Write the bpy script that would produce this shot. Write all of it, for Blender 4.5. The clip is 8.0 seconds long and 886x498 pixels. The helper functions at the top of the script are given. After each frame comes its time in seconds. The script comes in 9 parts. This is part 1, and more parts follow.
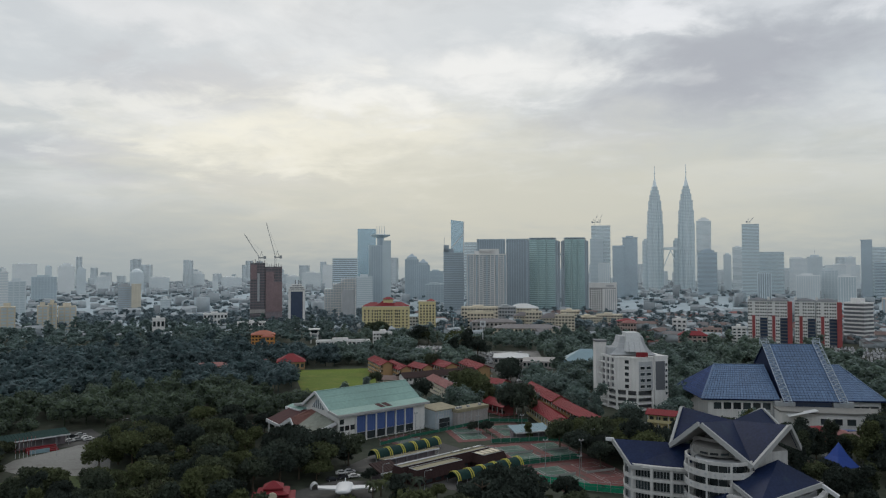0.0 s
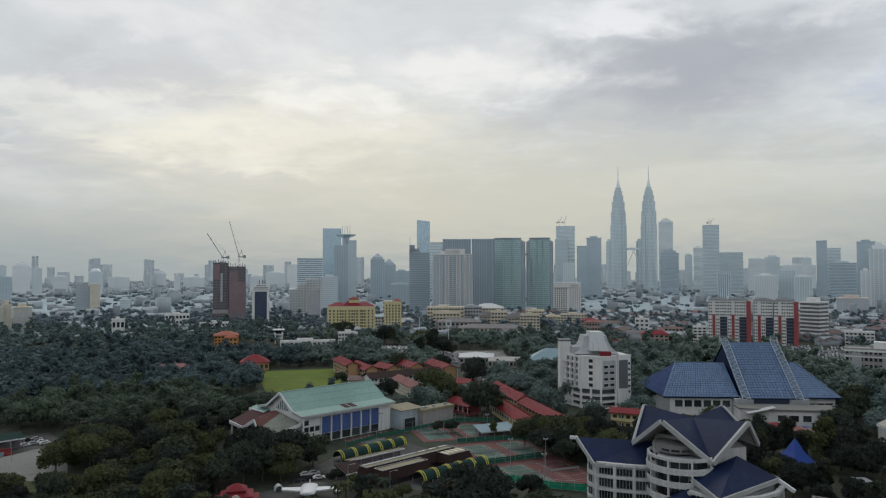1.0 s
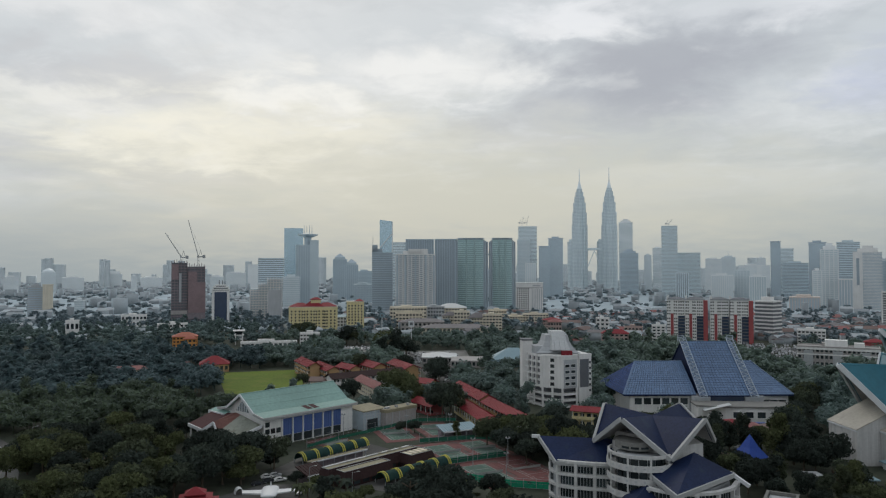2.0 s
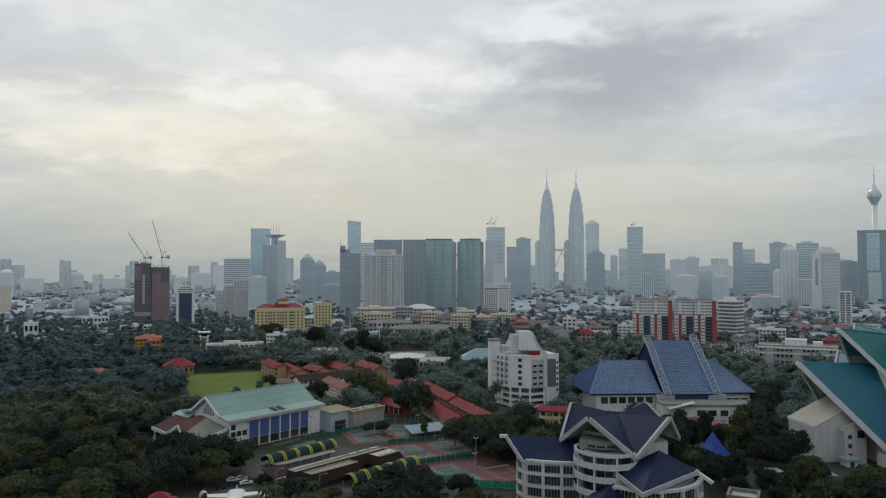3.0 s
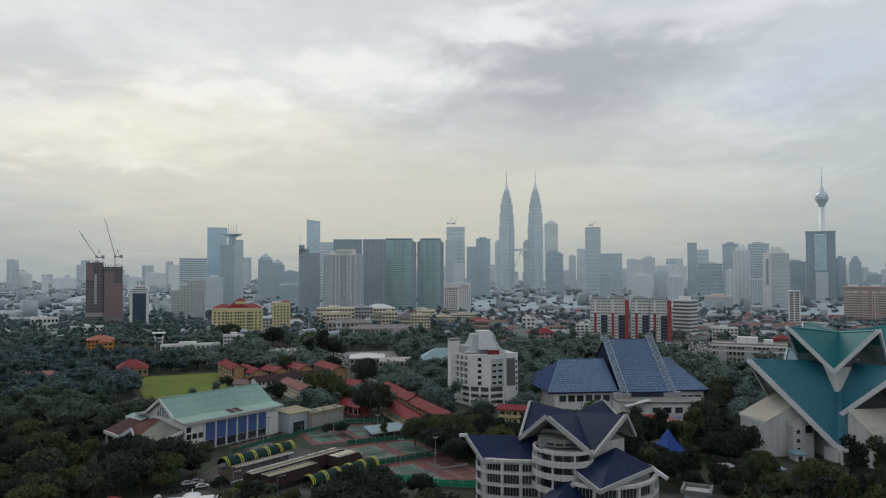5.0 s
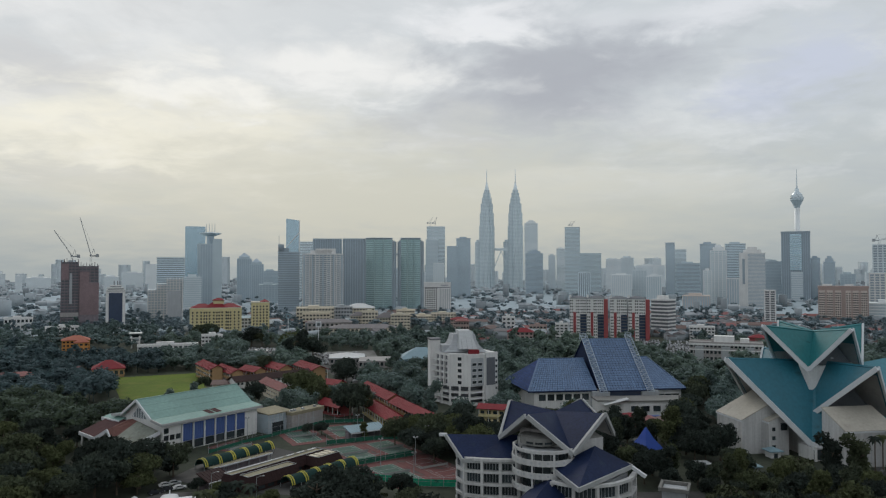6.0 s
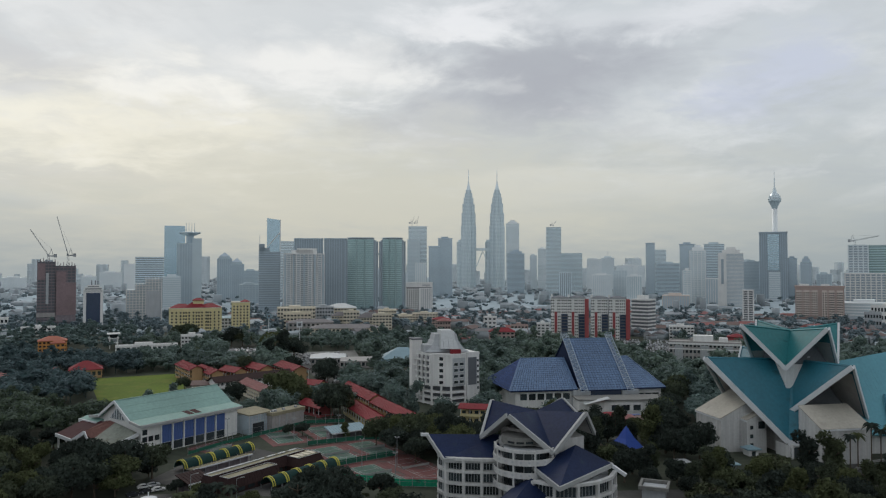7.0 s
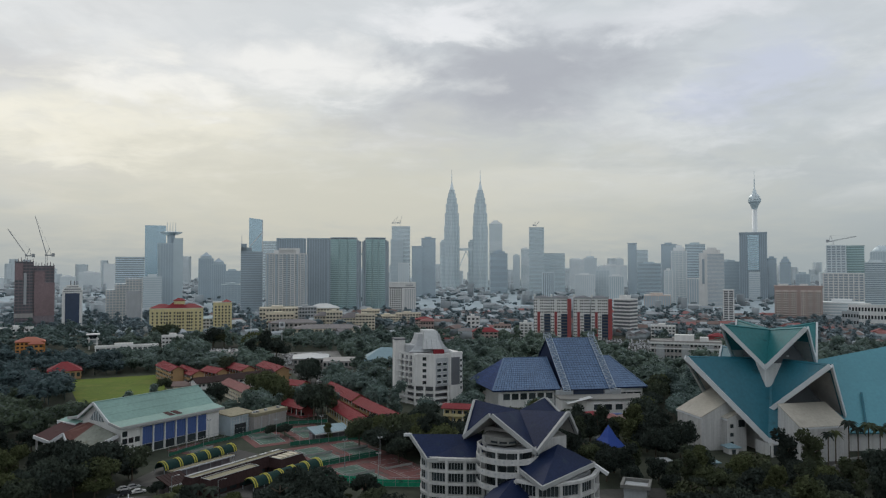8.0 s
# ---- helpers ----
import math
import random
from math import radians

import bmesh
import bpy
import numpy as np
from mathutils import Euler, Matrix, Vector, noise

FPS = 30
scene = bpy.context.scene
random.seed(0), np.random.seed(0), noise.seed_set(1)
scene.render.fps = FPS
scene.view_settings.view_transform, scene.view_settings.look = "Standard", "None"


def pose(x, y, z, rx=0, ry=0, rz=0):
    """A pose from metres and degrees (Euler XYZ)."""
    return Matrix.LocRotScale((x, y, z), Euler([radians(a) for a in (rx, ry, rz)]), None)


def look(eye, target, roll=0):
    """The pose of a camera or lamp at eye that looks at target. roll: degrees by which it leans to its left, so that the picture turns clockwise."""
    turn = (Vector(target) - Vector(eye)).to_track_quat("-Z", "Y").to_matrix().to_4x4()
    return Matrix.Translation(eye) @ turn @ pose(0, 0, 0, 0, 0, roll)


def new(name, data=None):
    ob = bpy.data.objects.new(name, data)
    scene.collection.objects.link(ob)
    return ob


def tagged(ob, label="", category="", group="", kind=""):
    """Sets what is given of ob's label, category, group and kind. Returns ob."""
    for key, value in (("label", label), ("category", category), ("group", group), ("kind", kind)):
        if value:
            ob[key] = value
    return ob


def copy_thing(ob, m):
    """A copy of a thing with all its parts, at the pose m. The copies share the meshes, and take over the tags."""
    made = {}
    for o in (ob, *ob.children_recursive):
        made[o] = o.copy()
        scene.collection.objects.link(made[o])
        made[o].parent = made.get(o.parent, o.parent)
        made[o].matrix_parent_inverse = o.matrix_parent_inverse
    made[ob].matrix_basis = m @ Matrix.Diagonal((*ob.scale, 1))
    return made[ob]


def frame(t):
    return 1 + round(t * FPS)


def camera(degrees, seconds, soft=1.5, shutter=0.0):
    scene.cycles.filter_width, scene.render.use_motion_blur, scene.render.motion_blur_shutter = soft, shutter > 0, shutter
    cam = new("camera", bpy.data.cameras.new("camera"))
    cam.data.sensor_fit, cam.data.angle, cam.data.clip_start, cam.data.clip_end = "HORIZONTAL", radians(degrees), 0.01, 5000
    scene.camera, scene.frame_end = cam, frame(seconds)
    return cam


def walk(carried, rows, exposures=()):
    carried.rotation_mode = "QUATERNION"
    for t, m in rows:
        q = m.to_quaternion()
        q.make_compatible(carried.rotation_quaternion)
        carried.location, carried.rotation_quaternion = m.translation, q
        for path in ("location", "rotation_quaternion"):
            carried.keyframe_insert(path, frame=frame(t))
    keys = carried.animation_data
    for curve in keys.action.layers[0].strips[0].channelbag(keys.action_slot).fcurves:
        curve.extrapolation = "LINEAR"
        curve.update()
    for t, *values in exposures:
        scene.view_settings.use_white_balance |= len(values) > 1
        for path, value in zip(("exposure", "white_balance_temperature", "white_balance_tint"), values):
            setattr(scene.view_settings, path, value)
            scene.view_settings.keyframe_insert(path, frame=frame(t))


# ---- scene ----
# camera: a hovering drone that turns slowly to its right
cam = camera(63.5, 8.0, soft=1.2)
PATH = [
    (0.0, 0.01, 1.69, 0.09),
    (0.5, -1.18, 1.68, 0.06),
    (1.0, -2.72, 1.68, 0.06),
    (1.5, -4.22, 1.67, 0.07),
    (3.0, -8.22, 1.73, 0.10),
    (3.5, -9.10, 1.73, 0.11),
    (4.0, -9.85, 1.72, 0.10),
    (4.5, -10.61, 1.72, 0.09),
    (6.0, -13.00, 1.66, 0.06),
    (6.5, -13.72, 1.66, 0.03),
    (7.0, -14.46, 1.65, 0.03),
    (7.5, -15.10, 1.63, 0.03),
    (8.0, -15.80, 1.65, 0.03),
]
EYE_HEIGHT = 72.0
walk(cam, [(t, pose(0, 0, EYE_HEIGHT, 90 + tilt, lean, turn)) for t, turn, tilt, lean in PATH])
scene.view_settings.exposure = 0.0

# ---- world: hazy overcast sky over a low, veiled sun ----
world = bpy.data.worlds.new("overcast_sky")
scene.world = world
world.use_nodes = True
wt = world.node_tree
wt.nodes.clear()


def wnode(kind, **values):
    n = wt.nodes.new(kind)
    for k, v in values.items():
        n.inputs[k].default_value = v
    return n


def wmath(op, a, b=0.0, clamp=False):
    n = wt.nodes.new("ShaderNodeMath")
    n.operation, n.use_clamp = op, clamp
    for i, v in enumerate((a, b)):
        if isinstance(v, (int, float)):
            n.inputs[i].default_value = v
        else:
            wt.links.new(v, n.inputs[i])
    return n.outputs[0]


def wmix(fac, a, b):
    n = wt.nodes.new("ShaderNodeMix")
    n.data_type = "RGBA"
    for i, v in ((0, fac), (6, a), (7, b)):
        if isinstance(v, (int, float)):
            n.inputs[i].default_value = v
        elif isinstance(v, tuple):
            n.inputs[i].default_value = (*v, 1)
        else:
            wt.links.new(v, n.inputs[i])
    return n.outputs[2]


def wramp(v, lo, hi):
    n = wt.nodes.new("ShaderNodeMapRange")
    n.interpolation_type = "SMOOTHSTEP"
    n.inputs["From Min"].default_value, n.inputs["From Max"].default_value = lo, hi
    wt.links.new(v, n.inputs["Value"])
    return n.outputs[0]


def way(azimuth, height):
    a, h = radians(azimuth), radians(height)
    return (math.sin(a) * math.cos(h), math.cos(a) * math.cos(h), math.sin(h))


tc = wt.nodes.new("ShaderNodeTexCoord")
sky_way = tc.outputs["Generated"]
sep = wt.nodes.new("ShaderNodeSeparateXYZ")
wt.links.new(sky_way, sep.inputs[0])
up = wmath("MAXIMUM", sep.outputs[2], 0.0)
bearing = wmath("MULTIPLY", wmath("ARCTAN2", sep.outputs[0], sep.outputs[1]), 57.2958)
height_deg = wmath("MULTIPLY", wmath("ARCSINE", sep.outputs[2]), 57.2958)
low = wmath("ADD", up, 0.16)
flatten = wt.nodes.new("ShaderNodeCombineXYZ")
wt.links.new(wmath("DIVIDE", sep.outputs[0], low), flatten.inputs[0])
wt.links.new(wmath("DIVIDE", sep.outputs[1], low), flatten.inputs[1])


def wnoise(scale, detail, rough, distort=0.0, shift=0.0):
    n = wnode("ShaderNodeTexNoise", Scale=scale, Detail=detail, Roughness=rough, Distortion=distort)
    add = wt.nodes.new("ShaderNodeVectorMath")
    add.inputs[1].default_value = (shift, -shift, shift)
    wt.links.new(flatten.outputs[0], add.inputs[0])
    wt.links.new(add.outputs[0], n.inputs["Vector"])
    return n.outputs["Fac"]


cloud_a = wnoise(0.95, 7.0, 0.56, 0.7)
cloud_b = wnoise(2.1, 8.0, 0.6, 0.4)
cloud_c = wnoise(3.4, 8.0, 0.58, 0.3, 7.3)
puff = wnoise(5.6, 7.0, 0.55, 0.5, 3.1)
# bearings and heights ruffled by the cloud texture, so that cloud edges billow
ruffled_b = wmath("ADD", bearing, wmath("MULTIPLY", wmath("SUBTRACT", cloud_b, 0.5), 26.0))
ruffled_h = wmath("ADD", height_deg, wmath("MULTIPLY", wmath("SUBTRACT", cloud_c, 0.5), 7.5))


def wcloud(azimuth, height, half_w, half_h, soft=0.25):
    """Lying cloud mass of that half width and half height in degrees: 1 inside, 0 outside, with billowing edges."""
    a = wmath("DIVIDE", wmath("SUBTRACT", ruffled_b, azimuth), half_w)
    b = wmath("DIVIDE", wmath("SUBTRACT", ruffled_h, height), half_h)
    d = wmath("SQRT", wmath("ADD", wmath("MULTIPLY", a, a), wmath("MULTIPLY", b, b)))
    return wmath("SUBTRACT", 1.0, wramp(d, soft, 1.25))


# deck of cloud, brighter upwards, dimmed again overhead out of view to darken the ground
deck = wmix(wramp(up, 0.0, 0.30), (0.46, 0.505, 0.515), (0.61, 0.645, 0.67))
deck = wmix(wramp(up, 0.38, 1.0), deck, (0.52, 0.545, 0.575))
high = wramp(up, 0.03, 0.16)
bright = wramp(cloud_a, 0.46, 0.66)
deck = wmix(wmath("MULTIPLY", high, wmath("MULTIPLY", bright, 0.5)), deck, (0.86, 0.87, 0.87))
dark = wramp(cloud_b, 0.50, 0.70)
deck = wmix(wmath("MULTIPLY", high, wmath("MULTIPLY", dark, 0.40)), deck, (0.45, 0.485, 0.52))
# bearing, height, half width, half height, brightness, warmth, share
for azimuth, height, half_w, half_h, level, warm, share in (
        (-10, 10.2, 20, 5.2, 0.85, 0.09, 0.68), (-13, 9.8, 12, 2.0, 0.90, 0.08, 0.65),
        (-27, 12.2, 9, 1.5, 0.86, 0.03, 0.55), (-20, 14.0, 11, 1.7, 0.53, -0.04, 0.50),
        (-23, 18.6, 7, 2.0, 0.84, 0.0, 0.50), (-29, 8.2, 9, 1.5, 0.48, -0.07, 0.45),
        (-14, 6.7, 9, 1.1, 0.54, -0.02, 0.40), (-7, 13.4, 5, 2.0, 0.92, 0.03, 0.65),
        (6, 15.6, 9, 2.6, 0.90, 0.02, 0.75), (13, 11.4, 5.5, 3.2, 0.54, -0.02, 0.45),
        (22, 14.8, 10.5, 4.4, 0.40, -0.07, 0.82), (40, 14.0, 6.5, 3.2, 0.64, -0.13, 0.65),
        (33, 18.8, 10, 1.6, 0.82, -0.02, 0.70), (16, 19.6, 9, 1.5, 0.88, -0.01, 0.80)):
    tone = (level * (1 + warm * 0.75), level * (1 + warm * 0.25), level * (1 - warm * 1.4))
    deck = wmix(wmath("MULTIPLY", wcloud(azimuth, height, half_w, half_h), share), deck, tone)
wisps = wramp(puff, 0.44, 0.68)
deck = wmix(wmath("MULTIPLY", high, wmath("MULTIPLY", wisps, 0.20)), deck, (0.47, 0.50, 0.53))
streaks = wramp(cloud_c, 0.52, 0.70)
deck = wmix(wmath("MULTIPLY", high, wmath("MULTIPLY", streaks, 0.22)), deck, (0.90, 0.90, 0.88))
# haze low on the horizon, warm under the veiled sun
deck = wmix(wmath("SUBTRACT", 1.0, wramp(height_deg, -1.0, 6.5)), deck, (0.36, 0.405, 0.415))
warm_haze = wmath("MULTIPLY", wcloud(8, 5.4, 38, 7.0, 0.1), 0.78)
deck = wmix(warm_haze, deck, (0.635, 0.62, 0.525))
sky = wt.nodes.new("ShaderNodeTexSky")
sky.sky_type, sky.sun_disc = "NISHITA", False
SUN_AZIMUTH, SUN_HEIGHT = -10.0, 38.0
sky.sun_elevation, sky.sun_rotation = radians(SUN_HEIGHT), radians(SUN_AZIMUTH)
sky.air_density, sky.dust_density = 1.5, 4.0
dim = wt.nodes.new("ShaderNodeVectorMath")
dim.operation = "SCALE"
dim.inputs["Scale"].default_value = 0.08
wt.links.new(sky.outputs[0], dim.inputs[0])
bg = wnode("ShaderNodeBackground", Strength=1.0)
cool = wt.nodes.new("ShaderNodeVectorMath")
cool.operation = "MULTIPLY"
cool.inputs[1].default_value = (0.985, 0.997, 1.012)
wt.links.new(wmix(0.94, dim.outputs[0], deck), cool.inputs[0])
wt.links.new(cool.outputs[0], bg.inputs["Color"])
wout = wt.nodes.new("ShaderNodeOutputWorld")
wt.links.new(bg.outputs[0], wout.inputs["Surface"])

sun = new("sun", bpy.data.lights.new("sun", "SUN"))
sun.data.energy, sun.data.angle, sun.data.color = 0.5, radians(25), (1.0, 0.95, 0.86)
sun.matrix_world = look(Vector(way(SUN_AZIMUTH, SUN_HEIGHT)) * 400, (0, 0, 0))

# ---- materials ----
def surface(name, colour, rough=0.8, fine=1.0, coarse=0.08, vary=0.25, bump=0.15, metal=0.0, spec=0.4, stain=None, stain_at=0.62, island=0.0, each=0.0, streak=0.0, thin=0.0, haze_sheen=0.0, alt=None):
    """Painted, tiled or natural surface: grain, large patches, optional stains, streaks and spread between pieces."""
    m = bpy.data.materials.new(name)
    m.use_nodes = True
    nt = m.node_tree
    b = nt.nodes["Principled BSDF"]
    b.inputs["Roughness"].default_value, b.inputs["Metallic"].default_value = rough, metal
    b.inputs["Specular IOR Level"].default_value = spec
    co = nt.nodes.new("ShaderNodeTexCoord").outputs["Object"]

    def tex(scale, detail=5.0, stretch=None):
        n = nt.nodes.new("ShaderNodeTexNoise")
        n.inputs["Scale"].default_value, n.inputs["Detail"].default_value = scale, detail
        if stretch:
            mp = nt.nodes.new("ShaderNodeMapping")
            mp.inputs["Scale"].default_value = stretch
            nt.links.new(co, mp.inputs[0])
            nt.links.new(mp.outputs[0], n.inputs["Vector"])
        else:
            nt.links.new(co, n.inputs["Vector"])
        return n.outputs["Fac"]

    def scaled(v, lo, hi):
        n = nt.nodes.new("ShaderNodeMapRange")
        n.inputs["From Min"].default_value, n.inputs["From Max"].default_value = 0.25, 0.75
        n.inputs["To Min"].default_value, n.inputs["To Max"].default_value = lo, hi
        nt.links.new(v, n.inputs["Value"])
        return n.outputs[0]

    def times(a, c):
        n = nt.nodes.new("ShaderNodeMath")
        n.operation = "MULTIPLY"
        nt.links.new(a, n.inputs[0])
        nt.links.new(c, n.inputs[1])
        return n.outputs[0]

    grain = tex(fine)
    value = times(scaled(grain, 1 - vary, 1 + vary), scaled(tex(coarse, 3.0), 1 - vary, 1 + vary))
    if streak:
        value = times(value, scaled(tex(1.0, 4.0, (0.9, 0.9, 0.05)), 1 - streak, 1 + streak * 0.5))
    if island:
        value = times(value, _spread(nt, nt.nodes.new("ShaderNodeNewGeometry").outputs["Random Per Island"], island))
    if each:
        value = times(value, _spread(nt, nt.nodes.new("ShaderNodeObjectInfo").outputs["Random"], each))
    mul = nt.nodes.new("ShaderNodeVectorMath")
    mul.operation = "SCALE"
    mul.inputs[0].default_value = colour
    nt.links.new(value, mul.inputs["Scale"])
    out = mul.outputs[0]
    if alt:
        mx = nt.nodes.new("ShaderNodeMix")
        mx.data_type = "RGBA"
        rg = nt.nodes.new("ShaderNodeMapRange")
        rg.inputs["From Min"].default_value, rg.inputs["From Max"].default_value = 0.95, 1.35
        add = nt.nodes.new("ShaderNodeMath")
        nt.links.new(nt.nodes.new("ShaderNodeObjectInfo").outputs["Random"], add.inputs[0])
        nt.links.new(tex(coarse * 0.35, 3.0), add.inputs[1])
        nt.links.new(add.outputs[0], rg.inputs["Value"])
        nt.links.new(rg.outputs[0], mx.inputs[0])
        nt.links.new(out, mx.inputs[6])
        second = nt.nodes.new("ShaderNodeVectorMath")
        second.operation = "SCALE"
        second.inputs[0].default_value = alt
        nt.links.new(value, second.inputs["Scale"])
        nt.links.new(second.outputs[0], mx.inputs[7])
        out = mx.outputs[2]
    # pale blue grazing sheen that stands in for haze on far surfaces
    if haze_sheen:
        b.inputs["Sheen Weight"].default_value, b.inputs["Sheen Roughness"].default_value = haze_sheen, 0.6
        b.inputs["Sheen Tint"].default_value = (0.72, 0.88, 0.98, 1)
    if stain:
        mx = nt.nodes.new("ShaderNodeMix")
        mx.data_type = "RGBA"
        rg = nt.nodes.new("ShaderNodeMapRange")
        rg.inputs["From Min"].default_value, rg.inputs["From Max"].default_value = stain_at, stain_at + 0.12
        nt.links.new(tex(coarse * 3.1, 7.0), rg.inputs["Value"])
        nt.links.new(rg.outputs[0], mx.inputs[0])
        nt.links.new(out, mx.inputs[6])
        mx.inputs[7].default_value = (*stain, 1)
        out = mx.outputs[2]
    nt.links.new(out, b.inputs["Base Color"])
    if thin:
        tl = nt.nodes.new("ShaderNodeBsdfTranslucent")
        nt.links.new(out, tl.inputs["Color"])
        mixer = nt.nodes.new("ShaderNodeMixShader")
        mixer.inputs[0].default_value = thin
        nt.links.new(b.outputs[0], mixer.inputs[1])
        nt.links.new(tl.outputs[0], mixer.inputs[2])
        nt.links.new(mixer.outputs[0], nt.nodes["Material Output"].inputs["Surface"])
    if bump:
        bp = nt.nodes.new("ShaderNodeBump")
        bp.inputs["Strength"].default_value, bp.inputs["Distance"].default_value = bump, 0.15
        nt.links.new(grain, bp.inputs["Height"])
        nt.links.new(bp.outputs[0], b.inputs["Normal"])
    return m


def _spread(nt, value, amount):
    n = nt.nodes.new("ShaderNodeMapRange")
    n.inputs["To Min"].default_value, n.inputs["To Max"].default_value = 1 - amount, 1 + amount
    nt.links.new(value, n.inputs["Value"])
    return n.outputs[0]


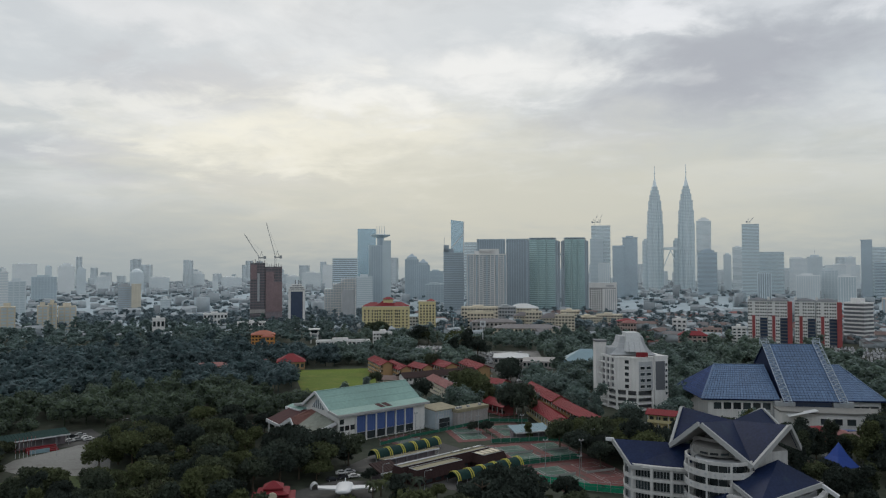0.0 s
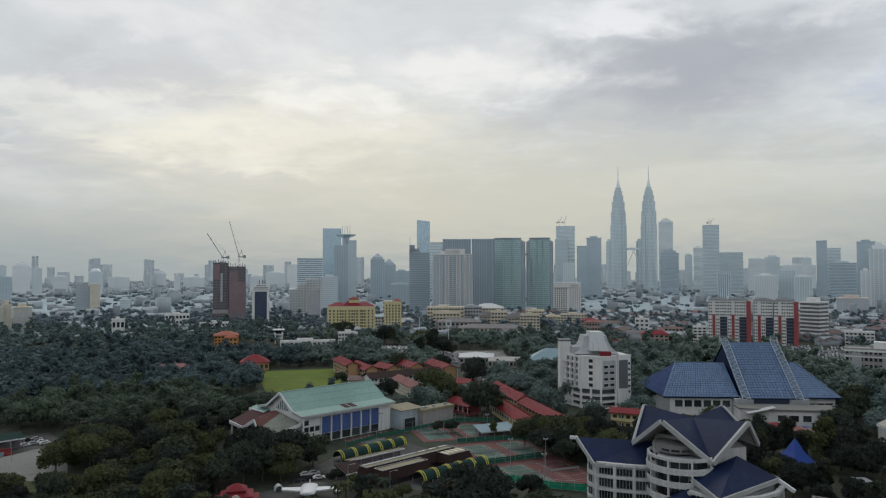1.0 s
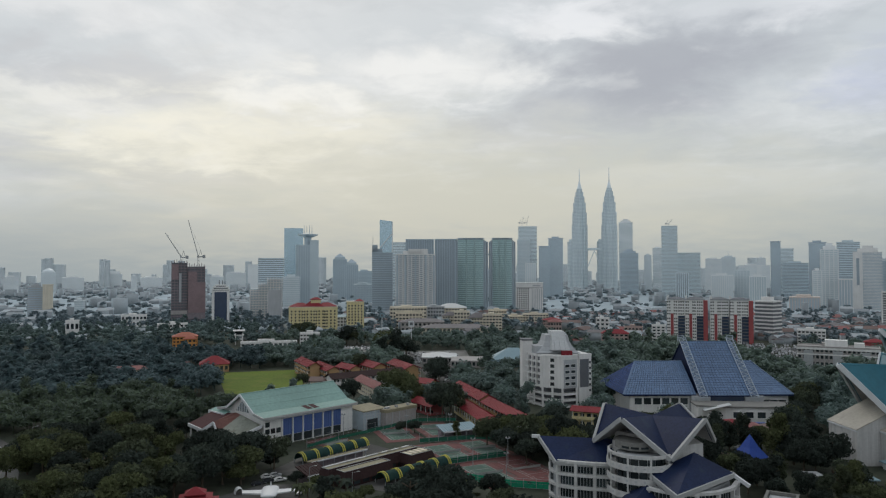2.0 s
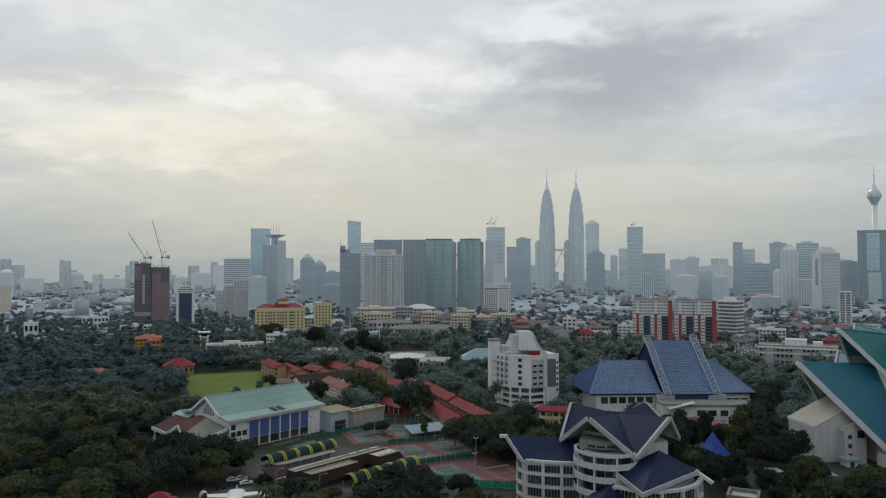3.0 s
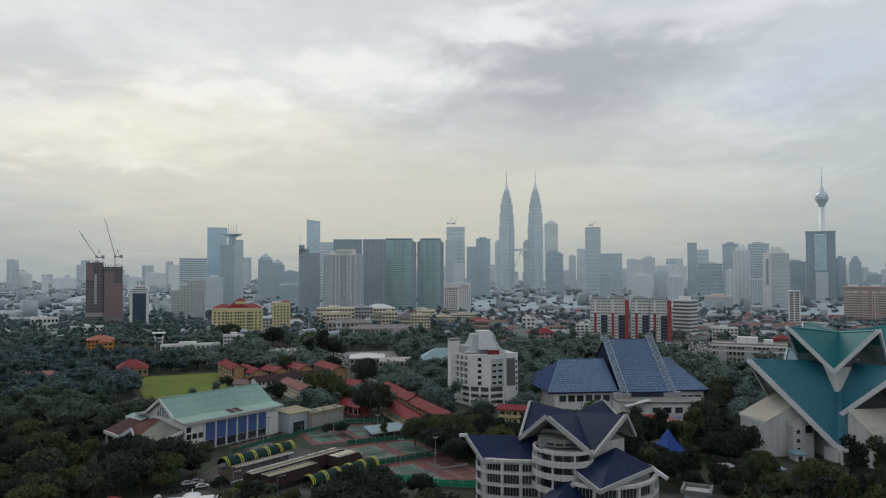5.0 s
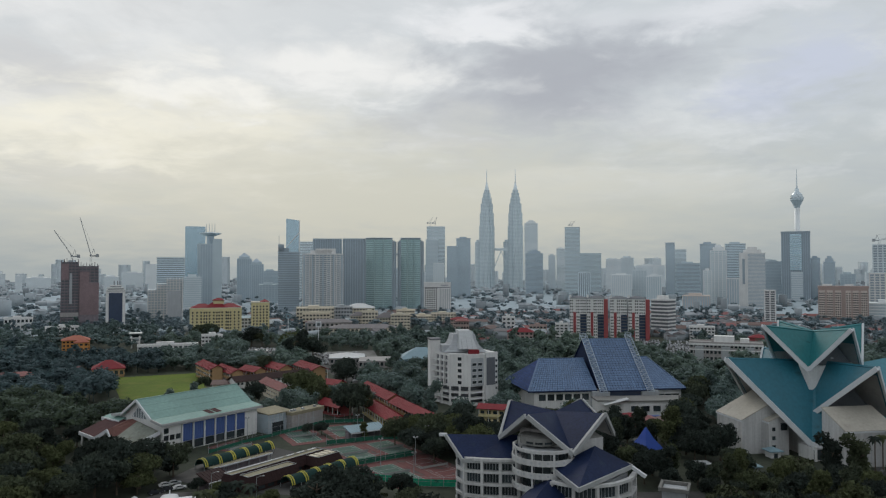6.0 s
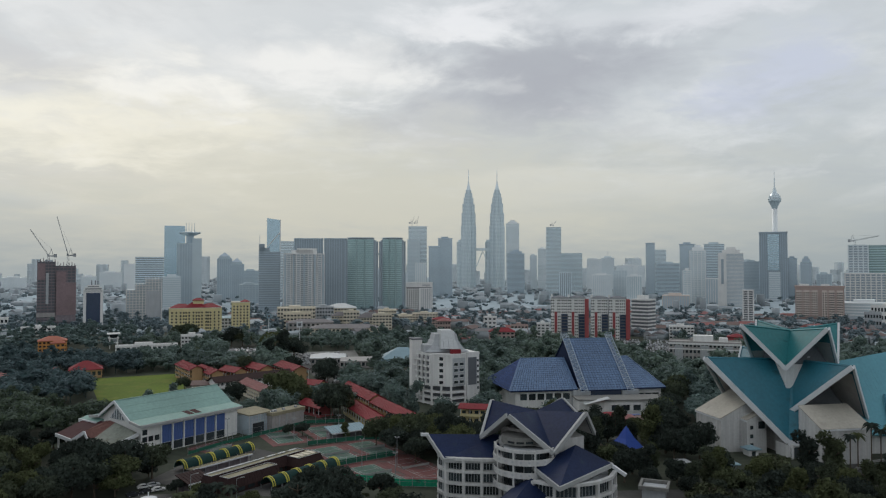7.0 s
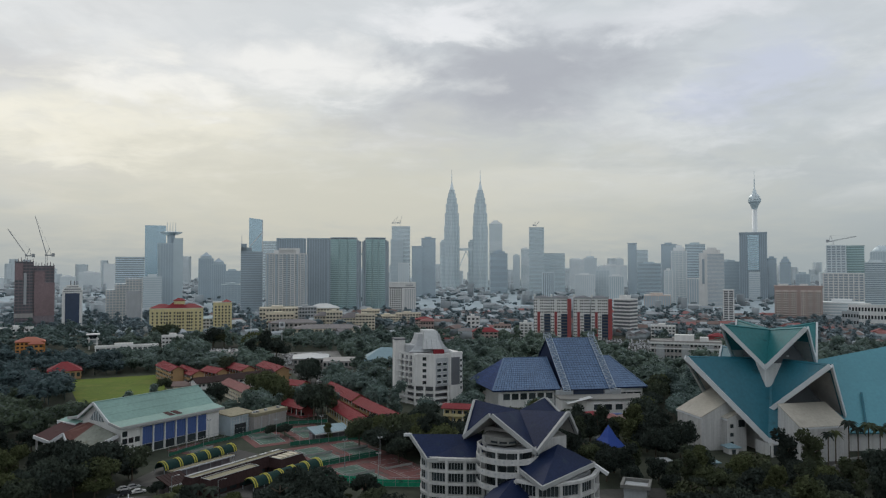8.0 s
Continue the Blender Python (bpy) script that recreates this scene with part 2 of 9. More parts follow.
M = {
    "white": surface("weathered_white_render", (0.72, 0.72, 0.71), 0.75, 1.5, 0.1, 0.06, 0.05, streak=0.12),
    "cream": surface("cream_render", (0.66, 0.60, 0.48), 0.8, 1.2, 0.1, 0.06, 0.05, streak=0.12),
    "beige": surface("beige_render", (0.64, 0.59, 0.49), 0.8, 1.2, 0.08, 0.08, 0.05, streak=0.1),
    "yellow": surface("yellow_render", (0.68, 0.60, 0.34), 0.8, 1.2, 0.08, 0.06, 0.05, streak=0.1),
    "ochre": surface("ochre_render", (0.42, 0.27, 0.14), 0.8, 1.2, 0.08, 0.08, 0.05),
    "orange": surface("orange_render", (0.56, 0.27, 0.08), 0.8, 1.2, 0.08, 0.08, 0.05),
    "redtile": surface("orange_red_tile_roof", (0.34, 0.10, 0.06), 0.7, 1.0, 0.08, 0.15, 0.1),
    "blush": surface("pinkish_cream_render", (0.62, 0.545, 0.50), 0.8, 1.2, 0.08, 0.06, 0.05, streak=0.1),
    "dusk": surface("dark_blue_grey_glass", (0.32, 0.38, 0.43), 0.35, 0.6, 0.03, 0.08, 0.0, metal=0.3, spec=0.5),
    "taupe": surface("grey_brown_render", (0.36, 0.345, 0.335), 0.85, 1.2, 0.08, 0.1, 0.05, streak=0.15),
    "grey": surface("grey_render", (0.42, 0.44, 0.46), 0.8, 1.2, 0.08, 0.08, 0.05, streak=0.12),
    "darkgrey": surface("dark_grey_cladding", (0.13, 0.14, 0.155), 0.6, 1.2, 0.08, 0.1, 0.05),
    # skyline claddings and mirror glass, lightened and blued to stand in for haze
    "pale": surface("haze_paled_cladding", (0.66, 0.72, 0.75), 0.5, 0.6, 0.03, 0.05, 0.0, metal=0.45, spec=0.5),
    "paler": surface("haze_whitened_cladding", (0.78, 0.81, 0.82), 0.5, 0.6, 0.03, 0.04, 0.0, metal=0.3, spec=0.5),
    "mid": surface("haze_blued_cladding", (0.54, 0.62, 0.66), 0.45, 0.6, 0.03, 0.06, 0.0, metal=0.5, spec=0.5),
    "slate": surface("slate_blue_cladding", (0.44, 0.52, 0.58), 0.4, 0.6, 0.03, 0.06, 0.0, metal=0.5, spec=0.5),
    "greenish": surface("grey_green_cladding", (0.33, 0.42, 0.43), 0.4, 0.6, 0.03, 0.06, 0.0, metal=0.4, spec=0.5),
    "brownish": surface("bare_brown_concrete", (0.235, 0.205, 0.225), 0.85, 0.5, 0.06, 0.15, 0.1, streak=0.2),
    "netting": surface("red_brown_safety_netting", (0.25, 0.185, 0.195), 0.9, 0.6, 0.05, 0.15, 0.1),
    "brick": surface("pinkish_brown_facing", (0.40, 0.31, 0.285), 0.85, 1.0, 0.05, 0.1, 0.05),
    "red": surface("red_painted_wall", (0.32, 0.078, 0.08), 0.75, 1.0, 0.06, 0.1, 0.05),
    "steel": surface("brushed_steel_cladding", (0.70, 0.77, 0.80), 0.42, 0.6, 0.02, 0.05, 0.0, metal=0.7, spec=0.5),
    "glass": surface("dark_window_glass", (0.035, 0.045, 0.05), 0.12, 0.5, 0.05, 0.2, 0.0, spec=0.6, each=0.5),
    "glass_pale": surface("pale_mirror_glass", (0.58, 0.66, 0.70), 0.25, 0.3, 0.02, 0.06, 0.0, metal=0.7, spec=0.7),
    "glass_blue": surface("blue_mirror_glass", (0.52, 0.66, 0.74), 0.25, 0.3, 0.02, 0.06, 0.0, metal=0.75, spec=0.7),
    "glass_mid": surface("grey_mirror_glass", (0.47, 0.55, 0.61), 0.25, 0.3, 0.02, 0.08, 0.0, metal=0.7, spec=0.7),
    "glass_green": surface("green_mirror_glass", (0.36, 0.50, 0.51), 0.22, 0.3, 0.02, 0.08, 0.0, metal=0.6, spec=0.7),
    "glass_navy": surface("navy_curtain_glass", (0.05, 0.07, 0.12), 0.2, 0.3, 0.02, 0.1, 0.0, spec=0.6),
    "teal": surface("weathered_teal_metal_roof", (0.020, 0.132, 0.182), 0.45, 0.8, 0.06, 0.12, 0.05, spec=0.4, stain=(0.016, 0.085, 0.105), stain_at=0.62),
    "teal_green": surface("green_teal_metal_roof", (0.024, 0.170, 0.185), 0.45, 0.8, 0.06, 0.12, 0.05, spec=0.4, stain=(0.012, 0.06, 0.07), stain_at=0.62),
    "teal_light": surface("pale_teal_metal_roof", (0.095, 0.285, 0.35), 0.5, 0.8, 0.05, 0.08, 0.05, spec=0.4),
    "mint": surface("faded_mint_metal_roof", (0.215, 0.345, 0.315), 0.6, 0.8, 0.05, 0.1, 0.05, spec=0.2, stain=(0.30, 0.22, 0.16), stain_at=0.72),
    "navy": surface("navy_shingle_roof", (0.010, 0.019, 0.056), 0.5, 1.5, 0.08, 0.25, 0.1, spec=0.12, stain=(0.016, 0.03, 0.062), stain_at=0.6),
    "bluetile": surface("blue_glazed_tile", (0.105, 0.175, 0.300), 0.35, 2.0, 0.05, 0.14, 0.05, spec=0.5, island=0.14),
    # copy of the blue tile, darkened for how light falls on the hips
    "bluetile_shaded": surface("shaded_blue_hip_tile", (0.035, 0.065, 0.17), 0.75, 2.0, 0.05, 0.14, 0.05, spec=0.1, island=0.14),
    "redroof": surface("red_metal_roof", (0.215, 0.028, 0.036), 0.6, 1.0, 0.08, 0.12, 0.1, spec=0.15, stain=(0.17, 0.05, 0.05), stain_at=0.62),
    "redroof_old": surface("faded_red_tile_roof", (0.25, 0.10, 0.095), 0.7, 1.0, 0.08, 0.15, 0.1),
    "maroon": surface("dark_maroon_roof", (0.040, 0.023, 0.023), 0.7, 1.0, 0.08, 0.18, 0.1, spec=0.12),
    "wine": surface("wine_red_metal_roof", (0.055, 0.018, 0.021), 0.65, 1.0, 0.1, 0.15, 0.1, spec=0.12),
    "brownroof": surface("brown_tile_roof", (0.16, 0.11, 0.10), 0.7, 1.0, 0.08, 0.15, 0.1),
    "slateroof": surface("grey_brown_tile_roof", (0.17, 0.16, 0.165), 0.75, 1.0, 0.08, 0.15, 0.1),
    "sandroof": surface("mossy_sand_roof", (0.26, 0.235, 0.16), 0.8, 1.0, 0.12, 0.15, 0.1, stain=(0.16, 0.14, 0.09), stain_at=0.58),
    "dustroof": surface("dusty_beige_roof", (0.40, 0.375, 0.325), 0.7, 1.0, 0.1, 0.1, 0.05, stain=(0.33, 0.31, 0.27), stain_at=0.58),
    "stone": surface("streaked_pale_concrete", (0.53, 0.53, 0.525), 0.8, 1.2, 0.06, 0.08, 0.05, streak=0.22),
    "moss": surface("mossy_green_grey_roof", (0.20, 0.215, 0.185), 0.75, 1.0, 0.12, 0.18, 0.1, stain=(0.13, 0.135, 0.10), stain_at=0.56),
    "rosetile": surface("worn_red_brown_tile", (0.15, 0.075, 0.065), 0.75, 1.0, 0.12, 0.18, 0.1, spec=0.15),
    "cyanroof": surface("pale_cyan_roof", (0.22, 0.33, 0.38), 0.5, 1.0, 0.06, 0.08, 0.05),
    "greyroof": surface("light_grey_metal_roof", (0.50, 0.52, 0.53), 0.5, 1.0, 0.06, 0.1, 0.05),
    "metal_white": surface("white_painted_steel", (0.60, 0.62, 0.64), 0.45, 2.0, 0.2, 0.06, 0.0),
    "metal_grey": surface("galvanised_steel", (0.34, 0.36, 0.38), 0.45, 2.0, 0.2, 0.1, 0.0, metal=0.4),
    "pale_steel": surface("pale_blue_grey_steel", (0.42, 0.48, 0.55), 0.5, 1.5, 0.2, 0.06, 0.0),
    "fascia": surface("grey_metal_fascia", (0.36, 0.37, 0.37), 0.55, 1.5, 0.2, 0.08, 0.03),
    "bluewall": surface("royal_blue_shutter", (0.065, 0.115, 0.30), 0.55, 1.0, 0.1, 0.08, 0.03),
    "tent": surface("blue_canvas", (0.022, 0.065, 0.31), 0.7, 1.5, 0.2, 0.1, 0.1),
    "asphalt": surface("worn_asphalt", (0.065, 0.064, 0.062), 0.9, 1.0, 0.04, 0.2, 0.1, stain=(0.10, 0.097, 0.09), stain_at=0.55),
    "concrete": surface("pale_concrete_paving", (0.20, 0.20, 0.19), 0.9, 1.0, 0.05, 0.15, 0.1, stain=(0.15, 0.145, 0.135), stain_at=0.58),
    "lawn_dull": surface("dull_verge_grass", (0.052, 0.075, 0.022), 0.95, 0.6, 0.03, 0.3, 0.2, stain=(0.09, 0.085, 0.05), stain_at=0.6),
    "lawn": surface("bright_mown_grass", (0.095, 0.142, 0.008), 0.95, 0.6, 0.03, 0.22, 0.2, stain=(0.12, 0.15, 0.016), stain_at=0.52),
    "courtgreen": surface("faded_green_court", (0.065, 0.125, 0.098), 0.85, 0.8, 0.06, 0.25, 0.05, stain=(0.075, 0.095, 0.085), stain_at=0.5),
    "courtred": surface("faded_red_court", (0.15, 0.058, 0.055), 0.85, 0.8, 0.06, 0.25, 0.05, stain=(0.085, 0.065, 0.06), stain_at=0.52),
    "netgreen": surface("green_windbreak_net", (0.022, 0.12, 0.08), 0.9, 1.0, 0.1, 0.15, 0.05),
    "netbright": surface("bright_green_windbreak_net", (0.02, 0.30, 0.17), 0.9, 1.0, 0.1, 0.2, 0.05, stain=(0.02, 0.10, 0.07), stain_at=0.56),
    "tunnel": surface("dark_green_tunnel_sheet", (0.018, 0.045, 0.042), 0.85, 1.0, 0.1, 0.15, 0.05, spec=0.12),
    "hoop": surface("yellow_painted_hoop", (0.50, 0.46, 0.08), 0.6, 1.0, 0.1, 0.1, 0.0),
    "line": surface("worn_white_court_line", (0.32, 0.33, 0.32), 0.85, 1.0, 0.1, 0.1, 0.0),
    "soil": surface("parkland_ground", (0.034, 0.042, 0.027), 0.95, 0.3, 0.012, 0.35, 0.1, stain=(0.10, 0.10, 0.085), stain_at=0.66),
    # far ground in a paler, bluer colour that stands in for haze
    "cityground": surface("hazed_streets_and_yards", (0.21, 0.235, 0.245), 0.9, 0.05, 0.006, 0.25, 0.0, stain=(0.14, 0.165, 0.165), stain_at=0.55, haze_sheen=0.6),
    "bark": surface("grey_brown_bark", (0.10, 0.08, 0.06), 0.9, 3.0, 0.5, 0.25, 0.3),
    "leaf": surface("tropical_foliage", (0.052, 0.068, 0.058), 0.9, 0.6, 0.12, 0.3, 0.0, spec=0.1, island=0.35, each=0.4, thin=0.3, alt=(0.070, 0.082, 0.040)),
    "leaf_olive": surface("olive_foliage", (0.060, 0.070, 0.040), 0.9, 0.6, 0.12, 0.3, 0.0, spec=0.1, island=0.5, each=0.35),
    # leaf colours turn paler and bluer with distance: haze put into the colour
    "leaf_park": surface("hazed_park_foliage", (0.064, 0.100, 0.104), 0.9, 0.3, 0.02, 0.3, 0.0, spec=0.1, island=0.35, thin=0.3, haze_sheen=0.25, alt=(0.07, 0.095, 0.056)),
    "leaf_far": surface("hazed_woodland_foliage", (0.096, 0.142, 0.126), 0.9, 0.2, 0.015, 0.3, 0.0, spec=0.12, island=0.3, thin=0.35, haze_sheen=0.4, alt=(0.108, 0.146, 0.100)),
    "leaf_belt": surface("hazed_street_foliage", (0.118, 0.166, 0.184), 0.8, 0.2, 0.01, 0.20, 0.0, spec=0.3, island=0.12, thin=0.5, haze_sheen=1.0),
    "carwhite": surface("white_car_paint", (0.7, 0.7, 0.7), 0.25, 3.0, 0.5, 0.03, 0.0, spec=0.6),
    "cardark": surface("dark_car_paint", (0.03, 0.033, 0.04), 0.25, 3.0, 0.5, 0.05, 0.0, spec=0.6),
    "carsilver": surface("silver_car_paint", (0.4, 0.41, 0.42), 0.3, 3.0, 0.5, 0.03, 0.0, spec=0.6),
    "rubber": surface("black_rubber", (0.02, 0.02, 0.02), 0.9, 3.0, 0.5, 0.1, 0.0),
    # far house walls, toned pale blue-grey to stand in for haze
    "houses": surface("hazed_low_houses", (0.32, 0.352, 0.372), 0.85, 0.4, 0.02, 0.1, 0.0, island=0.3, haze_sheen=0.5),
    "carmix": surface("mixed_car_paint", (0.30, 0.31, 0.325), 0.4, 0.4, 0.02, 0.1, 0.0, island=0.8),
    # far roofs in a low-contrast blue-grey in place of haze
    "houseroofs": surface("hazed_house_roofs", (0.24, 0.247, 0.258), 0.8, 0.4, 0.02, 0.15, 0.0, island=0.35, haze_sheen=0.6),
}


# ---- mesh helpers ----
def box(bm, x0, x1, y0, y1, z0, z1, m=None):
    vs = [bm.verts.new(Vector(p) if m is None else m @ Vector(p)) for p in (
        (x0, y0, z0), (x1, y0, z0), (x1, y1, z0), (x0, y1, z0), (x0, y0, z1), (x1, y0, z1), (x1, y1, z1), (x0, y1, z1))]
    for f in ((3, 2, 1, 0), (4, 5, 6, 7), (0, 1, 5, 4), (1, 2, 6, 5), (2, 3, 7, 6), (3, 0, 4, 7)):
        bm.faces.new([vs[i] for i in f])


def prism(bm, pts, z0, z1, top_scale=1.0):
    """Upright prism on a plan outline (counter-clockwise)."""
    n = len(pts)
    cx, cy = sum(p[0] for p in pts) / n, sum(p[1] for p in pts) / n
    a = [bm.verts.new((x, y, z0)) for x, y in pts]
    b = [bm.verts.new((cx + (x - cx) * top_scale, cy + (y - cy) * top_scale, z1)) for x, y in pts]
    bm.faces.new(a[::-1])
    bm.faces.new(b)
    for i in range(n):
        j = (i + 1) % n
        bm.faces.new((a[i], a[j], b[j], b[i]))


def slab(bm, pts, thick, down=None):
    """Sheet of any outline with thickness, its top face through pts (counter-clockwise from above)."""
    ps = [Vector(p) for p in pts]
    n = Vector((0, 0, 0))
    for i in range(len(ps)):
        n += ps[i].cross(ps[(i + 1) % len(ps)])
    n.normalize()
    off = -n * thick if down is None else Vector(down)
    a = [bm.verts.new(p) for p in ps]
    b = [bm.verts.new(p + off) for p in ps]
    bm.faces.new(a)
    bm.faces.new(b[::-1])
    for i in range(len(ps)):
        j = (i + 1) % len(ps)
        bm.faces.new((a[j], a[i], b[i], b[j]))


def beam(bm, p, q, w, h=None):
    """Square bar from p to q."""
    p, q = Vector(p), Vector(q)
    h = w if h is None else h
    d = (q - p).normalized()
    side = d.cross(Vector((0, 0, 1)))
    side = side.normalized() if side.length > 1e-4 else Vector((1, 0, 0))
    upv = side.cross(d).normalized()
    vs = []
    for c in (p, q):
        for sx, sz in ((-1, -1), (1, -1), (1, 1), (-1, 1)):
            vs.append(bm.verts.new(c + side * (sx * w / 2) + upv * (sz * h / 2)))
    for f in ((3, 2, 1, 0), (4, 5, 6, 7), (0, 1, 5, 4), (1, 2, 6, 5), (2, 3, 7, 6), (3, 0, 4, 7)):
        bm.faces.new([vs[i] for i in f])


def ring_solid(bm, rings, closed=True):
    """Skin through rings of points with equal counts, capped at both ends."""
    rows = [[bm.verts.new(p) for p in r] for r in rings]
    n = len(rows[0])
    for a, b in zip(rows, rows[1:]):
        for i in range(n):
            j = (i + 1) % n
            bm.faces.new((a[i], a[j], b[j], b[i]))
    bm.faces.new(rows[0][::-1])
    bm.faces.new(rows[-1])


def circle(r, z, n=24, cx=0.0, cy=0.0, star=1.0):
    return [(cx + r * (star if i % 2 else 1) * math.cos(2 * math.pi * i / n), cy + r * (star if i % 2 else 1) * math.sin(2 * math.pi * i / n), z) for i in range(n)]


def mesh_of(name, bm, material, smooth=False):
    me = bpy.data.meshes.new(name)
    bmesh.ops.recalc_face_normals(bm, faces=bm.faces)
    bm.to_mesh(me)
    bm.free()
    me.materials.append(M[material])
    if smooth:
        me.polygons.foreach_set("use_smooth", [True] * len(me.polygons))
    return me


def part(name, bm, material, parent, label="", smooth=False):
    ob = new(name, mesh_of(name, bm, material, smooth) if isinstance(bm, bmesh.types.BMesh) else bm)
    ob.parent = parent
    return tagged(ob, label)


def at_part(name, mesh, parent, m):
    ob = new(name, mesh)
    ob.parent = parent
    ob.matrix_basis = m
    return ob


TAKEN = []


def thing(name, label, category, m, group="", clear=None):
    """An Empty at the base of a thing. clear: half sizes of the plot that trees keep off."""
    ob = tagged(new(name), label, category, group)
    ob.empty_display_size = 0.5
    ob.matrix_basis = m
    if clear:
        TAKEN.append((m.inverted(), clear[0], clear[1]))
    return ob


def keep_off(x, y, turn, hx, hy):
    TAKEN.append((pose(x, y, 0, 0, 0, turn).inverted(), hx, hy))


def is_taken(x, y, margin=0.0):
    for inv, hx, hy in TAKEN:
        q = inv @ Vector((x, y, 0))
        if abs(q.x) < hx + margin and abs(q.y) < hy + margin:
            return True
    return False


BM = bmesh.new

# ---- ground: one sheet to the horizon ----
bm = BM()
rings = [circle(r, 0.0, 48) for r in (60, 250, 900, 1800, 4900)]
rows = [[bm.verts.new(p) for p in r] for r in rings]
bm.faces.new(rows[0])
for a, b in zip(rows, rows[1:]):
    for i in range(48):
        f = bm.faces.new((a[i], b[i], b[(i + 1) % 48], a[(i + 1) % 48]))
        # outer rings take the ground colour with the haze put into it
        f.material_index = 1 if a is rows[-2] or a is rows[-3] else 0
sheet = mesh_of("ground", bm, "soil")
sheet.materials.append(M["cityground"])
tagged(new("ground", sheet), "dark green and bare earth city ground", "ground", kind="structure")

# ---- city skyline ----
def tower(name, label, x, y, turn, w, d, h, wall, glass, style="bands", floor=3.6, group="city towers", crown="plant", category="building", z0=0.0):
    """High-rise: glass core, floor bands and piers standing proud, parapet and plant room."""
    root = thing(name, label, category, pose(x, y, 0, 0, 0, turn), group)
    bm = BM()
    box(bm, -w / 2, w / 2, -d / 2, d / 2, z0, h)
    part("core", bm, glass, root)
    n = max(2, int((h - z0) / floor))
    step = (h - z0) / n
    if style in ("bands", "grid", "balcony"):
        bm = BM()
        out = 1.3 if style == "balcony" else 0.5
        deep = 0.42 if style == "bands" else 0.32
        for i in range(n):
            z = z0 + i * step
            box(bm, -w / 2 - out, w / 2 + out, -d / 2 - out, d / 2 + out, z, z + step * deep)
        tagged(part("banded_cladding", bm, wall, root), kind="stuff")
    if style in ("grid", "fins", "balcony"):
        bm = BM()
        pw = 1.1 if style == "fins" else 1.5
        for length, half, across in ((w, d / 2, False), (d, w / 2, True)):
            k = max(2, int(length / (4.2 if style == "fins" else 6.0)))
            for i in range(k + 1):
                c = -length / 2 + length * i / k
                for s in (-1, 1):
                    lo, hi = sorted((s * (half - 0.3), s * (half + 0.8)))
                    if across:
                        box(bm, lo, hi, c - pw / 2, c + pw / 2, z0, h + 0.6)
                    else:
                        box(bm, c - pw / 2, c + pw / 2, lo, hi, z0, h + 0.6)
        tagged(part("pier_cladding", bm, wall, root), kind="stuff")
    bm = BM()
    box(bm, -w / 2 - 0.7, w / 2 + 0.7, -d / 2 - 0.7, d / 2 + 0.7, h, h + 1.6)
    part("parapet", bm, wall, root)
    if crown == "plant":
        bm = BM()
        box(bm, -w * 0.28, w * 0.22, -d * 0.25, d * 0.25, h + 1.6, h + 5.5)
        part("plant_room", bm, wall, root)
    elif crown == "step":
        bm = BM()
        box(bm, -w * 0.36, w * 0.36, -d * 0.36, d * 0.36, h + 1.6, h + 8)
        part("upper_storey", bm, wall, root)
        bm = BM()
        box(bm, -w * 0.2, w * 0.2, -d * 0.2, d * 0.2, h + 8, h + 13)
        part("plant_room", bm, wall, root)
    elif crown == "hip":
        bm = BM()
        box(bm, -w * 0.38, w * 0.38, -d * 0.38, d * 0.38, h + 1.6, h + 6)
        part("upper_storey", bm, wall, root)
        bm = BM()
        ring_solid(bm, [[(sx * w * k, sy * d * k, h + z) for sx, sy in ((-1, -1), (1, -1), (1, 1), (-1, 1))] for k, z in ((0.42, 6), (0.26, 9), (0.12, 12.5), (0.03, 15))])
        part("peaked_roof", bm, glass, root)
    elif crown == "dome":
        bm = BM()
        ring_solid(bm, [circle(w * 0.42 * math.cos(a), h + 1.6 + w * 0.30 * math.sin(a), 16) for a in (0, 0.35, 0.7, 1.05, 1.45)])
        part("dome", bm, glass, root)
        bm = BM()
        for i in range(8):
            a = 2 * math.pi * i / 8
            beam(bm, (w * 0.44 * math.cos(a), w * 0.44 * math.sin(a), h + 1.6), (w * 0.12 * math.cos(a), w * 0.12 * math.sin(a), h + 2.6 + w * 0.30), 1.2)
        tagged(part("dome_ribbing", bm, wall, root), kind="stuff")
    elif crown == "slope":
        bm = BM()
        ring_solid(bm, [[(-w / 2, y, h + 1.6), (w / 2, y, h + 1.6), (w / 2, y, h + 3.2), (-w / 2, y, h + 7.5)] for y in (-d / 2, d / 2)])
        part("sloping_roof", bm, wall, root)
        bm = BM()
        beam(bm, (-w / 2 + 2, -d / 2 - 0.6, h - 62), (w / 2 - 1, -d / 2 - 0.6, h - 28), 1.6, 2.0)
        part("diagonal_band", bm, "white", root, "white diagonal band")
        bm = BM()
        box(bm, w / 2 - 1.2, w / 2 + 1.0, -d / 2 - 0.8, -d / 2 + 2, 0, h + 3)
        part("edge_strip", bm, "white", root)
    elif crown == "mast":
        bm = BM()
        box(bm, -w * 0.3, w * 0.3, -d * 0.3, d * 0.3, h + 1.6, h + 7)
        part("plant_room", bm, wall, root)
        bm = BM()
        ring_solid(bm, [circle(0.7, h + 7, 6), circle(0.3, h + 26, 6)])
        part("mast", bm, wall, root)
    return root


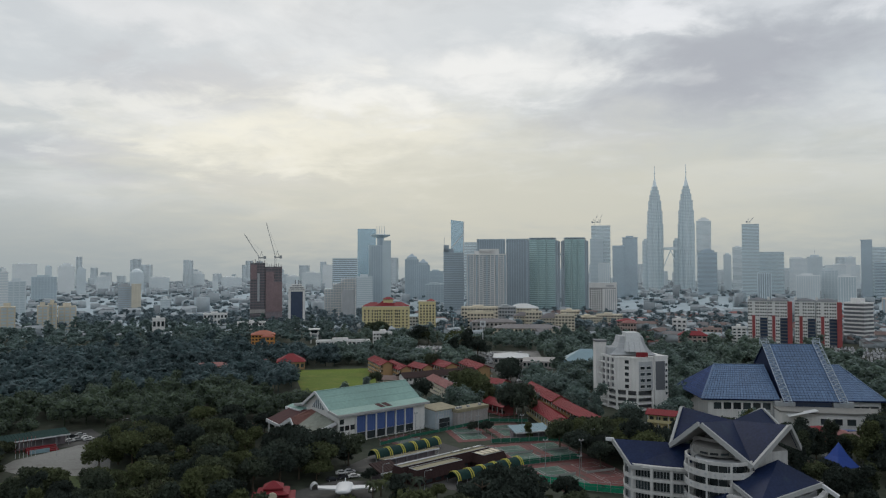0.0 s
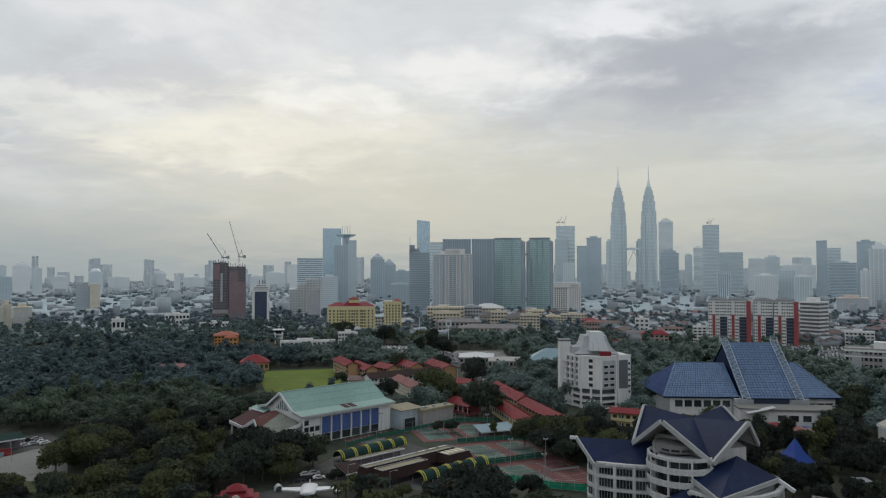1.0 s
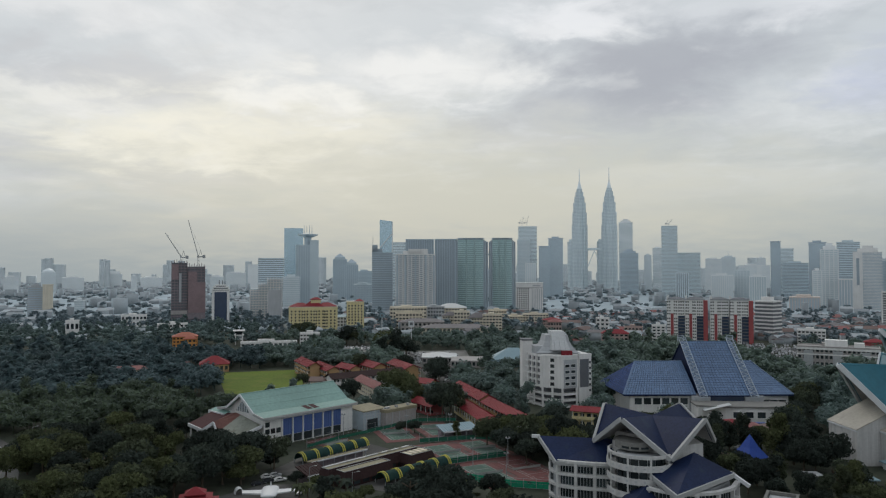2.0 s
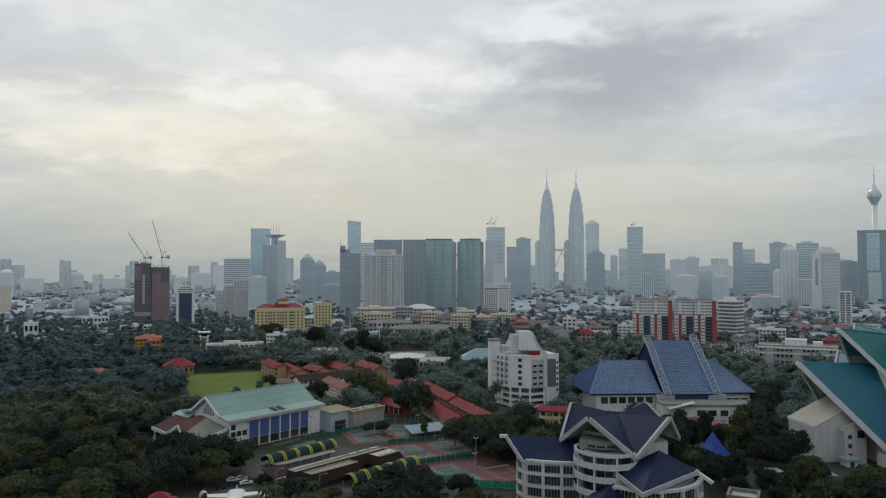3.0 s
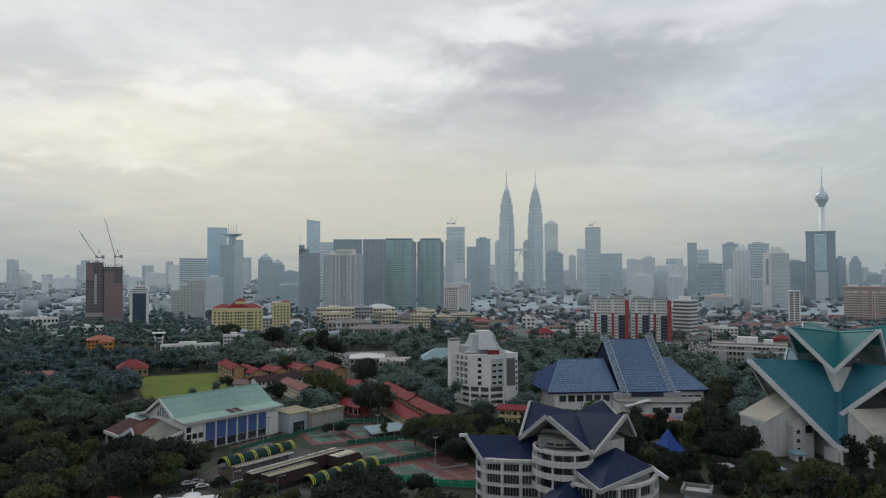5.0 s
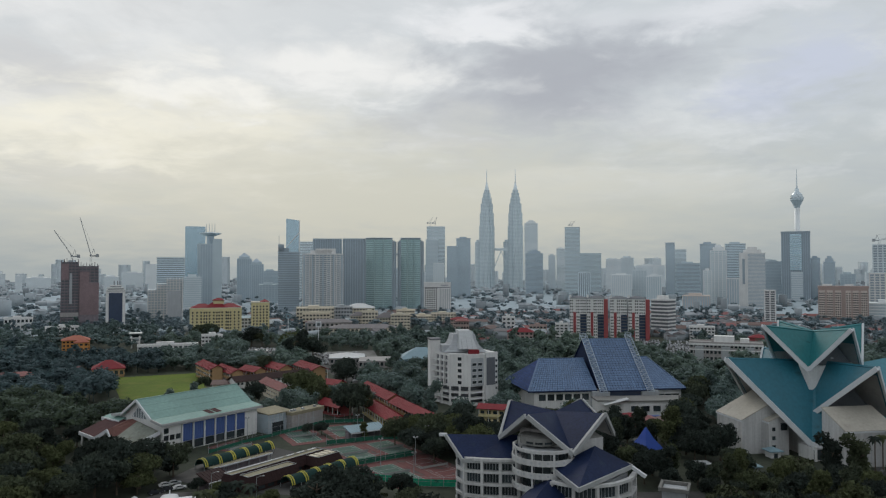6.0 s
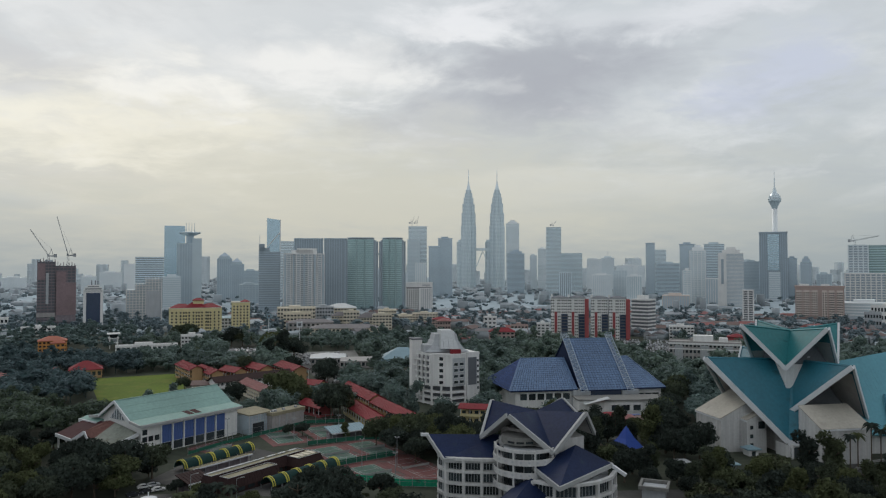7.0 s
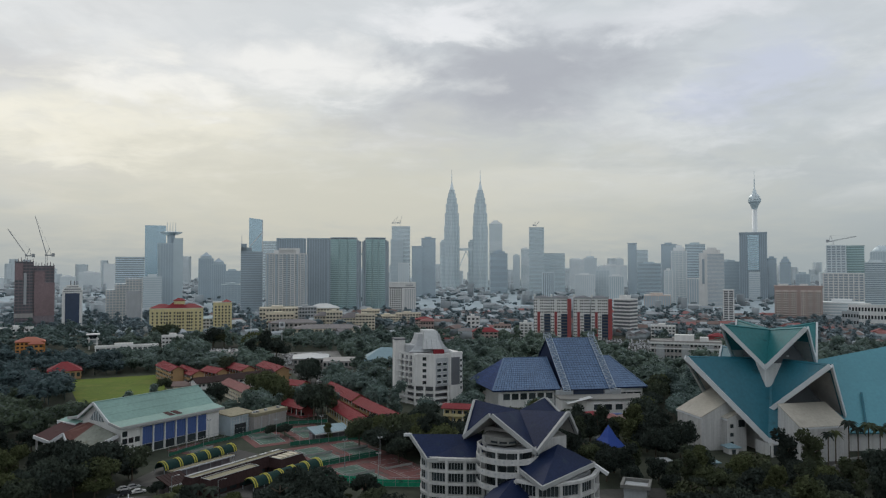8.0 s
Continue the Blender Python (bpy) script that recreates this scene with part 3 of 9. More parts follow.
def crane(x, y, z, turn, jib, tilt, mast=26.0):
    """Luffing tower crane standing on a roof."""
    root = thing("tower_crane", "tall steel luffing tower crane on an unfinished building", "crane", pose(x, y, z, 0, 0, turn), "tower cranes")
    bm = BM()
    for sx in (-1, 1):
        for sy in (-1, 1):
            beam(bm, (sx, sy, 0), (sx, sy, mast), 0.35)
    for i in range(int(mast / 2.5)):
        s = 1 if i % 2 else -1
        beam(bm, (-s, -1, i * 2.5), (s, -1, i * 2.5 + 2.5), 0.2)
        beam(bm, (-1, -s, i * 2.5), (-1, s, i * 2.5 + 2.5), 0.2)
    part("mast", bm, "metal_grey", root)
    a = radians(tilt)
    tip = (jib * math.cos(a), 0, mast + jib * math.sin(a))
    bm = BM()
    for sy in (-0.7, 0.7):
        beam(bm, (0, sy, mast), (tip[0], sy * 0.3, tip[2]), 0.5)
    beam(bm, (0, 0, mast + 1.6), (tip[0], 0, tip[2] + 0.6), 0.45)
    part("jib", bm, "metal_grey", root)
    bm = BM()
    box(bm, -9, 1.2, -1.5, 1.5, mast - 0.6, mast + 0.8)
    box(bm, -9, -5.5, -1.6, 1.6, mast - 1.6, mast + 2.6)
    part("counterweight_deck", bm, "metal_grey", root)
    bm = BM()
    beam(bm, (-5, 0, mast), (-3.0, 0, mast + 9), 0.5)
    beam(bm, (0, 0, mast), (-3.0, 0, mast + 9), 0.5)
    beam(bm, (-3.0, 0, mast + 9), tip, 0.14)
    part("back_stay", bm, "metal_grey", root)
    bm = BM()
    box(bm, -0.6, 1.6, -2.6, -1.1, mast - 0.5, mast + 1.8)
    part("cab", bm, "metal_white", root)
    return root


def spire_tower(x, y, turn, side):
    """One of the twin steel skyscrapers: sixteen-pointed plan, ringed floors, setbacks, pinnacle and round annex."""
    root = thing("spire_skyscraper", "ringed stainless-steel twin skyscraper with a tapering pinnacle", "skyscraper", pose(x, y, 0, 0, 0, turn), "twin skyscrapers")
    tiers = ((0, 238, 29.0), (238, 286, 26.5), (286, 322, 23.0), (322, 345, 18.5), (345, 362, 14.5), (362, 374, 10.5))
    bm = BM()
    bands = BM()
    for lo, hi, r in tiers:
        ring_solid(bm, [circle(r, lo, 32, star=0.9), circle(r, hi, 32, star=0.9)])
        for i in range(int((hi - lo) / 5)):
            z = lo + i * (hi - lo) / int((hi - lo) / 5)
            ring_solid(bands, [circle(r + 0.5, z, 32, star=0.9), circle(r + 0.5, z + 2.6, 32, star=0.9)])
    part("shaft", bm, "mid", root)
    tagged(part("ringed_cladding", bands, "steel", root), kind="stuff")
    bm = BM()
    ring_solid(bm, [circle(8.5, 374, 16), circle(6.5, 384, 16), circle(3.4, 397, 16), circle(1.8, 407, 12) + [(1.8, 0, 407)] * 4])
    part("pinnacle", bm, "steel", root)
    bm = BM()
    ring_solid(bm, [circle(1.5, 404, 8), circle(0.8, 452, 8)])
    part("mast", bm, "steel", root)
    bm = BM()
    ring_solid(bm, [circle(r, 425 + z, 10) for r, z in ((0.8, -2.6), (2.4, -1.2), (2.4, 1.2), (0.8, 2.6))])
    part("ring_ball", bm, "steel", root)
    bm = BM()
    cx = side * 31.0
    ring_solid(bm, [circle(14.5, 0, 24, cx, 12), circle(14.5, 178, 24, cx, 12)])
    annex = part("round_annex", bm, "mid", root)
    bm = BM()
    for i in range(36):
        ring_solid(bm, [circle(15.3, i * 5, 24, cx, 12), circle(15.3, i * 5 + 2.2, 24, cx, 12)])
    tagged(part("annex_cladding", bm, "steel", annex), kind="stuff")
    bm = BM()
    ring_solid(bm, [circle(10, 178, 16, cx, 12), circle(10, 186, 16, cx, 12)])
    part("annex_cap", bm, "steel", annex)
    return root


def needle_tower(x, y, turn):
    """Concrete telecommunications tower with a faceted pod and an antenna."""
    root = thing("telecom_tower", "pale concrete telecommunications tower with a round pod and antenna", "tower", pose(x, y, 0, 0, 0, turn))
    base = 50
    bm = BM()
    ring_solid(bm, [circle(r, base + z, 24) for r, z in ((26, -50), (22, 0), (13, 30), (10.5, 90), (9.8, 272))])
    part("shaft", bm, "paler", root, smooth=True)
    bm = BM()
    ring_solid(bm, [circle(r, base + z, 28) for r, z in ((9.8, 268), (13, 278), (21, 294), (24.5, 299), (24.5, 305))])
    part("pod_bowl", bm, "mid", root)
    for z in (306, 311.5, 317):
        bm = BM()
        ring_solid(bm, [circle(25.5 - (z - 306) * 0.4, base + z, 28), circle(25.5 - (z - 306) * 0.4, base + z + 3.0, 28)])
        part("pod_ring", bm, "pale", root)
    bm = BM()
    ring_solid(bm, [circle(r, base + z, 24) for r, z in ((22, 305), (20.5, 320), (15, 327), (9, 333), (7, 346))])
    part("pod_top", bm, "glass_pale", root)
    bm = BM()
    ring_solid(bm, [circle(r, base + z, 10) for r, z in ((5, 345), (3.2, 356), (2.3, 358), (2.0, 392), (1.0, 394), (0.8, 424))])
    part("antenna", bm, "pale", root)
    return root


# more distant towers get paler materials; that paleness stands in for haze
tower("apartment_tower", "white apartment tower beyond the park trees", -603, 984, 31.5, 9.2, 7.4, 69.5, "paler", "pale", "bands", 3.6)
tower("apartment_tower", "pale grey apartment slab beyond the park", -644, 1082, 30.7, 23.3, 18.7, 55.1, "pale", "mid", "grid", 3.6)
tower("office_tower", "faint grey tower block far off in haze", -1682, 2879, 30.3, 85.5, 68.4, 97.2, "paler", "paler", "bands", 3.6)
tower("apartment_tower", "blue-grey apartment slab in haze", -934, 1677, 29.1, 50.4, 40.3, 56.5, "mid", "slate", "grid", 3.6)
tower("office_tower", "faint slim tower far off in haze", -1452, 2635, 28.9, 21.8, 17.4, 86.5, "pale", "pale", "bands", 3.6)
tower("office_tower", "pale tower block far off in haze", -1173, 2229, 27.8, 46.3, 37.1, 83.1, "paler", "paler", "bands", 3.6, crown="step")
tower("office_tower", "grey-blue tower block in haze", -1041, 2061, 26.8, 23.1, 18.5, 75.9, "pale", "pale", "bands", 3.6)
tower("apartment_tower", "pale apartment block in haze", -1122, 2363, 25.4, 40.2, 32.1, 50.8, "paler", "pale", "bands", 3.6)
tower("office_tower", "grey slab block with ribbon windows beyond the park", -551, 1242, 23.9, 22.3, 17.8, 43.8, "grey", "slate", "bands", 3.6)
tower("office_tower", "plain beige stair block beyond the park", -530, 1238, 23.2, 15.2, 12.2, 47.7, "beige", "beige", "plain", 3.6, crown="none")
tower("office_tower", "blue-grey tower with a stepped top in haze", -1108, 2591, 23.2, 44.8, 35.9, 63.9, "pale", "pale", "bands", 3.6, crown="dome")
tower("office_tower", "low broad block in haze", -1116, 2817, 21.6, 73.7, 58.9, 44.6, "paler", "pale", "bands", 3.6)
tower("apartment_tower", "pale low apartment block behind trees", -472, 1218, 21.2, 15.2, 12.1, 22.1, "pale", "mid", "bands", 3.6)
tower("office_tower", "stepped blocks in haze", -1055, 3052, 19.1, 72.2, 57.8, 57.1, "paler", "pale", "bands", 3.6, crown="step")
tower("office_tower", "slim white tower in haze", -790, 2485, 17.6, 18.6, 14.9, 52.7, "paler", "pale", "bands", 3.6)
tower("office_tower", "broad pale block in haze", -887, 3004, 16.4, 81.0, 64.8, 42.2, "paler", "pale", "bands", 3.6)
tower("apartment_tower", "beige walk-up flats behind trees", -465, 833, 29.2, 10.3, 8.2, 30.1, "beige", "mid", "grid", 3.6)
tower("apartment_tower", "cream walk-up flats behind trees", -461, 846, 28.6, 8.2, 6.5, 32.1, "cream", "mid", "grid", 3.6)
tower("apartment_tower", "beige and grey walk-up flats behind trees", -458, 874, 27.7, 18.2, 14.6, 27.5, "beige", "mid", "grid", 3.6)
tower("apartment_tower", "cream walk-up flats behind dark trees", -486, 800, 31.3, 13.9, 11.1, 30.6, "cream", "mid", "grid", 3.6)
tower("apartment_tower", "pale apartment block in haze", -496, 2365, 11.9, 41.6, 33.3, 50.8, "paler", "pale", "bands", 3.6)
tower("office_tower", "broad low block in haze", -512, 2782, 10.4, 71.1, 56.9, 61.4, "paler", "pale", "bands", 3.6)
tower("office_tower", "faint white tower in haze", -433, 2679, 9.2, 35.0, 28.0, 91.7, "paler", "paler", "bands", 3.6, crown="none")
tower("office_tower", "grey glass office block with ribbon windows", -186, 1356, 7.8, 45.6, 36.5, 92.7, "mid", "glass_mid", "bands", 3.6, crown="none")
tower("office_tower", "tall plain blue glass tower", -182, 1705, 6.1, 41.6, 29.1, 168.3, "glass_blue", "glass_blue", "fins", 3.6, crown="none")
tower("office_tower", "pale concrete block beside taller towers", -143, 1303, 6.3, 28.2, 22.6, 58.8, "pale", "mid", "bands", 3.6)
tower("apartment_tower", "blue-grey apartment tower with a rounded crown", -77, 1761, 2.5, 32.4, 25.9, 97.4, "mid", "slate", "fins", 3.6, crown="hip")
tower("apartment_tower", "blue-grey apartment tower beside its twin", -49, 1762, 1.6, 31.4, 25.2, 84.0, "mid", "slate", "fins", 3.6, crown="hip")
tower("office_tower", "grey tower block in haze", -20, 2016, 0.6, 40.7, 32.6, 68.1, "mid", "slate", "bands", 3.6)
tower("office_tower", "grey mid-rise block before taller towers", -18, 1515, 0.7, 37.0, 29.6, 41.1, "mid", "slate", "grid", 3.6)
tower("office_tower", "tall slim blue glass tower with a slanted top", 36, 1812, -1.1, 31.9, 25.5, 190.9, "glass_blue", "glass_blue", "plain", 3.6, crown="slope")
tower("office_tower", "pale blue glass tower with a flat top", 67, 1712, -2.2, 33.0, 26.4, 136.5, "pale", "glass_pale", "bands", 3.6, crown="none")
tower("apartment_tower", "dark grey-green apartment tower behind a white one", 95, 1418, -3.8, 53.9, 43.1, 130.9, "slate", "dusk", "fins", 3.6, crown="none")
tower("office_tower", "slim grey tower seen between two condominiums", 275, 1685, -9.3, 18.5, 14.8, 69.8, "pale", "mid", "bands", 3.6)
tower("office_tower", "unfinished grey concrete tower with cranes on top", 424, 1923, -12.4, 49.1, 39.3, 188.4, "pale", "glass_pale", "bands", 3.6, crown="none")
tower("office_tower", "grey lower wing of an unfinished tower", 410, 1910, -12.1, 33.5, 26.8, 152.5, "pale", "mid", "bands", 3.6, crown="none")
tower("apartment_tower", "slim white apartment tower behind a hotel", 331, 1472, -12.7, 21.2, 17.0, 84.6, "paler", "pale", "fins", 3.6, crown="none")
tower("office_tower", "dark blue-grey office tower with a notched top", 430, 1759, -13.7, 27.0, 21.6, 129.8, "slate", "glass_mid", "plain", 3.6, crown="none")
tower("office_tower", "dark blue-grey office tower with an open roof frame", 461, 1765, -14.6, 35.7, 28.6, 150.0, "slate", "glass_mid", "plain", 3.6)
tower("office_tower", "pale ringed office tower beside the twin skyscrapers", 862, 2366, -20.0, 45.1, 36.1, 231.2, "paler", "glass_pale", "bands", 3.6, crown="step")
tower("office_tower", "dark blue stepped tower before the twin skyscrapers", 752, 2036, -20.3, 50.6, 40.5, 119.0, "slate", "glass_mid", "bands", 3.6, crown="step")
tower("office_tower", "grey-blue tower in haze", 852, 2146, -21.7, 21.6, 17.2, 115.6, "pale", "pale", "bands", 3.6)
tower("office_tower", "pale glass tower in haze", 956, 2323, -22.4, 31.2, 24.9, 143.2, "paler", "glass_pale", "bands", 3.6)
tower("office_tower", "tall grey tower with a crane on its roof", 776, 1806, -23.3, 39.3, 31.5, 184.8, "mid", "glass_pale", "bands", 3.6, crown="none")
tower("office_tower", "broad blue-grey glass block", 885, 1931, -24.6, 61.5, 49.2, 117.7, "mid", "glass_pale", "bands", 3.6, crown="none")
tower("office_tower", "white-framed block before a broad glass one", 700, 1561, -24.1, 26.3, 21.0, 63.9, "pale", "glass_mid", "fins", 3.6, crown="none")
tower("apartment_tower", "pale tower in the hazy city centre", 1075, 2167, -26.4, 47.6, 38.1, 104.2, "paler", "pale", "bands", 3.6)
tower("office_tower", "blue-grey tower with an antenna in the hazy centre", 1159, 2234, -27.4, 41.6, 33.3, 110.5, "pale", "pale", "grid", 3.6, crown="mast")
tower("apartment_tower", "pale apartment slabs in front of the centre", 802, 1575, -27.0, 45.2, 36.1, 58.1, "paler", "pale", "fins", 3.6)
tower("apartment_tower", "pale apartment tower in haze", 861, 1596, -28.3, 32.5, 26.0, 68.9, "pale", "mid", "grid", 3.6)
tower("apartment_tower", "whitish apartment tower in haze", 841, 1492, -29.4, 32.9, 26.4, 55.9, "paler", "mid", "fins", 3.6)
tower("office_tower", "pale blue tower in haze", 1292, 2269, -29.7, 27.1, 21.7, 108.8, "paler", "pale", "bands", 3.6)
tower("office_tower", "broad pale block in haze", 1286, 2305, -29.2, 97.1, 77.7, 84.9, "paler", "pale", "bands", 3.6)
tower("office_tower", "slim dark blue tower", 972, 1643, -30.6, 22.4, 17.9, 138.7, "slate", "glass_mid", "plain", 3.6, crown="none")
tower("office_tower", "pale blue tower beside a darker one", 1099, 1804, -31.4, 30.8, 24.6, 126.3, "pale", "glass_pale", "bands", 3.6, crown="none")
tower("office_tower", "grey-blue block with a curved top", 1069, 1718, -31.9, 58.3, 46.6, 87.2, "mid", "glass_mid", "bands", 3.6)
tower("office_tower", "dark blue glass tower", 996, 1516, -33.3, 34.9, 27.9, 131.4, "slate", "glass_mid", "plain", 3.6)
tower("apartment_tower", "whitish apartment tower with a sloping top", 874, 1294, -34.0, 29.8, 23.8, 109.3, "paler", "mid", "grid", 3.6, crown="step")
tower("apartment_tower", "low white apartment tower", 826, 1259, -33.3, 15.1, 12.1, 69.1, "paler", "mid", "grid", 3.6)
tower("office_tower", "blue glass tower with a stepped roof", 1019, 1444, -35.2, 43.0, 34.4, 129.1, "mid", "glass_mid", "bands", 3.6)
root = tower("office_tower", "broad white and grey office tower with ribbon windows", 888, 1206, -36.4, 44.0, 35.2, 101.7, "white", "slate", "bands", 2.6, crown="step")
for x0, x1, y0, tone in ((-23.0, -8.0, -19.4, "white"), (-17.5, -13.0, -19.8, "dusk")):
    bm = BM()
    box(bm, x0, x1, y0, -17, 2 if tone == "white" else 44, 104 if tone == "white" else 92)
    part("front_panel", bm, tone, root)
tower("office_tower", "plain white low tower with a dark side", 820, 1170, -35.0, 21.0, 16.8, 54.1, "white", "slate", "fins", 3.6, crown="none")
tower("office_tower", "grey tower beside a bigger block", 1172, 1514, -37.8, 36.1, 28.9, 90.1, "mid", "slate", "bands", 3.6)
root = tower("office_tower", "big dark blue-grey office block before the telecom tower", 1153, 1412, -39.2, 57.4, 45.9, 154.0, "slate", "dusk", "fins", 3.6, crown="none")
for x0, x1, h0, h1, tone in ((-12, 12, 70, 152, "glass_blue"), (-10, 14, 0, 66, "pale"), (-30, 30, 154, 158, "dusk")):
    bm = BM()
    box(bm, x0, x1, -24.6, -20, h0, h1)
    bay = part("front_bay", bm, tone, root)
    for i in range(int((h1 - h0) / 5)):
        bm = BM()
        box(bm, x0 + 0.5, x1 - 0.5, -24.9, -24.5, h0 + 5 * i + 0.5, h0 + 5 * i + 1.6)
        part("ledge", bm, "slate", bay)
tower("office_tower", "dark slim block beside a bigger one", 1206, 1414, -40.4, 20.5, 16.4, 97.2, "slate", "glass_mid", "plain", 3.6)
tower("office_tower", "dark tower with a tapered crown", 1129, 1283, -41.4, 21.8, 17.5, 86.8, "slate", "glass_mid", "plain", 3.6, crown="step")
tower("apartment_tower", "grey apartment tower in haze", 1223, 1336, -42.5, 28.4, 22.7, 60.5, "mid", "slate", "grid", 3.6)
tower("apartment_tower", "white mid-rise block under construction", 849, 849, -45.0, 51.1, 40.9, 65.0, "white", "dusk", "grid", 3.6, crown="none")
tower("office_tower", "unfinished concrete tower wing with a crane", 874, 887, -44.6, 25.5, 20.4, 107.3, "pale", "dusk", "grid", 3.6, crown="none")
tower("office_tower", "blue glass tower wing", 897, 876, -45.7, 26.0, 18.3, 106.5, "greenish", "glass_green", "bands", 3.6, crown="none")
tower("office_tower", "grey office tower with ribbon windows", 998, 932, -47.0, 38.2, 30.6, 82.1, "pale", "dusk", "bands", 3.0)
tower("office_tower", "pale tower with a domed crown", 1261, 1164, -47.3, 39.0, 31.2, 106.8, "pale", "mid", "fins", 3.6, crown="dome")
tower("office_tower", "white podium block below a tower", 777, 778, -45.0, 48.7, 39.0, 26.9, "paler", "mid", "bands", 3.6)
tower("office_tower", "white office block with dark ribbon windows", 407, 703, -58.1, 19.1, 17.2, 38.5, "white", "darkgrey", "bands", 3.6)
tower("apartment_tower", "slim white apartment tower with dark balconies", 618, 805, -37.5, 12.4, 9.9, 44.0, "white", "darkgrey", "grid", 2.9, crown="none")
tower("apartment_tower", "low pinkish apartment block among trees", 761, 1197, -32.4, 46.7, 37.3, 22.5, "blush", "slate", "fins", 3.6)

# ---- landmark towers ----
spire_tower(773, 2608, -18, -1)
spire_tower(876, 2575, -18, -1)
bridge = thing("sky_bridge", "steel double-deck sky bridge between the twin skyscrapers", "bridge", pose(824, 2592, 0, 0, 0, -18))
bm = BM()
box(bm, -30, 30, -4, 4, 144, 153)
part("deck", bm, "steel", bridge)
for s in (-1, 1):
    bm = BM()
    beam(bm, (0, 0, 143), (s * 24, 0, 84), 3.0)
    part("leg", bm, "steel", bridge)
needle_tower(2023, 2466, -39)


def window_mesh(w, h, pane="glass", frame="white", out=0.35):
    """Pane with a proud sill and hood."""
    bm = BM()
    box(bm, -w / 2, w / 2, -0.06, 0.2, -h / 2, h / 2)
    k = len(bm.faces)
    box(bm, -w / 2 - 0.15, w / 2 + 0.15, -out, 0.2, -h / 2 - 0.2, -h / 2)
    box(bm, -w / 2 - 0.15, w / 2 + 0.15, -out, 0.2, h / 2, h / 2 + 0.2)
    for i, f in enumerate(bm.faces):
        f.material_index = 0 if i < k else 1
    me = mesh_of("window", bm, pane)
    me.materials.append(M[frame])
    return me


def windows(parent, mesh, xs, zs, y, side=0.0, name="window"):
    """A grid of windows on the face at distance y that looks along -y, the whole turned by side degrees."""
    for z in zs:
        for x in xs:
            at_part(name, mesh, parent, pose(0, 0, 0, 0, 0, side) @ pose(x, y, z))


def span(a, b, n):
    return [a + (b - a) * (i + 0.5) / n for i in range(n)]


def hip_roof(bm, x0, x1, y0, y1, z0, z1, over=0.8, ridge=0.0):
    """Hipped roof with a ridge along x; ridge is its half length less the hips."""
    x0, x1, y0, y1 = x0 - over, x1 + over, y0 - over, y1 + over
    cy, run = (y0 + y1) / 2, min((y1 - y0) / 2, (x1 - x0) / 2 - 0.01)
    base = [bm.verts.new(p) for p in ((x0, y0, z0), (x1, y0, z0), (x1, y1, z0), (x0, y1, z0))]
    eave = [bm.verts.new(v.co + Vector((0, 0, 0.35))) for v in base]
    r0, r1 = bm.verts.new((x0 + run - ridge, cy, z1)), bm.verts.new((x1 - run + ridge, cy, z1))
    bm.faces.new(base[::-1])
    for i in range(4):
        j = (i + 1) % 4
        bm.faces.new((base[i], base[j], eave[j], eave[i]))
    bm.faces.new((eave[0], eave[1], r1, r0))
    bm.faces.new((eave[2], eave[3], r0, r1))
    bm.faces.new((eave[1], eave[2], r1))
    bm.faces.new((eave[3], eave[0], r0))


# unfinished tower with two luffing cranes
root = thing("unfinished_tower", "unfinished brown concrete tower partly wrapped in red netting", "building", pose(-243, 985, 0, 0, 0, 13.9) @ Matrix.Diagonal((0.74, 0.8, 1, 1)))
for x0, x1, h, mat_name in ((-29, -2, 83, "brownish"), (-3, 28, 78, "brownish")):
    bm = BM()
    box(bm, x0 + 0.8, x1 - 0.8, -11, 12, 0, h - 1)
    part("core", bm, "darkgrey", root)
    for i in range(int(h / 3.7)):
        bm = BM()
        box(bm, x0, x1, -12, 13, i * 3.7, i * 3.7 + 1.5)
        part("floor_slab", bm, mat_name, root)
    for k in range(6):
        c = x0 + 0.5 + (x1 - x0 - 1) * k / 5
        bm = BM()
        box(bm, c - 0.5, c + 0.5, -12.3, -11.3, 0, h)
        part("column", bm, mat_name, root)
bm = BM()
box(bm, -1, 28.6, -12.9, -12.5, 16, 56)
part("netting", bm, "netting", root, "faded red safety netting")
bm = BM()
box(bm, -16, -12, -13.2, -12.2, 30, 68)
part("hoist_shaft", bm, "grey", root, "pale hoist shaft")
for i in range(14):
    bm = BM()
    x = -28.4 + 4.2 * i
    top = 83 if x < -2 else 78
    box(bm, x - 0.5, x + 0.5, -11.6, -10.6, top - 1.5, top + 1.2 + (i * 7 % 5) * 0.7)
    part("starter_column", bm, "brownish", root)
for x0, x1, z0, z1, tone in ((-28, -17, 60, 80, "netting"), (-1, 14, 56, 70, "netting"), (-29.4, -2, 14, 19, "taupe"), (-2, 28.6, 8, 15, "brownish")):
    bm = BM()
    box(bm, x0, x1, -12.8, -12.4, z0, z1)
    part("scaffold_sheet", bm, tone, root)
crane(-251, 978, 82, 14 + 180, 38, 58, 7)
crane(-231, 986, 77, 14 + 180, 50, 75, 13)
crane(415, 1955, 190, -13, 20, 70, 12)
crane(428, 1950, 190, -13, 20, 75, 12)
crane(785, 1830, 186, -23, 14, 50, 8)
crane(873, 892, 108, -44, 32, 12, 7)

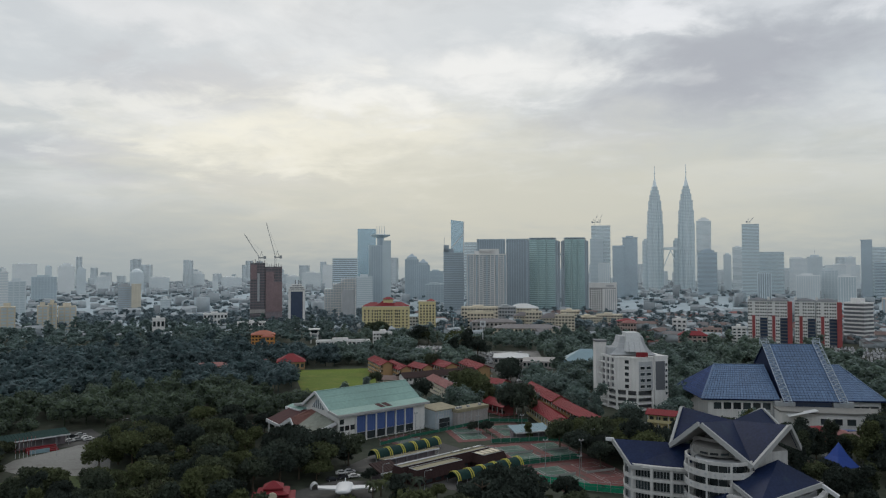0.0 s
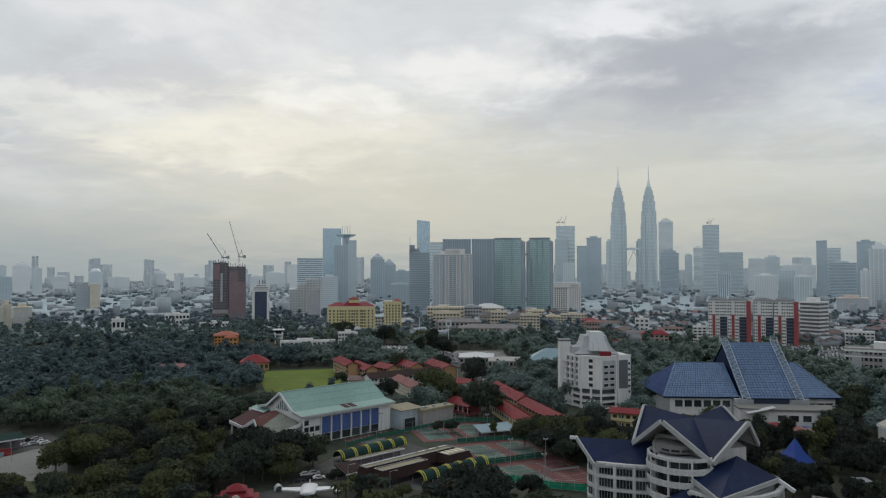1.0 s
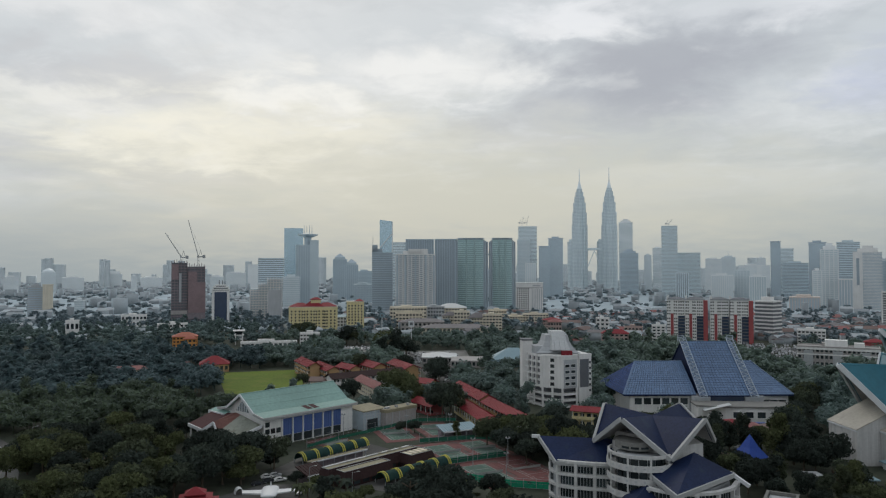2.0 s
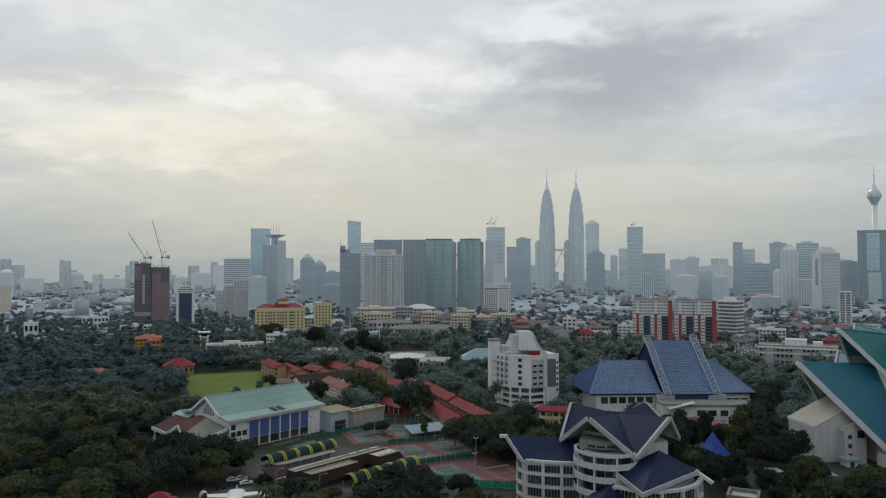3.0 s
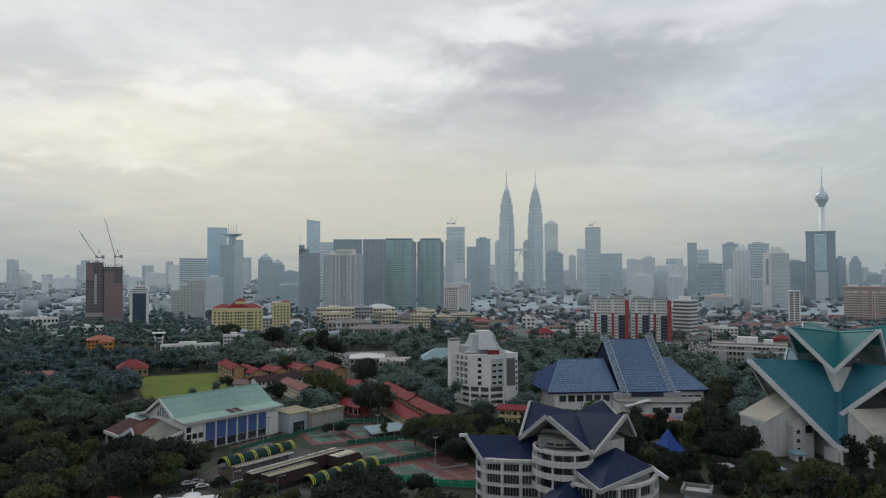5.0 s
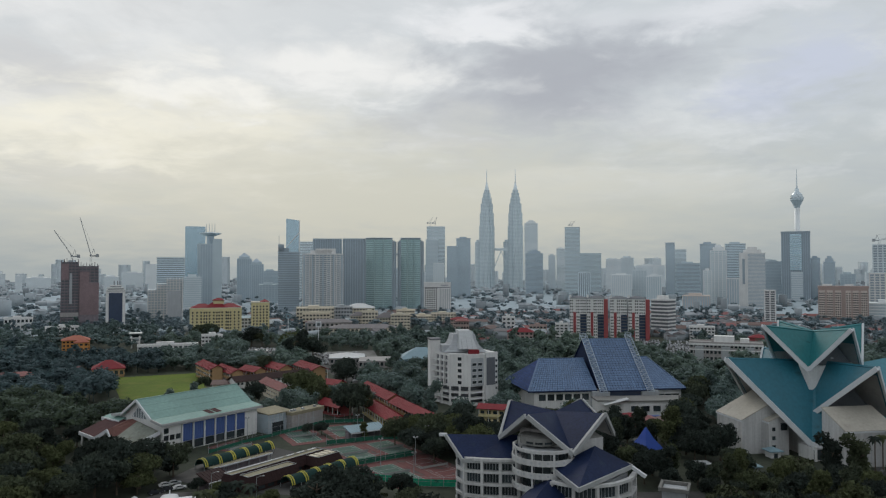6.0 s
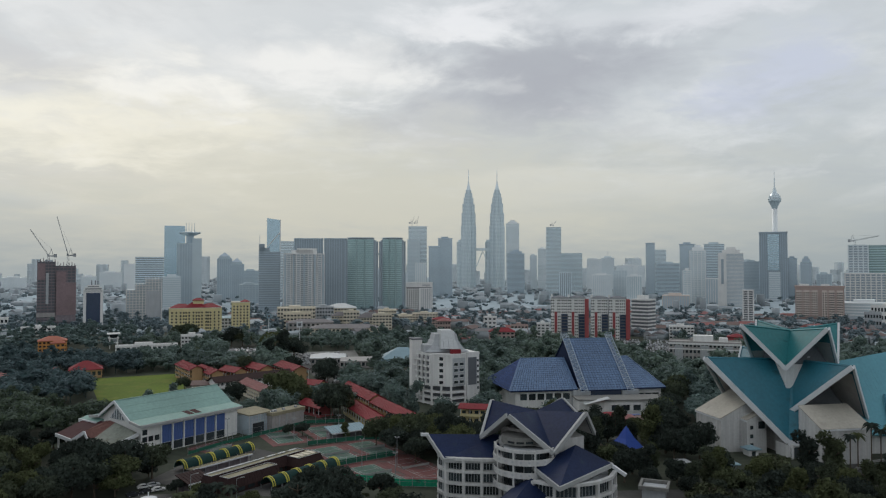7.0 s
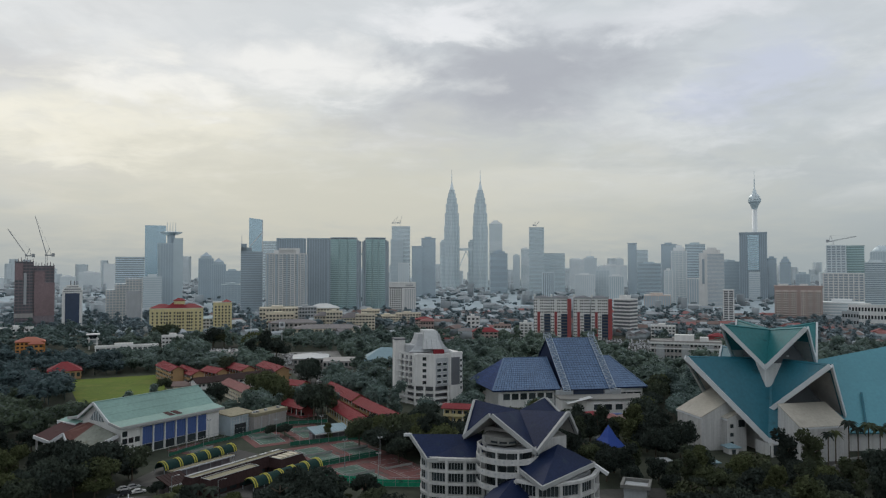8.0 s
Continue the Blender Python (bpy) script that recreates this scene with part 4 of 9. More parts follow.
# small white tower with a navy front
root = thing("office_tower", "small white office tower with a dark navy glass front", "building", pose(-195, 955, 0, 0, 0, 11.5) @ Matrix.Diagonal((0.78, 0.8, 1, 1)), "city towers")
bm = BM()
box(bm, -14, -10, -12, 12, 0, 46)
box(bm, 10, 14, -12, 12, 0, 46)
box(bm, -10, 10, -10.5, 12, 0, 46)
part("wall", bm, "white", root)
bm = BM()
box(bm, -9.8, 9.8, -11.6, -10.4, 3, 44)
part("glass_front", bm, "glass_navy", root)
for z, k in ((46.6, 14), (49.4, 12.5), (52, 9)):
    bm = BM()
    box(bm, -k, k, -k * 0.8, k * 0.8, z, z + 1.6)
    part("roof_tier", bm, "white", root)
    bm = BM()
    box(bm, -k + 1.2, k - 1.2, -k * 0.7, k * 0.7, z - 0.8 if z < 47 else z - 1.2, z)
    part("dark_band", bm, "darkgrey", root)
for x in (-2.5, 2.5):
    bm = BM()
    box(bm, x - 0.7, x + 0.7, -0.7, 0.7, 53.6, 59)
    part("roof_post", bm, "darkgrey", root)

# white lattice-fronted block
root = thing("apartment_block", "white apartment block with a lattice front and stepped roofline", "building", pose(-150, 1045, 0, 0, 0, 8) @ Matrix.Diagonal((0.84, 1, 1, 1)))
for x0, x1, h in ((-26, -6, 46), (-14, 2, 54), (2, 26, 61)):
    bm = BM()
    box(bm, x0 + 0.5, x1 - 0.5, -10 - 0.1 * x0, 12, 0, h - 0.5)
    part("core", bm, "slate", root)
for i in range(17):
    z = i * 3.6
    x0 = -26 if z < 45 else (-14 if z < 53 else 2)
    bm = BM()
    box(bm, x0, 26, -13, -10.5, z, z + 1.2)
    part("floor_slab", bm, "white", root)
for k in range(12):
    x = -26 + 52 * k / 11
    bm = BM()
    box(bm, x - 0.7, x + 0.7, -13.4, -10.4, 0, 46 if x < -14 else (54 if x < 2 else 61.5))
    part("column", bm, "white", root)
bm = BM()
box(bm, 3, 24, -14.2, -12, 0, 44)
part("grey_screen", bm, "grey", root, "pale grey panelled screen")

# dark tower with a saucer crown
root = tower("office_tower", "dark grey tower with a flat saucer crown and masts", -126, 1437, 5, 36, 34, 120, "mid", "slate", "fins", crown="none")
bm = BM()
box(bm, -22, -15, -14, 12, 0, 122)
part("side_wing", bm, "mid", root)
for i in range(26):
    bm = BM()
    box(bm, -24, -16, -15, 13, 20 + i * 4, 21.6 + i * 4)
    part("balcony", bm, "mid", root)
bm = BM()
box(bm, 4, 21, -18.5, 10, 0, 131)
part("side_shaft", bm, "mid", root)
bm = BM()
ring_solid(bm, [circle(7, 121, 20), circle(7, 138, 20)])
part("crown_drum", bm, "slate", root)
bm = BM()
ring_solid(bm, [circle(9, 137, 24), circle(20, 141.5, 24), circle(20, 143, 24), circle(9, 144, 24)])
part("saucer", bm, "mid", root)
for x in (-7, -2, 3, 8):
    bm = BM()
    ring_solid(bm, [circle(0.7, 143, 6, x), circle(0.35, 161, 6, x)])
    part("mast", bm, "mid", root)

# slim dark tower with ribbon floors
root = tower("office_tower", "slim dark office tower with ribbon windows and a stepped top", 18, 1216, -1, 34, 28, 100, "slate", "dusk", "bands", crown="none")
for x0, x1, h in ((-17, 0, 108), (-17, -8, 114)):
    bm = BM()
    box(bm, x0, x1, -13, 8, 101, h)
    part("upper_storey", bm, "dusk", root)
bm = BM()
beam(bm, (-16, 0, 114), (-16, 0, 128), 0.7)
part("mast", bm, "slate", root)

# white balconied condominium
root = tower("condominium", "white balconied condominium tower with dark recesses", 71, 1164, -3.5, 62, 26, 96, "white", "dusk", "balcony", 3.2, crown="none")
for x0, x1, h in ((-20, 14, 103), (-12, 20, 106)):
    bm = BM()
    box(bm, x0, x1, -9, 8, 97, h)
    part("roof_storey", bm, "white", root)
for x in (-24, -9, 9, 24):
    bm = BM()
    box(bm, x - 3.4, x + 3.4, -16, -13, 0, 98)
    part("bay", bm, "white", root)
    for i in range(29):
        bm = BM()
        box(bm, x - 2.3, x + 2.3, -16.3, -15.9, i * 3.3 + 1.5, i * 3.3 + 3.4)
        part("bay_window", bm, "dusk", root)


for x in (-29.5, -16.5, 0, 16.5, 29.5):
    bm = BM()
    box(bm, x - 1.3, x + 1.3, -14.7, -13, 0, 95)
    part("recess", bm, "slate", root)


def glass_condo(x, y, turn, w, d, h, label):
    """Bow-fronted green glass condominium: ringed floors, solid side fins and an overhanging roof."""
    root = thing("condominium", label, "building", pose(x, y, 0, 0, 0, turn), "green glass condominiums")

    def outline(grow):
        front = [(w * 0.36 * k / 6, -d / 2 - grow - 4.5 * (1 - (k / 6) ** 2)) for k in range(-6, 7)]
        return front + [(w * 0.36 + grow, d / 2 + grow), (-w * 0.36 - grow, d / 2 + grow)]

    bm = BM()
    prism(bm, outline(0), 0, h)
    part("glass_core", bm, "glass_green", root)
    bm = BM()
    for i in range(int(h / 3.4)):
        prism(bm, outline(0.5), i * 3.4, i * 3.4 + 0.9)
    tagged(part("banded_cladding", bm, "greenish", root), kind="stuff")
    for s in (-1, 1):
        for k in range(3):
            bm = BM()
            lo, hi = sorted((s * (w * 0.36 + k * w * 0.047), s * (w * 0.36 + (k + 0.8) * w * 0.047)))
            box(bm, lo, hi, -d / 2 + k * 1.2, d / 2, 0, h - k * 1.5)
            part("side_fin", bm, "slate" if k % 2 else "dusk", root)
    for k in (-0.12, 0.12):
        bm = BM()
        box(bm, w * k - 0.6, w * k + 0.6, -d / 2 - 5.6, -d / 2 - 3.5, 0, h)
        part("front_fin", bm, "greenish", root)
    bm = BM()
    prism(bm, outline(0.2), h, h + 2.4)
    part("top_storey", bm, "dusk", root)
    bm = BM()
    prism(bm, outline(2.4), h + 2.4, h + 3.4)
    part("roof", bm, "mid", root)
    return root


glass_condo(174, 1255, -8, 62, 30, 124.5, "dark green bow-fronted glass condominium with ringed floors")
glass_condo(229, 1246, -10.5, 47, 30, 124.5, "dark green bow-fronted glass condominium tower by a sky bridge")
tower("condominium", "dark grey fin-fronted condominium beside a glass one", 131, 1263, -6, 38, 28, 125, "slate", "dusk", "fins", crown="none", category="building")
root = thing("link_bridge", "narrow link bridge between two condominium towers", "bridge", pose(204, 1250, 0, 0, 0, -9))
bm = BM()
box(bm, -6, 8, -2.5, 2.5, 97.5, 101)
part("deck", bm, "slate", root)
bm = BM()
box(bm, -6, 8, -2.7, -2.5, 98.6, 100)
part("glazing", bm, "glass_green", root)

# white hotel slab
root = thing("hotel", "white hotel slab with columns of small windows", "building", pose(246, 1105, 0, 0, 0, -12.5))
bm = BM()
box(bm, -21, 21, -10, 10, 0, 51)
part("wall", bm, "white", root)
bm = BM()
box(bm, -21.4, 21.4, -10.4, 10.4, 51, 52.2)
part("parapet", bm, "white", root)
bm = BM()
box(bm, 5, 17, -10.7, -10.4, 46.6, 48.6)
part("sign_bar", bm, "grey", root, "faded roof sign")
wm = window_mesh(1.9, 1.9)
windows(root, wm, span(-20, 0, 6), [6 + 3.3 * i for i in range(12)], -10)
wm = window_mesh(1.3, 34, "grey")
for x in span(3, 20, 6):
    at_part("window_strip", wm, root, pose(x, -10, 25))
bm = BM()
box(bm, -20, 20, -10.25, -9.8, 43.6, 44.6)
part("dark_band", bm, "darkgrey", root)

# yellow hotel with red hipped roofs
for x, y, turn, w, d, h, floors, cols, grp in ((-71, 889, 4.6, 58, 22, 27, 6, 12, "a"), (-20, 891, 1.3, 21, 18, 33, 8, 5, "b")):
    root = thing("apartment_block", "pale yellow apartment block with red hipped roofs" if grp == "a" else "tall pale yellow apartment block with a small red roof", "building", pose(x, y, 0, 0, 0, turn), "yellow blocks")
    bm = BM()
    box(bm, -w / 2, w / 2, -d / 2, d / 2, 0, h)
    part("wall", bm, "yellow", root)
    bm = BM()
    box(bm, -w / 2 - 0.4, w / 2 + 0.4, -d / 2 - 0.4, d / 2 + 0.4, h, h + 0.8)
    part("cornice", bm, "cream", root)
    if grp == "a":
        for x0, x1, zz in ((-w * 0.48, -w * 0.06, 5.5), (w * 0.06, w * 0.48, 5.5), (-w * 0.2, w * 0.2, 8)):
            bm = BM()
            hip_roof(bm, x0, x1, -d * 0.4, d * 0.4, h + 0.8, h + zz, 0.6)
            part("roof", bm, "redroof", root)
        bm = BM()
        box(bm, -3, 9, -4, 4, h + 5, h + 9)
        part("lantern_wall", bm, "yellow", root)
        bm = BM()
        hip_roof(bm, -3, 9, -4, 4, h + 9, h + 12, 1.2)
        part("lantern_roof", bm, "redroof", root)
        for c in (-w * 0.2, w * 0.04, w * 0.26):
            bm = BM()
            box(bm, c - 2.6, c + 2.6, -d / 2 - 1.8, -d / 2, 0, h - 1)
            part("bay", bm, "yellow", root)
    else:
        bm = BM()
        hip_roof(bm, 0, w / 2 - 1, -d * 0.4, d * 0.4, h - 6 + 6.8, h + 4, 0.6)
        part("roof", bm, "redroof", root)
    wm = window_mesh(1.7, 2.0, "glass", "cream")
    if grp == "a":
        for c in (-w * 0.2, w * 0.04, w * 0.26):
            windows(root, wm, (c - 1.3, c + 1.3), [4 + (h - 5) * i / floors for i in range(floors)], -d / 2 - 1.8)
    windows(root, wm, span(-w / 2 + 1, w / 2 - 1, cols), [4 + (h - 5) * i / floors for i in range(floors)], -d / 2)

keep_off(-71, 844, 4.6, 36, 36)
keep_off(-20, 866, 1.3, 14, 16)
keep_off(-170, 672, 14, 18, 32)
keep_off(-160, 640, 14, 16, 40)
keep_off(-110, 506, 14, 13, 18)
keep_off(-132, 512, 14, 8, 14)
keep_off(-157, 484, 17, 13, 12)
keep_off(-104, 656, 8, 46, 38)
# beige podium complex below the towers
def lowrise(name, label, x, y, turn, w, d, h, wall, floors, cols, roof=None, pane="glass", rise=4.0, group="", clear=None, frame=None, zgap=None):
    """Low block with a window grid on its front and flanks and a flat or hipped roof."""
    root = thing(name, label, "building", pose(x, y, 0, 0, 0, turn), group, clear or (w / 2 + 3, d / 2 + 3))
    bm = BM()
    box(bm, -w / 2, w / 2, -d / 2, d / 2, 0, h)
    part("wall", bm, wall, root)
    step = h / floors
    wm = window_mesh(min(2.6, w / cols * 0.62), step * 0.48, pane, frame or wall)
    windows(root, wm, span(-w / 2, w / 2, cols), [step * (i + 0.55) for i in range(floors)], -d / 2)
    side_cols = max(1, int(cols * d / w))
    for turn_side in (90, -90):
        windows(root, wm, span(-d / 2, d / 2, side_cols), [step * (i + 0.55) for i in range(floors)], -w / 2, turn_side)
    bm = BM()
    if roof:
        if w >= d:
            hip_roof(bm, -w / 2, w / 2, -d / 2, d / 2, h, h + rise)
        part("roof", bm, roof, root)
    else:
        for x0, x1, y0, y1 in ((-w / 2 - 0.3, w / 2 + 0.3, -d / 2 - 0.3, -d / 2 + 0.1), (-w / 2 - 0.3, w / 2 + 0.3, d / 2 - 0.1, d / 2 + 0.3), (-w / 2 - 0.3, -w / 2 + 0.1, -d / 2 + 0.1, d / 2 - 0.1), (w / 2 - 0.1, w / 2 + 0.3, -d / 2 + 0.1, d / 2 - 0.1)):
            box(bm, x0, x1, y0, y1, h - 0.2, h + 0.9)
        part("parapet", bm, wall, root)
        bm = BM()
        box(bm, -w * 0.2, w * 0.1, -d * 0.2, d * 0.25, h - 0.1, h + 2.8)
        part("roof_hut", bm, wall, root)
    return root


lowrise("office_block", "beige shopping block with rows of windows", 48, 944, -2.9, 47.4, 30.0, 23.1, "beige", 5, 12)
lowrise("office_block", "cream annex of a shopping block", 47, 907, -3.0, 33.8, 16.0, 17.7, "cream", 4, 8)
lowrise("office_block", "pale grey podium with a raised roof", 85, 971, -5.0, 26.3, 30.0, 22.6, "grey", 5, 7)
lowrise("office_block", "cream podium block with a grey sloping roof", 110, 989, -6.3, 41.4, 30.0, 19.9, "cream", 5, 10, roof="greyroof", rise=6.0)
lowrise("office_block", "cream walk-up block with a grey-brown hipped roof", 97, 883, -6.2, 19.6, 16.0, 15.7, "beige", 4, 6, roof="slateroof", rise=5.0)
lowrise("office_block", "tall cream walk-up block", 110, 872, -7.2, 18.8, 18.0, 20.9, "beige", 5, 5)
lowrise("office_block", "cream hostel block with a grey-brown hipped roof", 129, 863, -8.5, 24.2, 16.0, 14.3, "beige", 4, 7, roof="slateroof", rise=6.0)
lowrise("office_block", "cream hostel gable block", 145, 856, -9.6, 22.8, 16.0, 17.9, "beige", 5, 6)
lowrise("office_block", "pale stepped podium block", 169, 957, -10.0, 24.0, 24.0, 17.5, "cream", 5, 7)
lowrise("office_block", "pale low annex block", 184, 912, -11.4, 26.7, 24.0, 12.6, "cream", 4, 8)
lowrise("office_block", "beige low slab beneath a hotel", 211, 911, -13.0, 32.8, 20.0, 15.0, "beige", 5, 9)
lowrise("office_block", "red-brown walk-up block with a red roof", 213, 836, -14.3, 20.2, 16.0, 12.6, "brick", 4, 6, roof="redroof", rise=3.0)
lowrise("office_block", "long low hall with a dark roof", 60, 850, -4.1, 50.8, 24.0, 10.8, "taupe", 2, 10, roof="slateroof", rise=4.0)
lowrise("office_block", "long low white hall", 93, 799, -6.7, 73.0, 26.0, 7.8, "cream", 2, 16, roof="slateroof", rise=4.0)
lowrise("office_block", "white and yellow office block among trees", 428, 663, -32.8, 24.3, 14.0, 12.6, "white", 4, 7)
root = lowrise("office_block", "long grey-brown office block with ribbon windows and a pale top floor", 322, 469, -34.4, 49.6, 18.0, 18.2, "taupe", 4, 18)
for x0, x1, y0, y1, z0, z1 in ((-25.2, 25.2, -9.4, -8.9, 16.6, 18.0), (-25.2, 25.2, -9.4, -8.9, 13.0, 13.8), (-8, 6, -4, 5, 18.2, 23.0), (10, 16, -3, 4, 18.2, 21.5)):
    bm = BM()
    box(bm, x0, x1, y0, y1, z0, z1)
    part("pale_band" if y1 < 0 else "roof_storey", bm, "white", root)
for x0 in (-21, -3, 13):
    bm = BM()
    box(bm, x0, x0 + 6, -9.35, -8.95, 1, 16)
    part("panel_bay", bm, "grey", root)
lowrise("office_block", "red-brown walk-up flats among trees", 236, 680, -19.1, 25.3, 12.0, 10.2, "brick", 3, 6, roof="redroof", rise=4.0)
lowrise("office_block", "dark red walk-up block among trees", 270, 721, -20.6, 18.0, 12.0, 12.6, "brick", 4, 5)
lowrise("apartment_block", "narrow white wing of tall flats", 279, 677, -22.4, 12.4, 12.0, 17.4, "white", 6, 3)
lowrise("house", "orange house with stepped orange-red hipped roofs", -177, 706, 14.0, 22.0, 16.0, 9.2, "orange", 3, 7, roof="redtile", rise=4.0)
lowrise("house", "orange porch wing with an orange-red roof", -170, 696, 14.0, 11.0, 7.0, 7.6, "orange", 2, 3, roof="redtile", rise=2.6)
lowrise("hall", "low hall with a bright blue metal roof behind a yellow hotel", -40, 930, 2.0, 24, 14, 12, "white", 3, 6, roof="cyanroof", rise=3.0)
lookout = thing("lookout_tower", "white flat-topped lookout tower on four legs", "tower", pose(-128, 713, 0, 0, 0, 10.2), clear=(7, 7))
for sx in (-3.2, 3.2):
    for sy in (-3.2, 3.2):
        bm = BM()
        box(bm, sx - 0.5, sx + 0.5, sy - 0.5, sy + 0.5, 0, 11)
        part("leg", bm, "white", lookout)
for z, k in ((4.6, 4.0), (9.0, 4.6), (13.2, 5.6)):
    bm = BM()
    box(bm, -k, k, -k, k, z, z + 0.8)
    part("deck", bm, "white", lookout)
bm = BM()
box(bm, -3.4, 3.4, -3.4, 3.4, 9.8, 13.2)
part("cabin", bm, "glass", lookout)
lowrise("shed", "long low white shed behind trees", -96, 688, 7.9, 50.7, 10.0, 4.6, "white", 1, 12)
lowrise("house", "small house with a red pyramid roof", -135, 534, 14.2, 8.9, 12.0, 5.4, "red", 1, 3, roof="redroof", rise=4.0)
lowrise("house", "low house with a broad red hipped roof", -112, 529, 12.0, 19.3, 16.0, 5.4, "ochre", 1, 6, roof="redroof", rise=5.5)
lowrise("house", "low cream bungalow among trees", -161, 499, 17.8, 22.3, 9.0, 5.8, "cream", 1, 8, roof="redroof_old", rise=2.5)
lowrise("pavilion", "small white pavilion at the edge of the park", -297, 749, 21.6, 12.0, 12.0, 21.6, "white", 2, 3)
lowrise("office_block", "low white block below a yellow hotel", -59, 713, 4.7, 21.1, 12.0, 10.2, "white", 3, 7)
lowrise("office_block", "low white roofed hall among trees", -305, 961, 17.6, 30.1, 16.0, 14.0, "white", 2, 7)
lowrise("office_block", "low white sheds by an unfinished tower", -234, 876, 15.0, 33.1, 14.0, 8.7, "white", 2, 8)
lowrise("warehouse", "grey warehouse with a broad pale metal roof", 53, 562, -5.4, 26.0, 26.0, 4.8, "taupe", 1, 8, roof="greyroof", rise=3.0)
lowrise("warehouse", "low warehouse with a broad pale metal roof", 72, 537, -7.6, 24.6, 26.0, 5.4, "taupe", 1, 8, roof="greyroof", rise=2.5)
lowrise("hall", "low hall with a broad cyan metal roof", 107, 538, -10.0, 32.0, 24.0, 5.0, "cyanroof", 1, 8, roof="cyanroof", rise=8.0)
keep_off(102, 512, -10, 16, 16)
lowrise("office_block", "slim white walk-up block among trees", 258, 784, -18.2, 14.6, 10.0, 17.7, "white", 4, 3)
lowrise("office_block", "red-brown walk-up block with a red roof", 202, 780, -14.5, 14.8, 12.0, 14.5, "brick", 3, 5, roof="redroof_old", rise=3.0)
lowrise("office_block", "low white hall among houses", 730, 695, -46.4, 39.7, 16.0, 28.2, "white", 3, 12)
lowrise("office_block", "grey low block wrapped in green netting", 674, 665, -45.4, 16.8, 14.0, 22.7, "grey", 3, 6)

# ---- theatre with teal folded roofs ----
LAST_TURN = -15.79          # the camera's last turn: the theatre quarter is placed to fit that view
QUARTER = pose(0, 0, 0, 0, 0, LAST_TURN)


def grid_panels(bm, a, b, c, d, nu, nv, thick=0.12, gap=0.08):
    """Roofing panels laid on the four-cornered plane a b c d (counter-clockwise from above), with open joints."""
    a, b, c, d = (Vector(p) for p in (a, b, c, d))
    n = ((b - a).cross(d - a) + (c - b).cross(a - b)).normalized()
    for i in range(nu):
        for j in range(nv):
            q = []
            for u, v in ((i + gap, j + gap), (i + 1 - gap, j + gap), (i + 1 - gap, j + 1 - gap), (i + gap, j + 1 - gap)):
                u, v = u / nu, v / nv
                q.append((a * (1 - u) + b * u) * (1 - v) + (d * (1 - u) + c * u) * v)
            vs = [bm.verts.new(p) for p in q] + [bm.verts.new(p + n * thick) for p in q]
            for f in ((4, 5, 6, 7), (0, 1, 5, 4), (1, 2, 6, 5), (2, 3, 7, 6), (3, 0, 4, 7)):
                bm.faces.new([vs[k] for k in f])


def folded_roof(root, peak_rs, low_rs, z_peak, z_lows, z_mid, roof, fascia, thick=0.7, deep=1.4, skip=(), back=0.86):
    """Star-plan roof: four gables that lean out to high peaks, with valleys running down to low corners."""
    mid = (0, 0, z_mid)
    for k in range(4):
        a0, a1, am = (radians(90 * k), radians(90 * k + 90), radians(90 * k + 45))
        k1 = (k + 1) % 4
        peak_r, low_r, z_low = peak_rs[k1], low_rs[k], z_lows[k]
        p0 = (peak_rs[k] * math.cos(a0), peak_rs[k] * math.sin(a0), z_peak)
        p1 = (peak_r * math.cos(a1), peak_r * math.sin(a1), z_peak)
        lo = (low_r * math.cos(am), low_r * math.sin(am), z_low)
        for which, tri, edge in ((2 * k, (p0, lo, mid), (p0, lo)), (2 * k + 1, (lo, p1, mid), (lo, p1))):
            if which in skip:
                continue
            bm = BM()
            slab(bm, tri, thick)
            panel = part("roof_panel", bm, roof, root)
            # soffit toned grey-brown to stand in for the shade underneath
            bm = BM()
            slab(bm, [Vector(p) * 0.97 + Vector((0, 0, -thick * 1.25 + 0.03 * p[2])) for p in tri], 0.12)
            part("soffit", bm, "taupe", panel, "soffit toned grey-brown for its shade")
            bm = BM()
            out = Vector((math.cos(am), math.sin(am), 0)) * 0.35
            e0, e1 = Vector(edge[0]) + out, Vector(edge[1]) + out
            dn = Vector((0, 0, -deep / 2 + 0.25))
            beam(bm, e0 + dn, e1 + dn, 0.8, deep)
            part("fascia", bm, fascia, root)
        # gable wall set back under the leaning gable, coloured dark grey in place of shade
        lo_b = (low_rs[k1] * math.cos(am + math.pi / 2), low_rs[k1] * math.sin(am + math.pi / 2), z_lows[k1])
        ridge_r = (low_r + low_rs[k1]) / 2 * math.cos(math.pi / 4) * back
        f = ridge_r / peak_r
        top = (ridge_r * math.cos(a1), ridge_r * math.sin(a1), z_mid + (z_peak - z_mid) * f - 0.9)
        bm = BM()
        w0 = (lo[0] * back, lo[1] * back, z_low - 0.2)
        w1 = (lo_b[0] * back, lo_b[1] * back, z_lows[k1] - 0.2)
        slab(bm, [w0, w1, top], 0.4)
        part("gable_wall", bm, "darkgrey", root)


theatre = thing("theatre", "white theatre hall under star-shaped folded teal roofs", "theatre", QUARTER @ pose(138, 303, 0, 0, 0, 12), clear=(36, 30))
folded_roof(theatre, (22.5, 22.5, 22.5, 22.0), (14, 14, 12.5, 17), 49.6, (33, 33, 32.5, 33.5), 47.0, "teal_green", "metal_white", 0.8, 1.6, back=0.82)
folded_roof(theatre, (30, 34, 39, 34.5), (16, 24, 16, 27), 36.6, (14.5, 14, 14.5, 14), 35.0, "teal", "metal_white", 0.8, 1.8, skip=(0, 4, 7), back=0.8)
